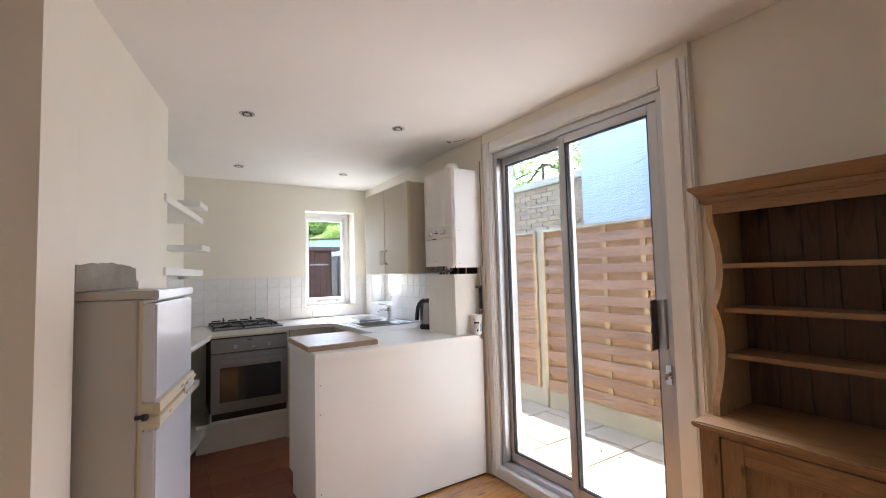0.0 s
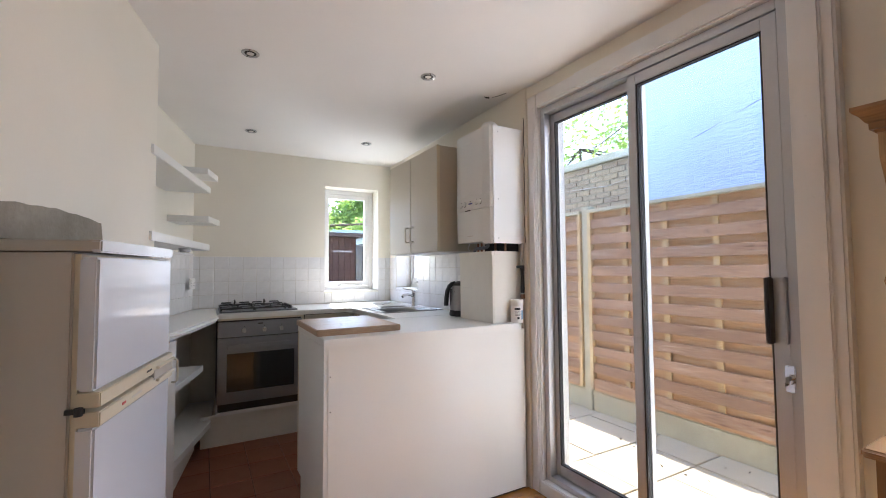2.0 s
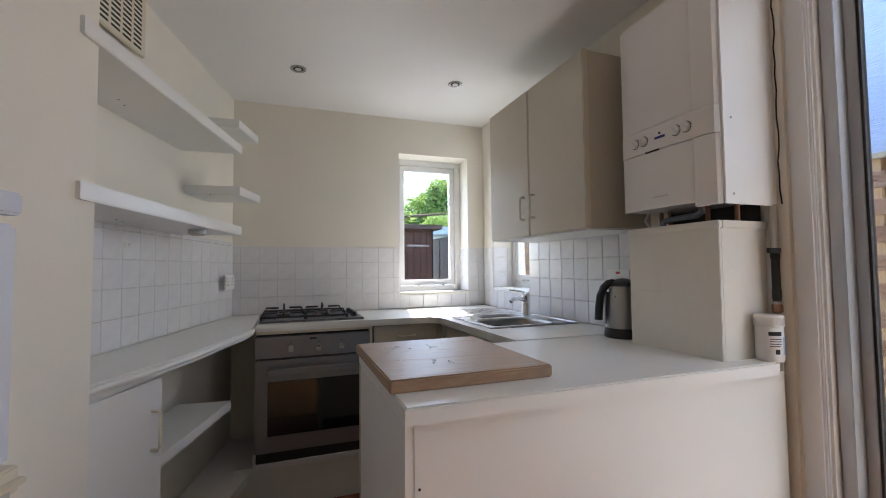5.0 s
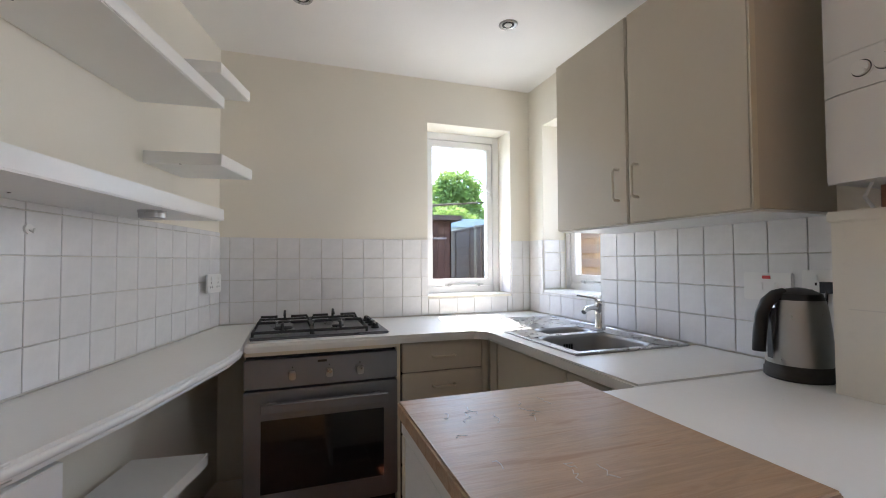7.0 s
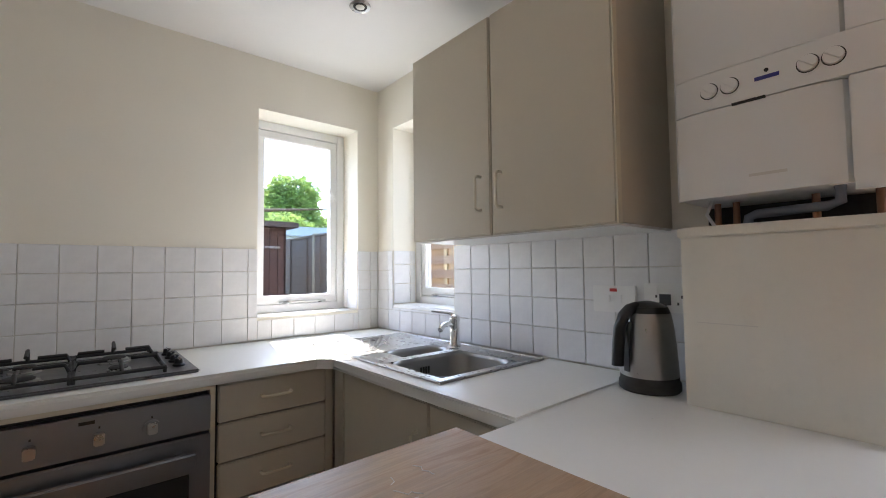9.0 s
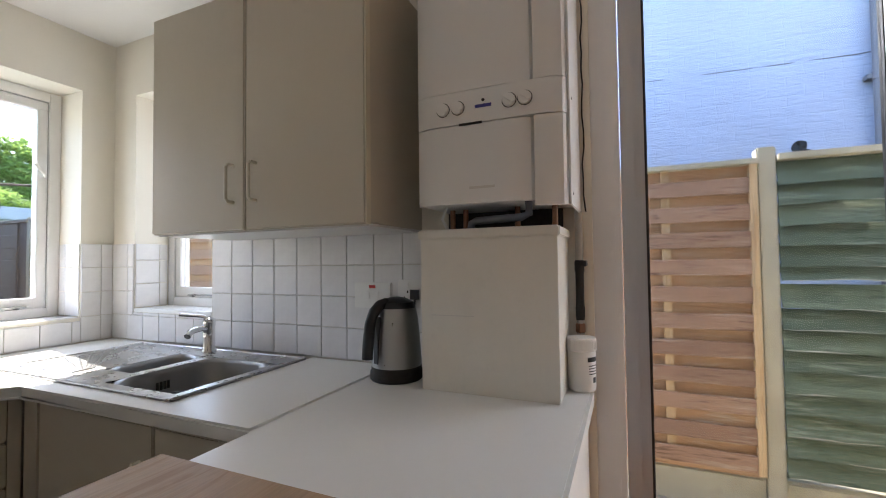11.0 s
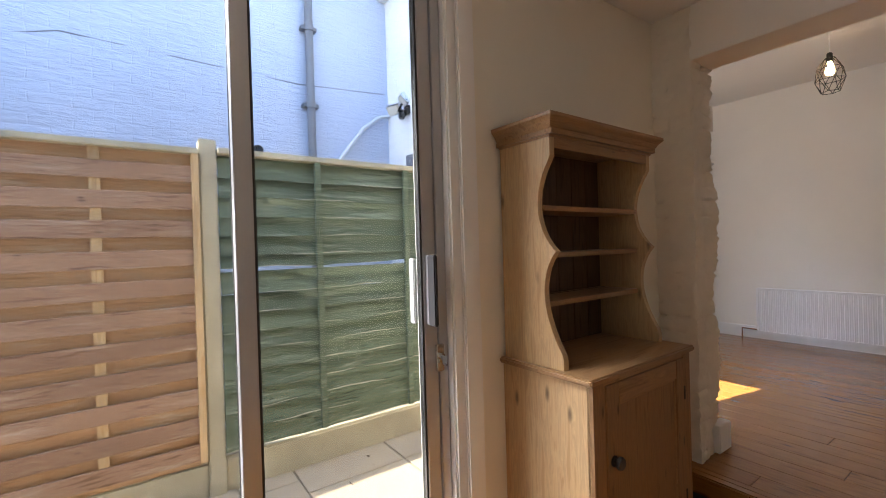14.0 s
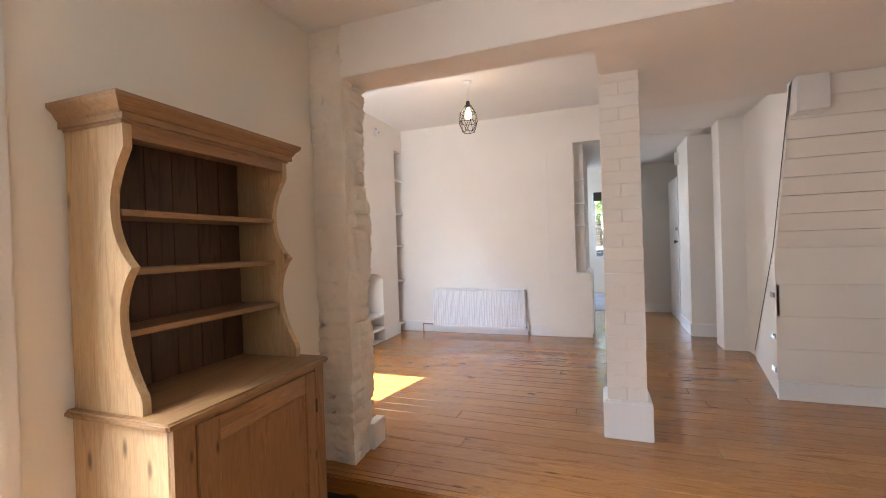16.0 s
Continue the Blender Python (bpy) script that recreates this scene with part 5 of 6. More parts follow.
def cornice():
    prof2 = [(0.0, 0.0), (0.004, 0.0), (0.006, 0.010), (0.012, 0.014), (0.013, 0.024), (0.020, 0.030), (0.028, 0.045), (0.038, 0.054), (0.042, 0.060), (0.042, 0.070), (0.0, 0.070)]
    bm2 = bmesh.new()
    base = [((0.012, D - 0.012), (-1, 0)), ((0.012, Y0 - 0.02), (-1, -1)), ((W - 0.012, Y0 - 0.02), (1, -1)), ((W - 0.012, D - 0.012), (1, 0))]
    rings2 = [[bm2.verts.new((px + ox * o3, py + oy * o3, H2 - 0.07 + zz)) for o3, zz in prof2] for (px, py), (ox, oy) in base]
    for a2, b3 in zip(rings2, rings2[1:]):
        for k2 in range(len(prof2) - 1):
            bm2.faces.new((a2[k2], a2[k2 + 1], b3[k2 + 1], b3[k2]))
    bm2.faces.new(rings2[0])
    bm2.faces.new(rings2[-1])
    return bm2


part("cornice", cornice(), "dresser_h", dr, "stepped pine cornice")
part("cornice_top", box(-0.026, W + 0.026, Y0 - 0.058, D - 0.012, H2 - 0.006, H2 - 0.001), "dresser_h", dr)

# ---- living room ----
before = set(scene.collection.objects)


def rough_block(x0, x1, y0, y1, z0, z1, step, amp, seed):
    """An upright block of lumpy plaster."""
    nx, ny, nz = max(2, round((x1 - x0) / step)), max(2, round((y1 - y0) / step)), max(2, round((z1 - z0) / step))
    bm2 = bmesh.new()
    loop = [(x0 + (x1 - x0) * i / nx, y0) for i in range(nx)] + [(x1, y0 + (y1 - y0) * i / ny) for i in range(ny)]
    loop += [(x1 - (x1 - x0) * i / nx, y1) for i in range(nx)] + [(x0, y1 - (y1 - y0) * i / ny) for i in range(ny)]
    cx, cy = (x0 + x1) / 2, (y0 + y1) / 2
    rows = []
    for k2 in range(nz + 1):
        z = z0 + (z1 - z0) * k2 / nz
        course = (z + 0.006 * noise.noise(Vector((seed, z * 3, 1.0)))) / 0.078
        joint = max(0.0, 1.0 - abs(course - round(course)) * 9.0)
        row = []
        for x, y in loop:
            d2 = amp * (noise.noise(Vector((x * 7 + seed, y * 7, z * 5))) + 0.6 * noise.noise(Vector((x * 19, y * 19 + seed, z * 15))) + 0.45 * noise.noise(Vector((x * 47, y * 47 + seed, z * 60))))
            d2 -= 0.8 * amp * joint * (0.4 + noise.noise(Vector((x * 6, y * 6, z * 2 + seed))) ** 2 * 4)
            row.append(bm2.verts.new((x + math.copysign(d2, x - cx) * (d2 / abs(d2) if d2 else 1), y + math.copysign(d2, y - cy) * (d2 / abs(d2) if d2 else 1), z)))
        rows.append(row)
    m2 = len(loop)
    for a2, b2 in zip(rows, rows[1:]):
        for k2 in range(m2):
            bm2.faces.new((a2[k2], a2[(k2 + 1) % m2], b2[(k2 + 1) % m2], b2[k2]))
    bm2.faces.new(rows[0])
    bm2.faces.new(rows[-1])
    return bm2


pier = structure("pier", rough_block(1.895, 2.16, -0.66, -0.425, LIV - 0.002, 2.6, 0.0135, 0.017, 3.0), "rough_plaster", "white painted pier of lumpy old plaster", "pier")
smooth(pier, 60)
part("skirting_block", box(1.872, 1.93, -0.74, -0.60, LIV, LIV + 0.15, 0.004), "white_gloss", pier)
# free-standing brick post
bp = thing("brick_post", (0.485, -1.265, LIV), "white painted brick post on a wooden plinth box", "post")
part("core", box(-0.103, 0.103, -0.103, 0.103, 0.0, 2.16), "white_wall", bp)
rb = random.Random(8)
for k2 in range(29):
    z = 0.002 + 0.075 * k2
    halves = ((-0.108, 0.0, -0.108, 0.108), (0.003, 0.108, -0.108, 0.108)) if k2 % 2 else ((-0.108, 0.108, -0.108, 0.0), (-0.108, 0.108, 0.003, 0.108))
    for a in halves:
        e = [rb.uniform(-0.0016, 0.0016) for _ in range(4)]
        part("brick", box(a[0] + e[0], a[1] + e[1], a[2] + e[2], a[3] + e[3], z, z + 0.0742, 0.002, 1), "white_wall", bp)
part("plinth_box", box(-0.135, 0.135, -0.135, 0.135, 0.0, 0.215, 0.004), "white_gloss", bp, "white gloss plinth box")
part("plinth_cap", box(-0.125, 0.125, -0.125, 0.125, 0.215, 0.225, 0.004), "white_gloss", bp)
# radiator
r = thing("radiator", (1.525, -3.795, LIV + 0.075), "white ribbed panel radiator under a plain wall", "radiator")
rw, rh = 1.235, 0.515
bm = bmesh.new()
n = 37
front = []
for i in range(n * 4 + 1):
    ph = (i % 4)
    front.append((rw * i / (n * 4), 0.0 if ph in (1, 2) else 0.010))
lo = [bm.verts.new((x, -y, 0.03)) for x, y in front]
hi = [bm.verts.new((x, -y, rh - 0.02)) for x, y in front]
for i in range(len(front) - 1):
    bm.faces.new((lo[i], lo[i + 1], hi[i + 1], hi[i]))
part("ribbed_face", bm, "radiator", r)
part("top_grille", box(0.0, rw, -0.062, 0.004, rh - 0.022, rh, 0.003), "radiator", r)
part("bottom_edge", box(0.0, rw, -0.055, 0.002, 0.0, 0.03, 0.003), "radiator", r)
part("side_cover", box(-0.004, 0.006, -0.062, 0.003, 0.0, rh - 0.002, 0.002), "radiator", r)
part("side_cover", box(rw - 0.006, rw + 0.004, -0.062, 0.003, 0.0, rh - 0.002, 0.002), "radiator", r)
part("back_sheet", box(0.005, rw - 0.005, -0.055, -0.045, 0.01, rh - 0.022), "radiator", r)
smooth(part("valve", lathe([(0.012, 0.0), (0.016, 0.01), (0.016, 0.05), (0.02, 0.055), (0.02, 0.095), (0.014, 0.10)], 14), "plastic_white", r, at=Matrix.Translation((-0.04, -0.03, -0.01))))
smooth(part("pipe", tube([(-0.04, -0.03, -0.075), (-0.04, -0.03, 0.03), (0.0, -0.03, 0.035)], 0.008), "copper", r))
smooth(part("pipe", tube([(rw + 0.16, -0.03, -0.075), (rw + 0.16, -0.03, 0.035), (rw, -0.03, 0.035)], 0.008), "copper", r))
# pendant
pz = 2.90
pe = thing("pendant_lamp", (1.807, -2.531, pz), "pendant lamp with a black wire cage and a lit bulb", "lamp")
smooth(part("ceiling_rose", lathe([(0.045, 0.0), (0.045, -0.012), (0.03, -0.024), (0.008, -0.028)]), "plastic_white", pe))
smooth(part("flex", cyl((0, 0, -0.02), (0, 0, -0.20), 0.003, n=8), "plastic_white", pe))
smooth(part("lamp_holder", lathe([(0.010, -0.19), (0.019, -0.20), (0.020, -0.255), (0.016, -0.26)], 16), "iron", pe))
ZB = -0.335
smooth(part("bulb", lathe([(0.013, -0.26), (0.016, -0.272), (0.026, -0.302), (0.031, ZB), (0.026, ZB - 0.022), (0.012, ZB - 0.034), (0.001, ZB - 0.036)], 20), "bulb", pe, "glowing warm bulb"), 60)
cage = bmesh.new()
rings = [(0.032, -0.235), (0.082, -0.315), (0.094, -0.405), (0.060, -0.50)]
for j, (rr, z) in enumerate(rings):
    ps = [(rr * math.cos(math.tau * (k2 + 0.5 * (j % 2)) / 6), rr * math.sin(math.tau * (k2 + 0.5 * (j % 2)) / 6), z) for k2 in range(7)]
    for a, c2 in zip(ps, ps[1:]):
        add_cyl(cage, a, c2, 0.0028, n=6)
for (ra, za), (rb2, zb), j in zip(rings, rings[1:], range(3)):
    for k2 in range(6):
        a1 = math.tau * (k2 + 0.5 * (j % 2)) / 6
        for s2 in ((0.5, -0.5)):
            a2 = a1 + math.tau * s2 / 6
            add_cyl(cage, (ra * math.cos(a1), ra * math.sin(a1), za), (rb2 * math.cos(a2), rb2 * math.sin(a2), zb), 0.0026, n=6)
part("wire_cage", cage, "iron", pe, "black geometric wire cage")
# shelves: chimney alcove, fireplace niche
for z in (2.18, 1.72, 1.28, 0.80, 0.22):
    a2 = thing("alcove_shelf", (3.20, -3.878, z), "white painted alcove shelf", "shelf", "alcove shelves")
    part("shelf_board", box(0.0, 0.298, 0.0, 0.226, 0.0, 0.022, 0.002), "white_gloss", a2)
for z in (0.42, 0.26):
    a2 = thing("niche_shelf", (3.17, -3.218, z), "white shelf in the fireplace niche", "shelf")
    part("shelf_board", box(0.0, 0.305, 0.0, 0.475, 0.0, 0.03, 0.003), "white_gloss", a2)
bm = bmesh.new()
yc, zc, rr = -2.98, 0.81, 0.24
arc = [(yc + rr * math.cos(radians(a)), 0.86 + 0.105 * math.sin(radians(a))) for a in range(0, 181, 12)]
outer = [(-3.225, 0.99), (-2.735, 0.99)]
vs = [bm.verts.new((3.196, y, z)) for y, z in arc] + [bm.verts.new((3.196, y, z)) for y, z in outer]
bm.faces.new(vs)
g2 = bmesh.ops.extrude_face_region(bm, geom=bm.faces[:])
for v in g2["geom"]:
    if isinstance(v, bmesh.types.BMVert):
        v.co.x += 0.06
structure("niche_arch", bm, "white_wall", "arched top of the fireplace niche", "arch")
bx2 = thing("wall_plate", (3.196, -3.19, 2.66), "blank white plate with two screw holes", "plate")
part("plate", box(-0.012, 0.0, -0.07, 0.07, 0.0, 0.13, 0.003), "white_gloss", bx2)
for y in (-0.03, 0.04):
    part("hole", box(-0.0135, -0.0118, y - 0.008, y + 0.008, 0.07 + y * 0.4, 0.09 + y * 0.4), "near_black", bx2)
# cupboard at the end of the partition, and hall shelves above it
cu = thing("hall_cupboard", (0.715, -4.95, LIV), "low white painted cupboard below the hall shelves", "cupboard")
part("body", box(0.01, 0.50, 0.02, 1.075, 0.0, 0.765, 0.003), "white_wall", cu)
part("top_board", box(-0.01, 0.50, 0.0, 1.095, 0.765, 0.790, 0.003), "white_gloss", cu)
part("door", box(-0.004, 0.010, 0.03, 0.53, 0.05, 0.75, 0.003), "white_gloss", cu)
part("door", box(-0.004, 0.010, 0.54, 1.06, 0.05, 0.75, 0.003), "white_gloss", cu)
for z in (1.20, 1.47, 1.74, 2.02):
    a2 = thing("hall_shelf", (0.775, -4.9, z), "white painted shelf in the hall recess", "shelf", "hall shelves")
    part("shelf_board", box(0.0, 0.13, 0.0, 0.98, 0.0, 0.022, 0.002), "white_gloss", a2)
structure("trim_partition", box(1.206, 1.216, -3.884, -3.862, LIV + 0.6, 2.42), "white_gloss", "thin joint strip on the partition wall", "trim")
# skirtings
for nm, a in (("baseboard_back", (1.215, 3.2, -3.878, -3.86, LIV, LIV + 0.14)), ("baseboard_chimney", (3.182, 3.199, -3.66, -3.21, LIV, LIV + 0.16)),
              ("baseboard_hall_end", (-0.51, 0.04, -5.978, -5.96, LIV, LIV + 0.13)), ("baseboard_hall_pier", (-0.90, -0.385, -4.198, -4.182, LIV, LIV + 0.15)),
              ("baseboard_hall_side", (-0.384, -0.370, -4.90, -4.20, LIV, LIV + 0.15))):
    structure(nm, box(*a, 0.004), "white_gloss", "white gloss skirting board", "skirting")
sw = thing("light_switch", (-0.475, -4.197, 1.55), "white light switch plate on a hall pier", "switch")
part("plate", box(-0.043, 0.043, 0.0, 0.010, 0.0, 0.086, 0.003), "plastic_white", sw)
for x in (-0.014, 0.014):
    part("rocker", box(x - 0.008, x + 0.008, 0.010, 0.014, 0.028, 0.058, 0.002), "plastic_white", sw)
# front door latch side of the hall
fdn = thing("hall_door", (-0.40, -5.86, LIV), "white panelled hall door standing against the wall", "door")
part("slab", box(-0.03, 0.0, 0.0, 0.80, 0.0, 2.02, 0.003), "white_gloss", fdn)
smooth(part("latch", lathe([(0.02, 0), (0.024, 0.01), (0.018, 0.03), (0.002, 0.032)], 14), "steel", fdn, at=pose(0, 0.74, 1.30, 0, 90, 0)))
smooth(part("knob", lathe([(0.012, 0), (0.012, 0.02), (0.026, 0.03), (0.024, 0.045), (0.002, 0.05)], 14), "iron", fdn, at=pose(0, 0.74, 1.12, 0, 90, 0)))
mt = thing("door_closer", (-0.384, -4.80, 2.24), "small white box high on the hall pier", "box")
part("case", box(0.0, 0.05, 0.0, 0.03, 0.0, 0.16, 0.004), "plastic_white", mt)
# front room window
fw = tagged(thing("window_3", (0.237, -8.69, 0.86), "white sash window of the front room with a dark blind", "window"), kind="structure")
wv, hv = 0.51, 1.50
for nm, a in (("window_frame", (0, 0.05, 0, 0.08, 0, hv)), ("window_frame", (wv - 0.05, wv, 0, 0.08, 0, hv)), ("window_frame", (0.05, wv - 0.05, 0, 0.08, hv - 0.05, hv)), ("window_frame", (0.05, wv - 0.05, 0, 0.08, 0, 0.06)), ("meeting_rail", (0.05, wv - 0.05, 0.01, 0.07, 0.70, 0.74))):
    part(nm, box(*a, 0.003), "white_gloss", fw)
part("blind_box", box(0.02, wv - 0.02, 0.085, 0.12, hv - 0.20, hv - 0.01, 0.004), "near_black", fw, "dark rolled blind")
pn = part("pane", box(0.05, wv - 0.05, 0.04, 0.044, 0.06, hv - 0.05), "glass", fw)
pn.visible_shadow = False
for k2 in range(32):
    part("slat", box(0.055, wv - 0.055, 0.09, 0.105, 0.07 + 0.038 * k2, 0.0725 + 0.038 * k2), "white_gloss", fw)

# ---- boarded stair enclosure ----
st = tagged(thing("stair_enclosure", (-0.55, -2.1, LIV), "white boarded cupboard below the staircase", "staircase"), kind="structure")
for k2, (z0b, z1b) in enumerate(((0.0, 0.13), (0.132, 0.36), (0.362, 0.59), (0.592, 0.82), (0.822, 1.073))):
    part("panel_board", box(-1.05, 0.0, -0.02 + 0.0008 * (k2 % 2), 0.001 * (k2 % 3) + (0.012 if k2 == 0 else 0), z0b, z1b, 0.002), "white_gloss" if k2 == 0 else "white_wall", st)
# sloping soffit boards, rising towards the kitchen
p0, p1 = Vector((0.0, 1.075)), Vector((0.35, 2.155))
nb = 9
ang = math.degrees(math.atan2(p1.y - p0.y, p1.x - p0.x))
ln = (p1 - p0).length
for k2 in range(nb):
    e = 0.002 * ((k2 * 7) % 3)
    sb = part("soffit_board", box(-1.15, 0.0, ln * k2 / nb + 0.0015, ln * (k2 + 1) / nb - 0.0015, -0.004 - e, 0.02, 0.002), "white_wall", st)
    sb.matrix_basis = Matrix.Translation((-0.005 + 0.0, p0.x, p0.y)) @ pose(0, 0, 0, ang, 0, 0)
bm = bmesh.new()
sidep = [(-1.15, 0.0), (0.0, 0.0), (0.0, 1.07), (-0.55, 0.62), (-1.15, 0.06)]
for x in (-0.022, -0.006):
    bm.faces.new([bm.verts.new((x + 0.168 * y, y, z)) for y, z in sidep])
bm.verts.ensure_lookup_table()
for i in range(5):
    j = (i + 1) % 5
    bm.faces.new((bm.verts[i], bm.verts[j], bm.verts[j + 5], bm.verts[i + 5]))
part("side_board", bm, "white_wall", st)
part("joint_gap", tube([(-0.191, -1.15, 0.08), (0.0, -0.02, 1.09), (0.002, 0.33, 2.12)], 0.0028, 6), "bark", st, "dark open joint")
part("junction_box", box(-0.17, -0.005, 0.26, 0.42, 1.93, 2.15, 0.006), "white_gloss", st, "small white boxed corner")
for z in (0.18, 0.42, 0.72):
    part("latch", box(-0.002, 0.006, -0.09, -0.02, z, z + 0.04, 0.003), "steel", st, "small metal catch")

# the living room was drawn up on its own datum: bring it to the kitchen's
ROOM = Matrix.Translation((0.005, 0.10, 0.062)) @ Matrix.Scale(0.95, 4)
SHELL = {"beam", "floor_living_base", "wall_rear", "wall_back", "wall_chimney", "wall_alcove", "ceiling_living", "ceiling_low", "ceiling_hall", "wall_partition_end", "wall_over_passage",
         "wall_hall_left", "wall_hall_end", "wall_front_room_left", "wall_front", "wall_hall_right", "carpet_front", "wall_hall_pier_1", "wall_hall_pier_2", "wall_stair_side"}
for o2 in list(scene.collection.objects):
    if o2.parent is None and (o2.name in SHELL or o2 not in before):
        o2.matrix_basis = ROOM @ o2.matrix_basis

# ---- outside ----
GZ = -0.03
structure("ground", box(-70, 70, -70, 70, -0.75, -0.31), "soil", "rough grass ground beyond the yard", "ground")
structure("patio_bed", box(2.19, 3.62, -0.42, 12.0, -0.31, GZ - 0.012), "slab_joint", "sandy joints of the patio paving", "patio")
# outer faces of the house that the yard shows
structure("wall_outer_skin", box(2.201, 2.221, 2.46, 3.88, -0.2, 2.9), "white_masonry", "white painted rendered brick by the patio door", "wall")
# fence line: gravel boards, concrete posts, panels
FX = 3.41


def concrete_post(y, top):
    o2 = thing("concrete_post", (FX - 0.02, y, GZ - 0.02), "slotted concrete fence post", "post", "fence posts")
    bm2 = add_box(bmesh.new(), 0.0, 0.10, -0.042, 0.042, 0.0, top - GZ + 0.02, 0.006)
    part("shaft", bm2, "concrete", o2)
    return o2


def gravel_board(y0, y1, top=0.14):
    o2 = thing("gravel_board", (FX, y0, GZ - 0.02), "mossy concrete gravel board under the fence", "board", "gravel boards")
    part("slab", box(0.0, 0.045, 0.0, y1 - y0, 0.0, top - GZ + 0.02, 0.004), "concrete", o2)
    part("drip_edge", box(-0.012, 0.0, 0.0, y1 - y0, top - GZ - 0.03, top - GZ + 0.012, 0.005), "concrete", o2)


def woven_panel(y0, y1, z0, z1, seed):
    """Hit-and-miss panel: wide proud slats, set-back slats between, uprights."""
    o2 = thing("fence_panel", (FX, y0, z0), "weathered larch lap panel with woven slats and a capping rail", "fence", "fence panels")
    w2, h2 = y1 - y0, z1 - z0
    rn = random.Random(seed)
    n2 = 11
    p2 = (h2 - 0.04) / n2
    for i2 in range(n2):
        z = 0.01 + p2 * i2
        e1, e2 = rn.uniform(-0.004, 0.004), rn.uniform(-0.004, 0.004)
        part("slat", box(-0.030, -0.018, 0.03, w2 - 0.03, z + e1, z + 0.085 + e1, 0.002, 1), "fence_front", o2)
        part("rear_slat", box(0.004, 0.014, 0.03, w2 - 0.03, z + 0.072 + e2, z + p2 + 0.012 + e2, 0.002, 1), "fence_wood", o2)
        for yb in (w2 * 0.275, w2 * 0.52, w2 * 0.755):
            part("upright_block", box(-0.018, 0.003, yb - 0.022, yb + 0.022, z + 0.083, z + p2 + 0.004, 0.001, 1), "fence_up", o2)
    part("end_batten", box(-0.04, 0.018, 0.0, 0.035, 0.0, h2 - 0.03, 0.002), "fence_up", o2)
    part("end_batten", box(-0.04, 0.018, w2 - 0.035, w2, 0.0, h2 - 0.03, 0.002), "fence_up", o2)
    part("cap_rail", box(-0.046, 0.026, 0.0, w2, h2 - 0.03, h2, 0.004), "concrete", o2, "mossy capping rail")
    part("bottom_rail", box(-0.022, 0.016, 0.03, w2 - 0.03, -0.012, 0.022, 0.002), "fence_wood", o2)
    part("nail_hole", cyl((-0.0315, w2 * 0.62, h2 * 0.45), (-0.029, w2 * 0.62, h2 * 0.45), 0.009, n=10), "plastic_white", o2)


def lap_panel(y0, y1, z0, z1, seed):
    """Overlap panel: wavy-edged boards leaning over one another, two uprights."""
    o2 = thing("fence_panel", (FX, y0, z0), "green-stained overlap fence panel with a gap between boards", "fence", "fence panels")
    w2, h2 = y1 - y0, z1 - z0
    rn = random.Random(seed)
    n2 = 15
    p2 = (h2 - 0.05) / n2
    for i2 in range(n2):
        z = p2 * i2
        hole = 0.036 if i2 == 9 else 0.0
        bm2 = bmesh.new()
        m2 = 22
        rows2 = []
        ph = rn.uniform(0, 9)
        for j2 in range(m2 + 1):
            y = w2 * j2 / m2
            wob = 0.012 * noise.noise(Vector((ph, y * 3.5, i2))) + 0.004 * noise.noise(Vector((ph, y * 11, i2)))
            rows2.append([bm2.verts.new((-0.042, y, z + wob + hole)), bm2.verts.new((0.004, y, z + p2 + (0.016 if i2 != 7 else -0.004))), bm2.verts.new((0.012, y, z + p2 + (0.016 if i2 != 7 else -0.004))), bm2.verts.new((-0.030, y, z + wob + hole))])
        for a2, b2 in zip(rows2, rows2[1:]):
            for k2 in range(4):
                bm2.faces.new((a2[k2], a2[(k2 + 1) % 4], b2[(k2 + 1) % 4], b2[k2]))
        bm2.faces.new(rows2[0])
        bm2.faces.new(rows2[-1])
        part("lap_board", bm2, "green_wood", o2)
        worn = bmesh.new()
        y = rn.uniform(0.0, 0.25)
        while y < w2 - 0.1:
            y2 = min(y + rn.uniform(0.10, 0.60), w2)
            cuts = [y + (y2 - y) * q2 / 5 for q2 in range(6)]
            edge = [z + hole + 0.012 * noise.noise(Vector((ph, c2 * 3.5, i2))) + 0.004 * noise.noise(Vector((ph, c2 * 11, i2))) for c2 in cuts]
            tall = [0.001 + rn.uniform(0.002, 0.007) * math.sin(math.pi * (q2 + 0.3) / 5.6) for q2 in range(6)]
            lo2 = [worn.verts.new((-0.0432, c2, e2)) for c2, e2 in zip(cuts, edge)]
            hi2 = [worn.verts.new((-0.0432 + 0.55 * t2 * 0.72, c2, e2 + t2)) for c2, e2, t2 in zip(cuts, edge, tall)]
            for q2 in range(5):
                worn.faces.new((lo2[q2], lo2[q2 + 1], hi2[q2 + 1], hi2[q2]))
            y = y2 + rn.uniform(0.04, 0.5)
        part("worn_edge", worn, "worn_wood", o2, "bare worn wood along the board's edge")
    for yb in (0.06, 0.67, 1.284):
        part("upright", box(-0.062, -0.036, yb - 0.018, yb + 0.018, 0.0, h2 - 0.035, 0.003), "green_wood", o2)
    part("cap_rail", box(-0.054, 0.02, 0.0, w2, h2 - 0.032, h2, 0.004), "concrete", o2, "mossy pale capping rail")


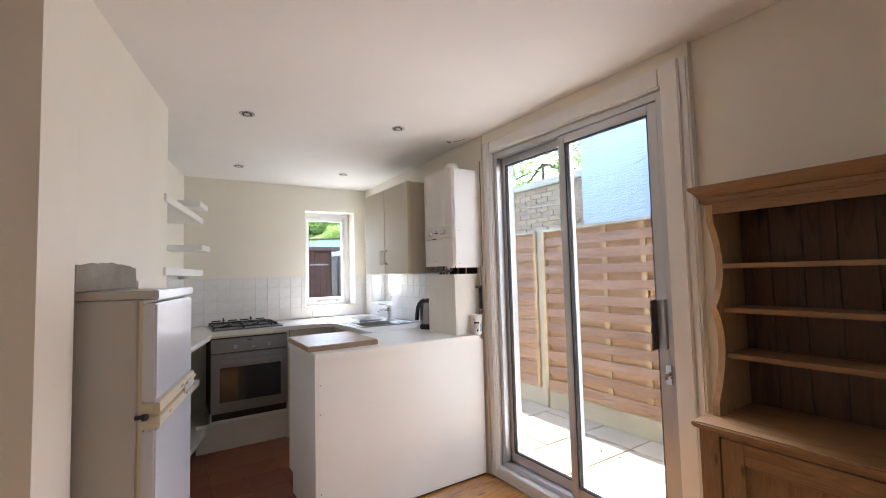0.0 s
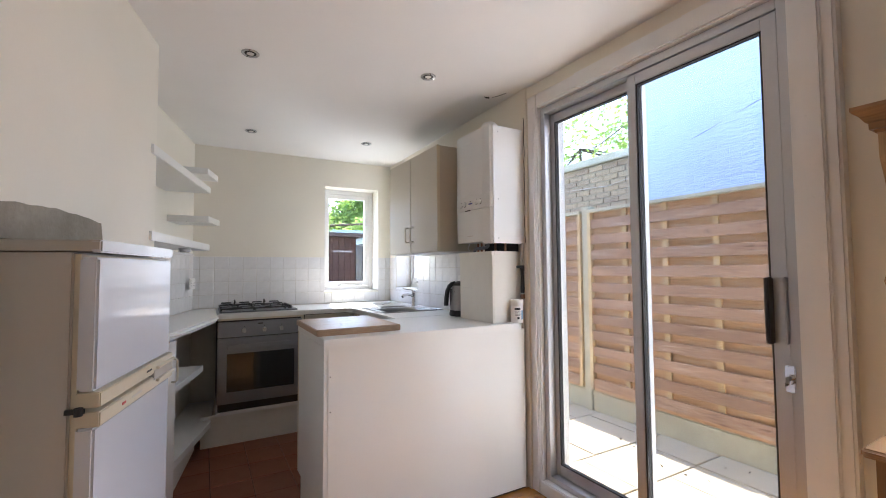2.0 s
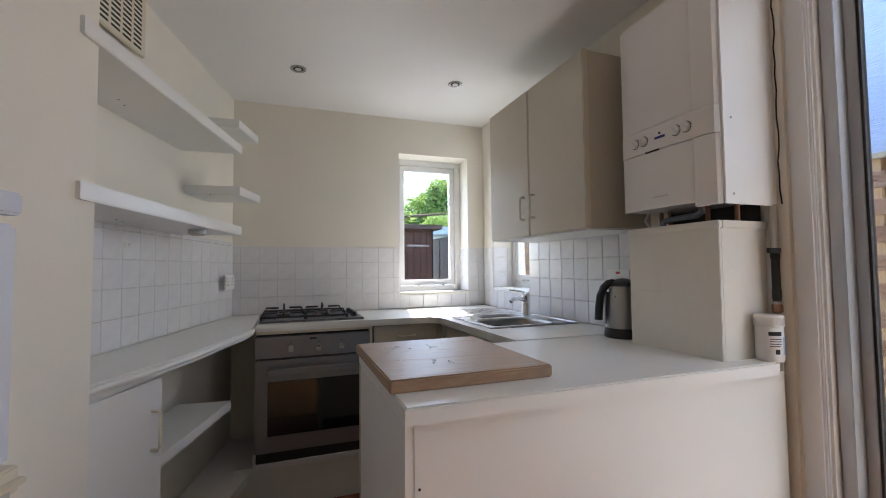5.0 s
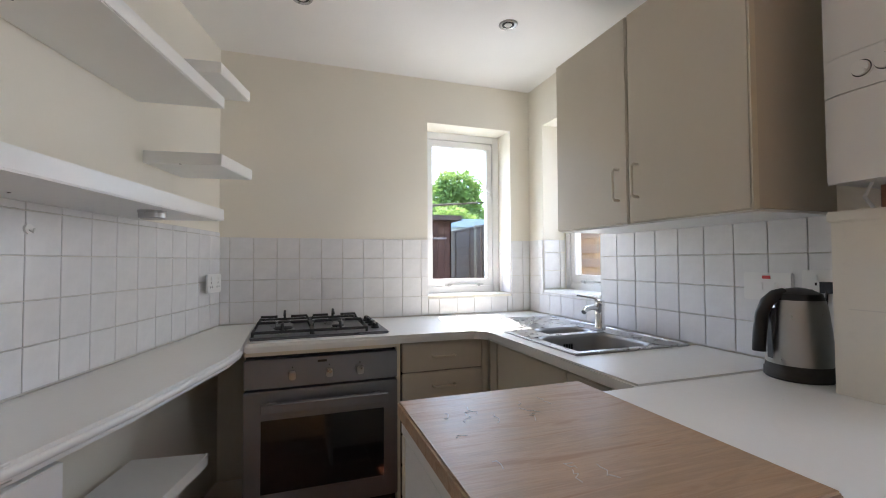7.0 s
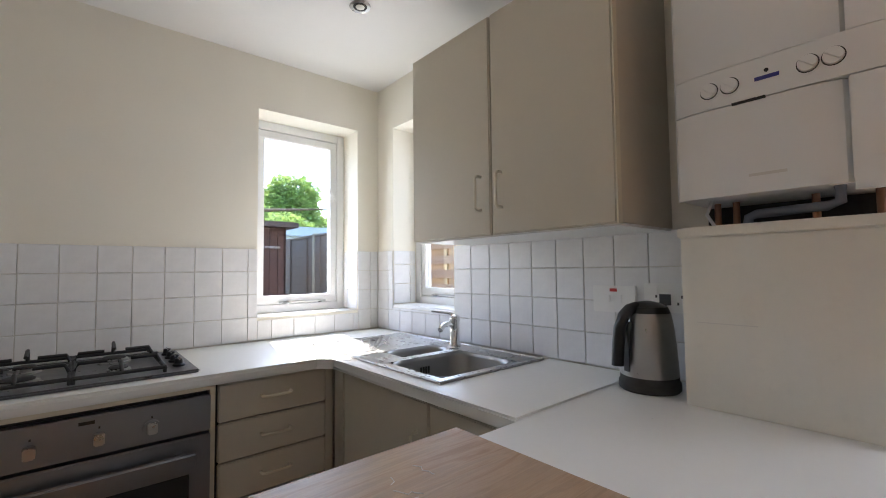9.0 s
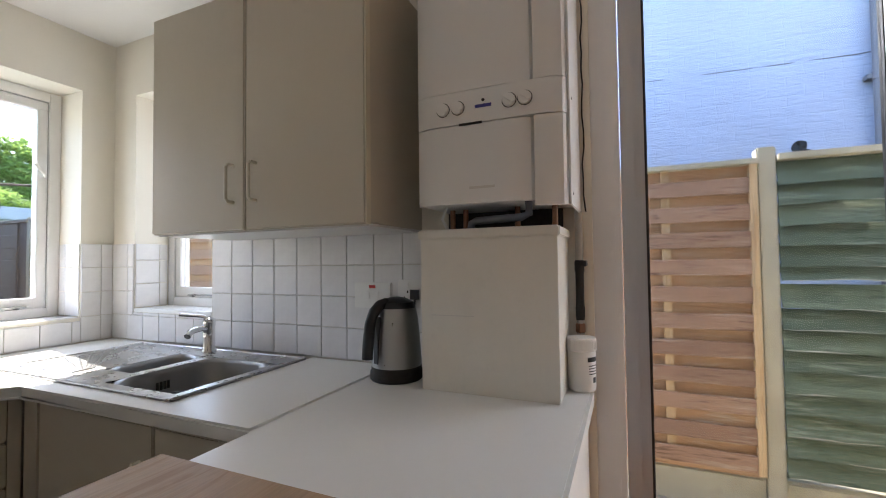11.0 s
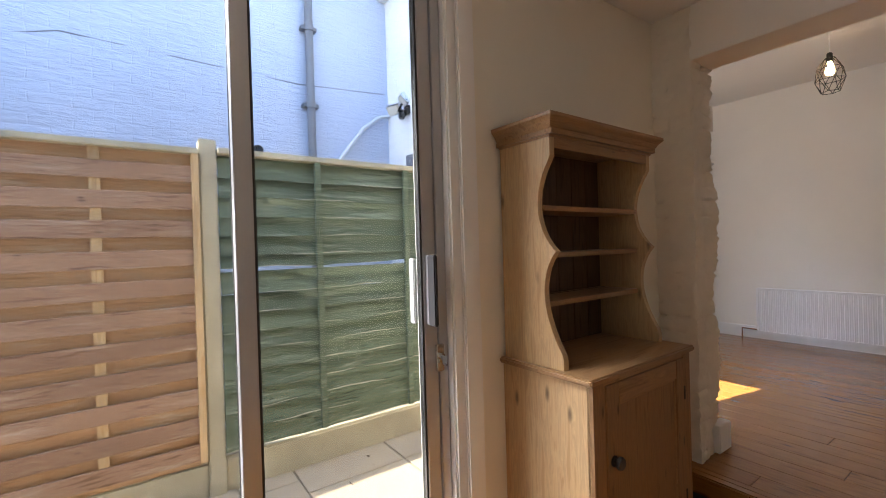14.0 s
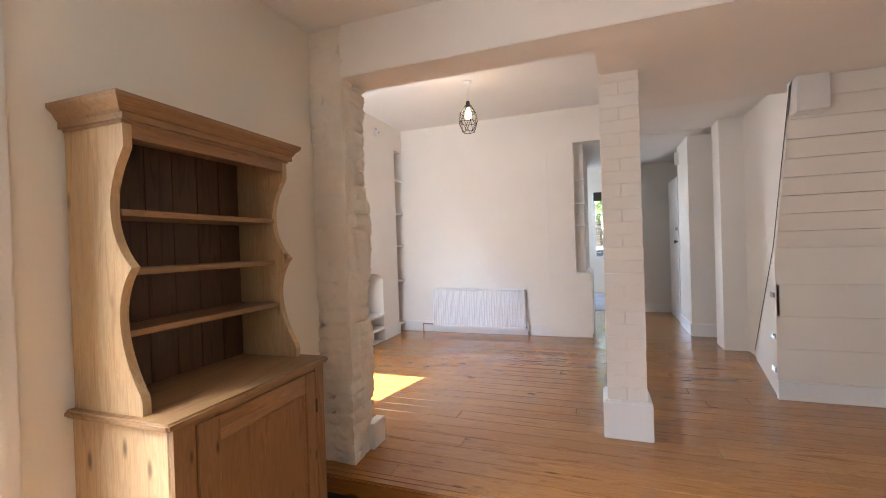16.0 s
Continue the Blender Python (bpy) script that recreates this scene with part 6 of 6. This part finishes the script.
concrete_post(1.626, 1.888)
concrete_post(3.283, 1.87)
concrete_post(5.12, 1.88)
concrete_post(6.96, 1.88)
concrete_post(-0.29, 1.88)
gravel_board(1.668, 3.241, 0.16)
gravel_board(-0.248, 1.584, 0.16)
gravel_board(3.325, 5.078, 0.16)
gravel_board(5.162, 6.918, 0.16)
woven_panel(1.672, 3.238, 0.175, 1.83, 2)
woven_panel(3.33, 5.075, 0.175, 1.83, 4)
woven_panel(5.165, 6.915, 0.175, 1.83, 6)
lap_panel(-0.24, 1.582, 0.192, 1.842, 3)
for k2, y in enumerate((7.01, 8.85, 10.69)):
    concrete_post(y + 1.82, 1.90)
    o2 = thing("fence_panel", (FX, y, 0.0), "grey weathered overlap panel down the garden", "fence", "fence panels")
    for i2 in range(12):
        part("lap_board", box(-0.016 + 0.004 * (i2 % 2), 0.012, 0.0, 1.77, 0.155 * i2 - 0.02, 0.155 * i2 + 0.148, 0.003, 1), "grey_fence", o2)
    for yb in (0.2, 0.9, 1.55):
        part("upright", box(-0.035, -0.012, yb, yb + 0.035, 0.0, 1.84, 0.003), "grey_fence", o2)
    part("cap_rail", box(-0.035, 0.02, 0.0, 1.77, 1.84, 1.87), "grey_fence", o2)

# neighbour's house: tall painted wall with a return, downpipe, lamp
nb_house = thing("neighbour_house", (4.66, -0.16, -0.3), "neighbouring house with pale blue painted brick walls", "house")
bm = bmesh.new()
ny, nz = 90, 150
H = 6.8
grid = [[bm.verts.new((0.006 * noise.noise(Vector((y * 0.045 * 3.2, z * 0.045 * 9, 1.3))) + 0.005 * noise.noise(Vector((y * 0.4, z * 0.62, 4.0))), 3.87 * y / ny, H * z / nz)) for z in range(nz + 1)] for y in range(ny + 1)]
for y in range(ny):
    for z in range(nz):
        bm.faces.new((grid[y][z], grid[y + 1][z], grid[y + 1][z + 1], grid[y][z + 1]))
smooth(part("side_wall", bm, "blue_wall", nb_house, "rough pale blue painted brick side wall"), 80)
part("wall_core", box(0.03, 2.5, -0.02, 3.86, 0.0, H), "blue_wall", nb_house)
part("rear_wall", box(-1.02, 0.02, -0.28, 0.0, 0.0, H), "white_masonry", nb_house, "white painted rear wall in the sun")
part("bare_brick_patch", box(-0.012, 0.02, 3.3, 3.87, 4.02, 4.35), "brick", nb_house, "bare brick where paint has gone")
dp = smooth(part("downpipe", cyl((-0.06, 0.81, 1.2), (-0.06, 0.81, H), 0.036), "grey_pipe", nb_house, "grey cast downpipe"))
for z in (2.85, 3.54, 5.2):
    smooth(part("pipe_collar", cyl((-0.06, 0.81, z), (-0.06, 0.81, z + 0.05), 0.044), "grey_pipe", dp))
    part("pipe_bracket", box(-0.07, 0.0, 0.74, 0.88, z + 0.01, z + 0.04), "grey_pipe", dp)
smooth(part("waste_pipe", tube([(-0.05, 0.75, 2.0), (-0.05, 0.536, 2.436), (-0.05, 0.30, 2.74), (-0.05, 0.12, 2.875), (-0.05, 0.01, 2.90)], 0.019, 10), "roof_felt", nb_house, "white slanting waste pipe"))
smooth(part("soil_pipe", tube([(-0.10, 1.27, 1.7), (-0.10, 1.27, 2.38), (-0.04, 1.27, 2.43)], 0.05, 12), "iron", nb_house))
smooth(part("crack", tube([(0.004, 3.145, 2.92), (0.004, 2.51, 3.12), (0.004, 1.6, 3.09), (0.004, 0.9, 3.07), (0.004, 0.03, 3.13)], 0.006, 5), "grey_pipe", nb_house))
win = part("rear_window", box(-0.95, -0.32, 0.0, 0.02, 1.9, 2.50, 0.004), "white_gloss", nb_house, "small white framed window")
part("window_pane", box(-0.90, -0.37, 0.02, 0.024, 1.95, 2.44), "grey_pipe", win)
part("string_course", box(-1.0, 0.0, 0.0, 0.10, 4.05, 4.20, 0.01), "white_masonry", nb_house)
fl = thing("flood_light", (4.25, -0.155, 2.56), "twin-headed outdoor flood light on the white wall", "lamp")
part("back_plate", box(-0.04, 0.04, 0.0, 0.03, -0.04, 0.04, 0.006), "iron", fl)
for s2 in (-1, 1):
    hd2 = part("lamp_head", box(-0.075, 0.075, -0.02, 0.02, -0.05, 0.05, 0.006), "steel", fl)
    hd2.matrix_basis = Matrix.Translation((0.09 * s2, 0.10, 0.06 if s2 < 0 else 0.02)) @ pose(0, 0, 0, -40, 0, 20 * s2)
    part("lamp_glass", box(-0.065, 0.065, 0.0205, 0.0225, -0.04, 0.04), "grout", hd2)
part("bracket", tube([(0, 0.02, 0), (0.03, 0.09, -0.01), (-0.05, 0.10, 0.03)], 0.012), "iron", fl)
part("sensor", box(-0.025, 0.025, 0.05, 0.10, -0.09, -0.03, 0.008), "black", fl)

# garden wall of stock brick with a stone coping, behind the fence
gw = thing("garden_wall", (4.86, 3.71, -0.3), "old yellow stock brick garden wall with a stone coping", "wall")
part("core", box(0.012, 0.22, 0.0, 3.2, 0.0, 2.98), "mortar", gw)
stretch_mesh = None
rg = random.Random(11)
for row in range(18):
    z = 1.62 + 0.075 * row
    off = 0.11 if row % 2 else 0.0
    for k2 in range(13):
        y = off + 0.235 * k2
        if stretch_mesh is None:
            first = part("brick", box(0.0, 0.10, 0.0, 0.225, 0.0, 0.065, 0.003, 1), "brick", gw)
            stretch_mesh = first.data
            bk = first
        else:
            bk = new("brick", stretch_mesh)
            bk.parent = gw
        bk.matrix_basis = Matrix.Translation((rg.uniform(-0.004, 0.004), y, z))
part("coping", box(-0.05, 0.28, 0.0, 3.2, 2.98, 3.08, 0.01), "concrete", gw, "weathered stone coping")
part("wire", tube([(-0.03, 0.0, 2.72), (-0.035, 0.5, 2.66), (-0.03, 1.2, 2.70)], 0.004, 4), "grout", gw)

# shed at the end of the yard
sd = thing("garden_shed", (1.19, 8.2, -0.31), "dark brown timber shed with a creeper on its roof", "shed")
for k2 in range(14):
    part("cladding_board", box(0.11 * k2, 0.11 * k2 + 0.107, 0.0, 0.02, 0.0, 2.20, 0.003, 1), "shed_wood", sd)
part("side_wall", box(1.52, 1.54, 0.0, 1.8, 0.0, 2.20), "shed_wood", sd)
part("door_edge", box(1.02, 1.045, -0.03, 0.0, 0.1, 2.05), "shed_wood", sd)
part("roof", prism([(-0.1, -0.14), (1.66, -0.14), (1.66, 1.9), (-0.1, 1.9)], 2.20, 2.27), "dark_tile", sd)
for z in (1.20, 1.92):
    part("strap_hinge", box(1.10, 1.46, -0.012, -0.002, z, z + 0.03), "steel", sd, "pale strap hinge")
# pale garage roof beyond
gg = thing("garage", (1.5, 16.0, -0.31), "low garage with a pale flat roof", "garage")
part("wall", box(0.0, 9.0, 0.0, 4.0, 0.0, 2.75), "white_masonry", gg)
part("roof", box(-0.2, 9.2, -0.25, 4.2, 2.75, 3.05, 0.02), "roof_felt", gg, "pale blue-grey roof edge")
part("door", box(2.2, 4.4, -0.03, 0.0, 0.0, 2.1), "white_gloss", gg)
for k2 in range(3):
    part("fascia_post", box(0.9 + 2.2 * k2, 1.0 + 2.2 * k2, -0.05, 0.0, 0.0, 2.75), "white_gloss", gg)


def leaf_cloud(bm2, centre, radii, count, size, rn):
    """Small folded leaves through an uneven crown."""
    c2 = Vector(centre)
    for _ in range(count):
        d2 = Vector((rn.gauss(0, 1), rn.gauss(0, 1), rn.gauss(0, 1))).normalized()
        k2 = rn.uniform(0.45, 1.0) ** 0.6 * (0.82 + 0.35 * noise.noise(d2 * 2.2 + c2))
        p2 = c2 + Vector((d2.x * radii[0], d2.y * radii[1], d2.z * radii[2])) * k2
        a = Vector((rn.gauss(0, 1), rn.gauss(0, 1), rn.gauss(0, 0.6))).normalized()
        b2 = a.cross(Vector((rn.gauss(0, 1), rn.gauss(0, 1), rn.gauss(0, 1)))).normalized()
        s3 = size * rn.uniform(0.6, 1.3)
        n2 = a.cross(b2) * s3 * 0.15
        v4 = [bm2.verts.new(p2 + a * s3), bm2.verts.new(p2 + b2 * s3 * 0.45 + n2), bm2.verts.new(p2 - a * s3), bm2.verts.new(p2 - b2 * s3 * 0.45 + n2)]
        bm2.faces.new(v4)


def tree(name, at, trunk_h, clumps, leaves, size, seed, label):
    o2 = thing(name, at, label, "tree")
    rn = random.Random(seed)
    bm2 = bmesh.new()
    add_cyl(bm2, (0, 0, 0), (0.05, 0, trunk_h), 0.20, 0.11, 10)
    for c2, _ in clumps:
        add_cyl(bm2, (0.04, 0, trunk_h * 0.8), c2, 0.09, 0.02, 7)
        for _k in range(5):
            e = Vector(c2) + Vector((rn.gauss(0, 0.7), rn.gauss(0, 0.7), rn.gauss(0, 0.6)))
            add_cyl(bm2, c2, e, 0.03, 0.008, 5)
    part("trunk", bm2, "bark", o2, "grey-brown trunk and limbs")
    bm2 = bmesh.new()
    for c2, r2 in clumps:
        leaf_cloud(bm2, c2, r2, int(leaves * r2[0] * r2[2]), size, rn)
    part("crown", bm2, "leaf", o2, "dense light green leaves")
    return o2


tree("tree", (11.5, 33.0, -0.31), 3.6, [((0, 0, 5.5), (3.6, 3.0, 2.6)), ((-2.5, 0, 4.4), (2.4, 2.0, 2.0)), ((2.8, 0.5, 4.4), (2.6, 2.2, 2.2)), ((0.6, -0.5, 7.2), (2.4, 2.0, 1.6))], 900, 0.16, 1, "broad leafy tree beyond the garages")
tree("tree", (9.4, 26.0, -0.31), 2.4, [((0, 0, 3.6), (2.3, 1.8, 1.5)), ((1.6, 0, 3.0), (1.6, 1.4, 1.2)), ((-1.8, 0.2, 2.9), (1.8, 1.4, 1.2))], 1100, 0.12, 2, "lower light green tree in front of another")
tree("tree", (7.4, 7.0, -0.31), 3.0, [((0, 0, 4.2), (1.5, 1.5, 1.2)), ((0.4, -1.6, 4.4), (1.3, 1.3, 1.0)), ((-0.2, 1.4, 3.9), (1.4, 1.4, 1.1)), ((0.6, -2.3, 5.2), (1.0, 1.0, 0.9))], 900, 0.06, 3, "leafy tree behind the brick garden wall")
tree("creeper", (1.75, 9.0, 1.9), 0.2, [((0.35, -0.6, 0.2), (0.55, 0.5, 0.20)), ((-0.4, -0.4, 0.22), (0.5, 0.5, 0.18))], 2600, 0.035, 4, "tangled creeper over the shed roof")
tree("street_tree", (0.6, -13.0, -0.31), 2.2, [((0, 0, 3.4), (2.6, 1.8, 1.6)), ((-1.4, 0.4, 2.6), (1.8, 1.4, 1.2))], 500, 0.12, 5, "street tree beyond the front window")
rc = thing("parked_car", (0.4, -11.6, -0.31), "pale parked car seen through the front blind", "car")
bm = bmesh.new()
prof2 = [(-2.0, 0.25), (2.0, 0.25), (2.05, 0.7), (1.4, 0.85), (0.8, 1.38), (-0.9, 1.42), (-1.6, 0.92), (-2.05, 0.8)]
va2 = [bm.verts.new((x, -0.8, z)) for x, z in prof2]
vb2 = [bm.verts.new((x, 0.8, z)) for x, z in prof2]
bm.faces.new(va2)
bm.faces.new(vb2)
for i in range(8):
    bm.faces.new((va2[i], va2[(i + 1) % 8], vb2[(i + 1) % 8], vb2[i]))
body2 = part("body", bm, "fridge", rc)
for x in (-1.25, 1.25):
    wh = smooth(part("wheel", cyl((x, 0.66, 0.31), (x, 0.84, 0.31), 0.31, n=24), "near_black", rc))
    smooth(part("rim", cyl((x, 0.84, 0.31), (x, 0.85, 0.31), 0.19, n=20), "steel", wh))
part("side_window", box(-0.8, 0.7, 0.80, 0.812, 0.92, 1.32), "oven_glass", rc)
structure("road", box(-30, 30, -20, -9.6, -0.33, -0.305), "slab_joint", "street in front of the house", "road")

# ---- tiles, boards and slabs ----
def tiles_on(parent, m, cells, w2, h2, depth, material, name="tile", gap=0.0025):
    """Separate tiles on a wall or floor: local x across, y out of the face, z up."""
    meshes = {}
    for x, z, cw, ch in cells:
        key = (round(cw, 3), round(ch, 3))
        if key not in meshes:
            bm2 = box(gap / 2, cw - gap / 2, -depth, 0.0, gap / 2, ch - gap / 2, 0.0013, 1)
            meshes[key] = mesh_from(bm2, name, material)
        ob = new(name, meshes[key])
        ob.parent = parent
        ob.matrix_basis = m @ Matrix.Translation((x, 0, z))


def tile_cells(u0, u1, z0, z1, start, pitch, holes=(), zpitch=0.1095):
    cells = []
    z = z0
    while z < z1 - 0.004:
        ch = min(zpitch, z1 - z)
        x = start
        while x < u1 - 0.004:
            a, b2 = max(x, u0), min(x + pitch, u1)
            if b2 - a > 0.012:
                pieces = [(a, b2, z, z + ch)]
                for hx0, hx1, hz0, hz1 in holes:
                    nxt = []
                    for pa, pb, pc, pq in pieces:
                        if pb <= hx0 or pa >= hx1 or pq <= hz0 or pc >= hz1:
                            nxt.append((pa, pb, pc, pq))
                            continue
                        if pa < hx0:
                            nxt.append((pa, hx0, pc, pq))
                        if pb > hx1:
                            nxt.append((hx1, pb, pc, pq))
                        if pc < hz0:
                            nxt.append((max(pa, hx0), min(pb, hx1), pc, hz0))
                        if pq > hz1:
                            nxt.append((max(pa, hx0), min(pb, hx1), hz1, pq))
                    pieces = nxt
                cells += [(pa, pc, pb - pa, pq - pc) for pa, pb, pc, pq in pieces if pb - pa > 0.01 and pq - pc > 0.01]
            x += pitch
        z += ch
    return cells


ZT = 1.407
for o2 in list(scene.collection.objects):
    if o2.name == "wall_far":
        wf = o2
    elif o2.name == "wall_kitchen_side":
        ws = o2
    elif o2.name == "wall_recess":
        wr = o2
# far wall: seen from the room x grows to the right
part("grout_bed", box(0.15, WIN[0], FAR_Y - 0.004, FAR_Y, TOP, ZT - 0.002), "grout", wf)
part("grout_bed", box(WIN[1], RIGHT_X, FAR_Y - 0.004, FAR_Y, TOP, ZT - 0.002), "grout", wf)
part("grout_bed", box(WIN[0], WIN[1], FAR_Y - 0.004, FAR_Y, TOP, WIN[2] - 0.014), "grout", wf)
tiles_on(wf, Matrix.Translation((0, FAR_Y - 0.004, 0)), tile_cells(0.16, RIGHT_X - 0.008, TOP + 0.004, ZT, 0.205 - 0.111, 0.1112, [(WIN[0], WIN[1], WIN[2] - 0.012, 3.0)]), 0, 0, 0.005, "tile")
# right wall: local x runs along +y mirrored, so use the pose that faces -x
MS = Matrix.Translation((RIGHT_X - 0.004, FAR_Y - 0.009, 0)) @ pose(0, 0, 0, 0, 0, -90)
u_of = lambda y: FAR_Y - 0.009 - y
part("grout_bed", box(RIGHT_X - 0.004, RIGHT_X, 2.83, SIDE[0], TOP, ZT - 0.002), "grout", ws)
part("grout_bed", box(RIGHT_X - 0.004, RIGHT_X, SIDE[1], FAR_Y - 0.004, TOP, ZT - 0.002), "grout", ws)
part("grout_bed", box(RIGHT_X - 0.004, RIGHT_X, SIDE[0], SIDE[1], TOP, SIDE[2] - 0.014), "grout", ws)
tiles_on(ws, MS, tile_cells(0.0, u_of(2.83), TOP + 0.004, ZT, 0.0, 0.1112, [(u_of(SIDE[1]), u_of(SIDE[0]), SIDE[2] - 0.012, 3.0)]), 0, 0, 0.005, "tile")
# window reveals
MR1 = Matrix.Translation((WIN[1] - 0.001, FAR_Y + 0.0, 0)) @ pose(0, 0, 0, 0, 0, -90) @ Matrix.Translation((-0.16, 0, 0))
tiles_on(wf, MR1, tile_cells(0.0, 0.158, WIN[2] + 0.006, ZT, -0.06, 0.1112), 0, 0, 0.004, "tile")
MR2 = Matrix.Translation((RIGHT_X, SIDE[1] - 0.001, 0)) @ pose(0, 0, 0, 0, 0, 0)
tiles_on(ws, MR2, tile_cells(0.0, 0.15, SIDE[2] + 0.006, ZT, 0.0, 0.1112), 0, 0, 0.004, "tile")
# recess wall
ang2 = math.degrees(math.atan2(4.56 - 2.62, 0.156 + 0.30))
MRC = Matrix.Translation((-0.30, 2.62, 0)) @ pose(0, 0, 0, 0, 0, ang2)
full = math.hypot(4.56 - 2.62, 0.456)
gb = part("grout_bed", box(0.25, full - 0.01, -0.004, 0.0, TOP, 1.43), "grout", wr)
gb.matrix_basis = MRC
tiles_on(wr, MRC @ Matrix.Translation((0, -0.004, 0)), tile_cells(0.25, full - 0.012, TOP + 0.004, ZT + 0.022, full - 0.012 - 0.1112 * 16, 0.1112), 0, 0, 0.005, "tile")

# terracotta floor
kf = [o2 for o2 in scene.collection.objects if o2.name == "floor_kitchen_screed"][0]
tp = 0.228
tm = {}
rt = random.Random(21)
for i in range(11):
    for j in range(10):
        x, y = -0.62 + tp * i, 2.45 + tp * j
        if x > 1.4 or y > 4.5:
            continue
        if "t" not in tm:
            tm["t"] = mesh_from(box(0.0025, tp - 0.0025, 0.0025, tp - 0.0025, -0.02, 0.0, 0.003, 1), "floor_tile", "terracotta")
        ob = new("floor_tile", tm["t"])
        ob.parent = kf
        ob.matrix_basis = Matrix.Translation((x, y, rt.uniform(-0.0012, 0.0006))) @ pose(0, 0, 0, rt.uniform(-0.15, 0.15), rt.uniform(-0.15, 0.15), 0)


# pine boards
def boards(parent, x0, x1, y0, y1, z, width, seed, thick=0.021):
    rn = random.Random(seed)
    y = y0
    while y < y1 - 0.01:
        w2 = min(width * rn.uniform(0.94, 1.06), y1 - y)
        cuts = [x0]
        x = x0 + rn.uniform(1.0, 3.4)
        while x < x1 - 0.8:
            cuts.append(x)
            x += rn.uniform(2.2, 3.6)
        cuts.append(x1)
        for a, b2 in zip(cuts, cuts[1:]):
            ob = part("floorboard", box(a + 0.0008, b2 - 0.0008, y + 0.0013, y + w2 - 0.0013, -thick, 0.0, 0.0018, 1), "pine_floor", parent)
            ob.matrix_basis = Matrix.Translation((0, 0, z + rn.uniform(-0.0008, 0.0004)))
        y += w2


lf = [o2 for o2 in scene.collection.objects if o2.name == "floor_living_base"][0]
ld = [o2 for o2 in scene.collection.objects if o2.name == "floor_dining_base"][0]
boards(lf, -1.5, 3.48, -5.985, -0.345, LIV, 0.128, 31)
boards(ld, -1.5, 2.0, -0.212, 2.43, 0.0, 0.128, 32)
part("step_nosing", box(-1.5, 2.14, -0.345, -0.295, LIV - 0.024, LIV + 0.001, 0.008), "pine_floor", lf, "rounded pine nosing of the step")
part("step_riser", box(-1.5, 2.14, -0.338, -0.320, 0.0, LIV - 0.024), "pine_floor", lf)

# patio slabs
pb = [o2 for o2 in scene.collection.objects if o2.name == "patio_bed"][0]
rp2 = random.Random(17)
y = -0.42
row = 0
while y < 7.5:
    d2 = (0.60, 0.45, 0.60, 0.30)[row % 4]
    x = 2.22
    widths = ((0.45, 0.60, 0.30), (0.60, 0.30, 0.45), (0.30, 0.60, 0.45))[row % 3]
    for w2 in widths:
        b2 = min(x + w2, 3.60)
        ob = part("paving_slab", box(x + 0.005, b2 - 0.005, y + 0.005, y + d2 - 0.005, -0.03, 0.0, 0.004, 1), "slab", pb)
        ob.matrix_basis = Matrix.Translation((0, 0, GZ + rp2.uniform(-0.003, 0.002)))
        x = b2
    y += d2
    row += 1
lv = bmesh.new()
leaf_cloud(lv, (3.1, 1.6, GZ + 0.012), (0.42, 1.4, 0.006), 26, 0.014, random.Random(9))
fallen = part("fallen_leaves", lv, "bark")
tagged(fallen, "a few dry brown leaves on the paving", "leaves", kind="stuff")
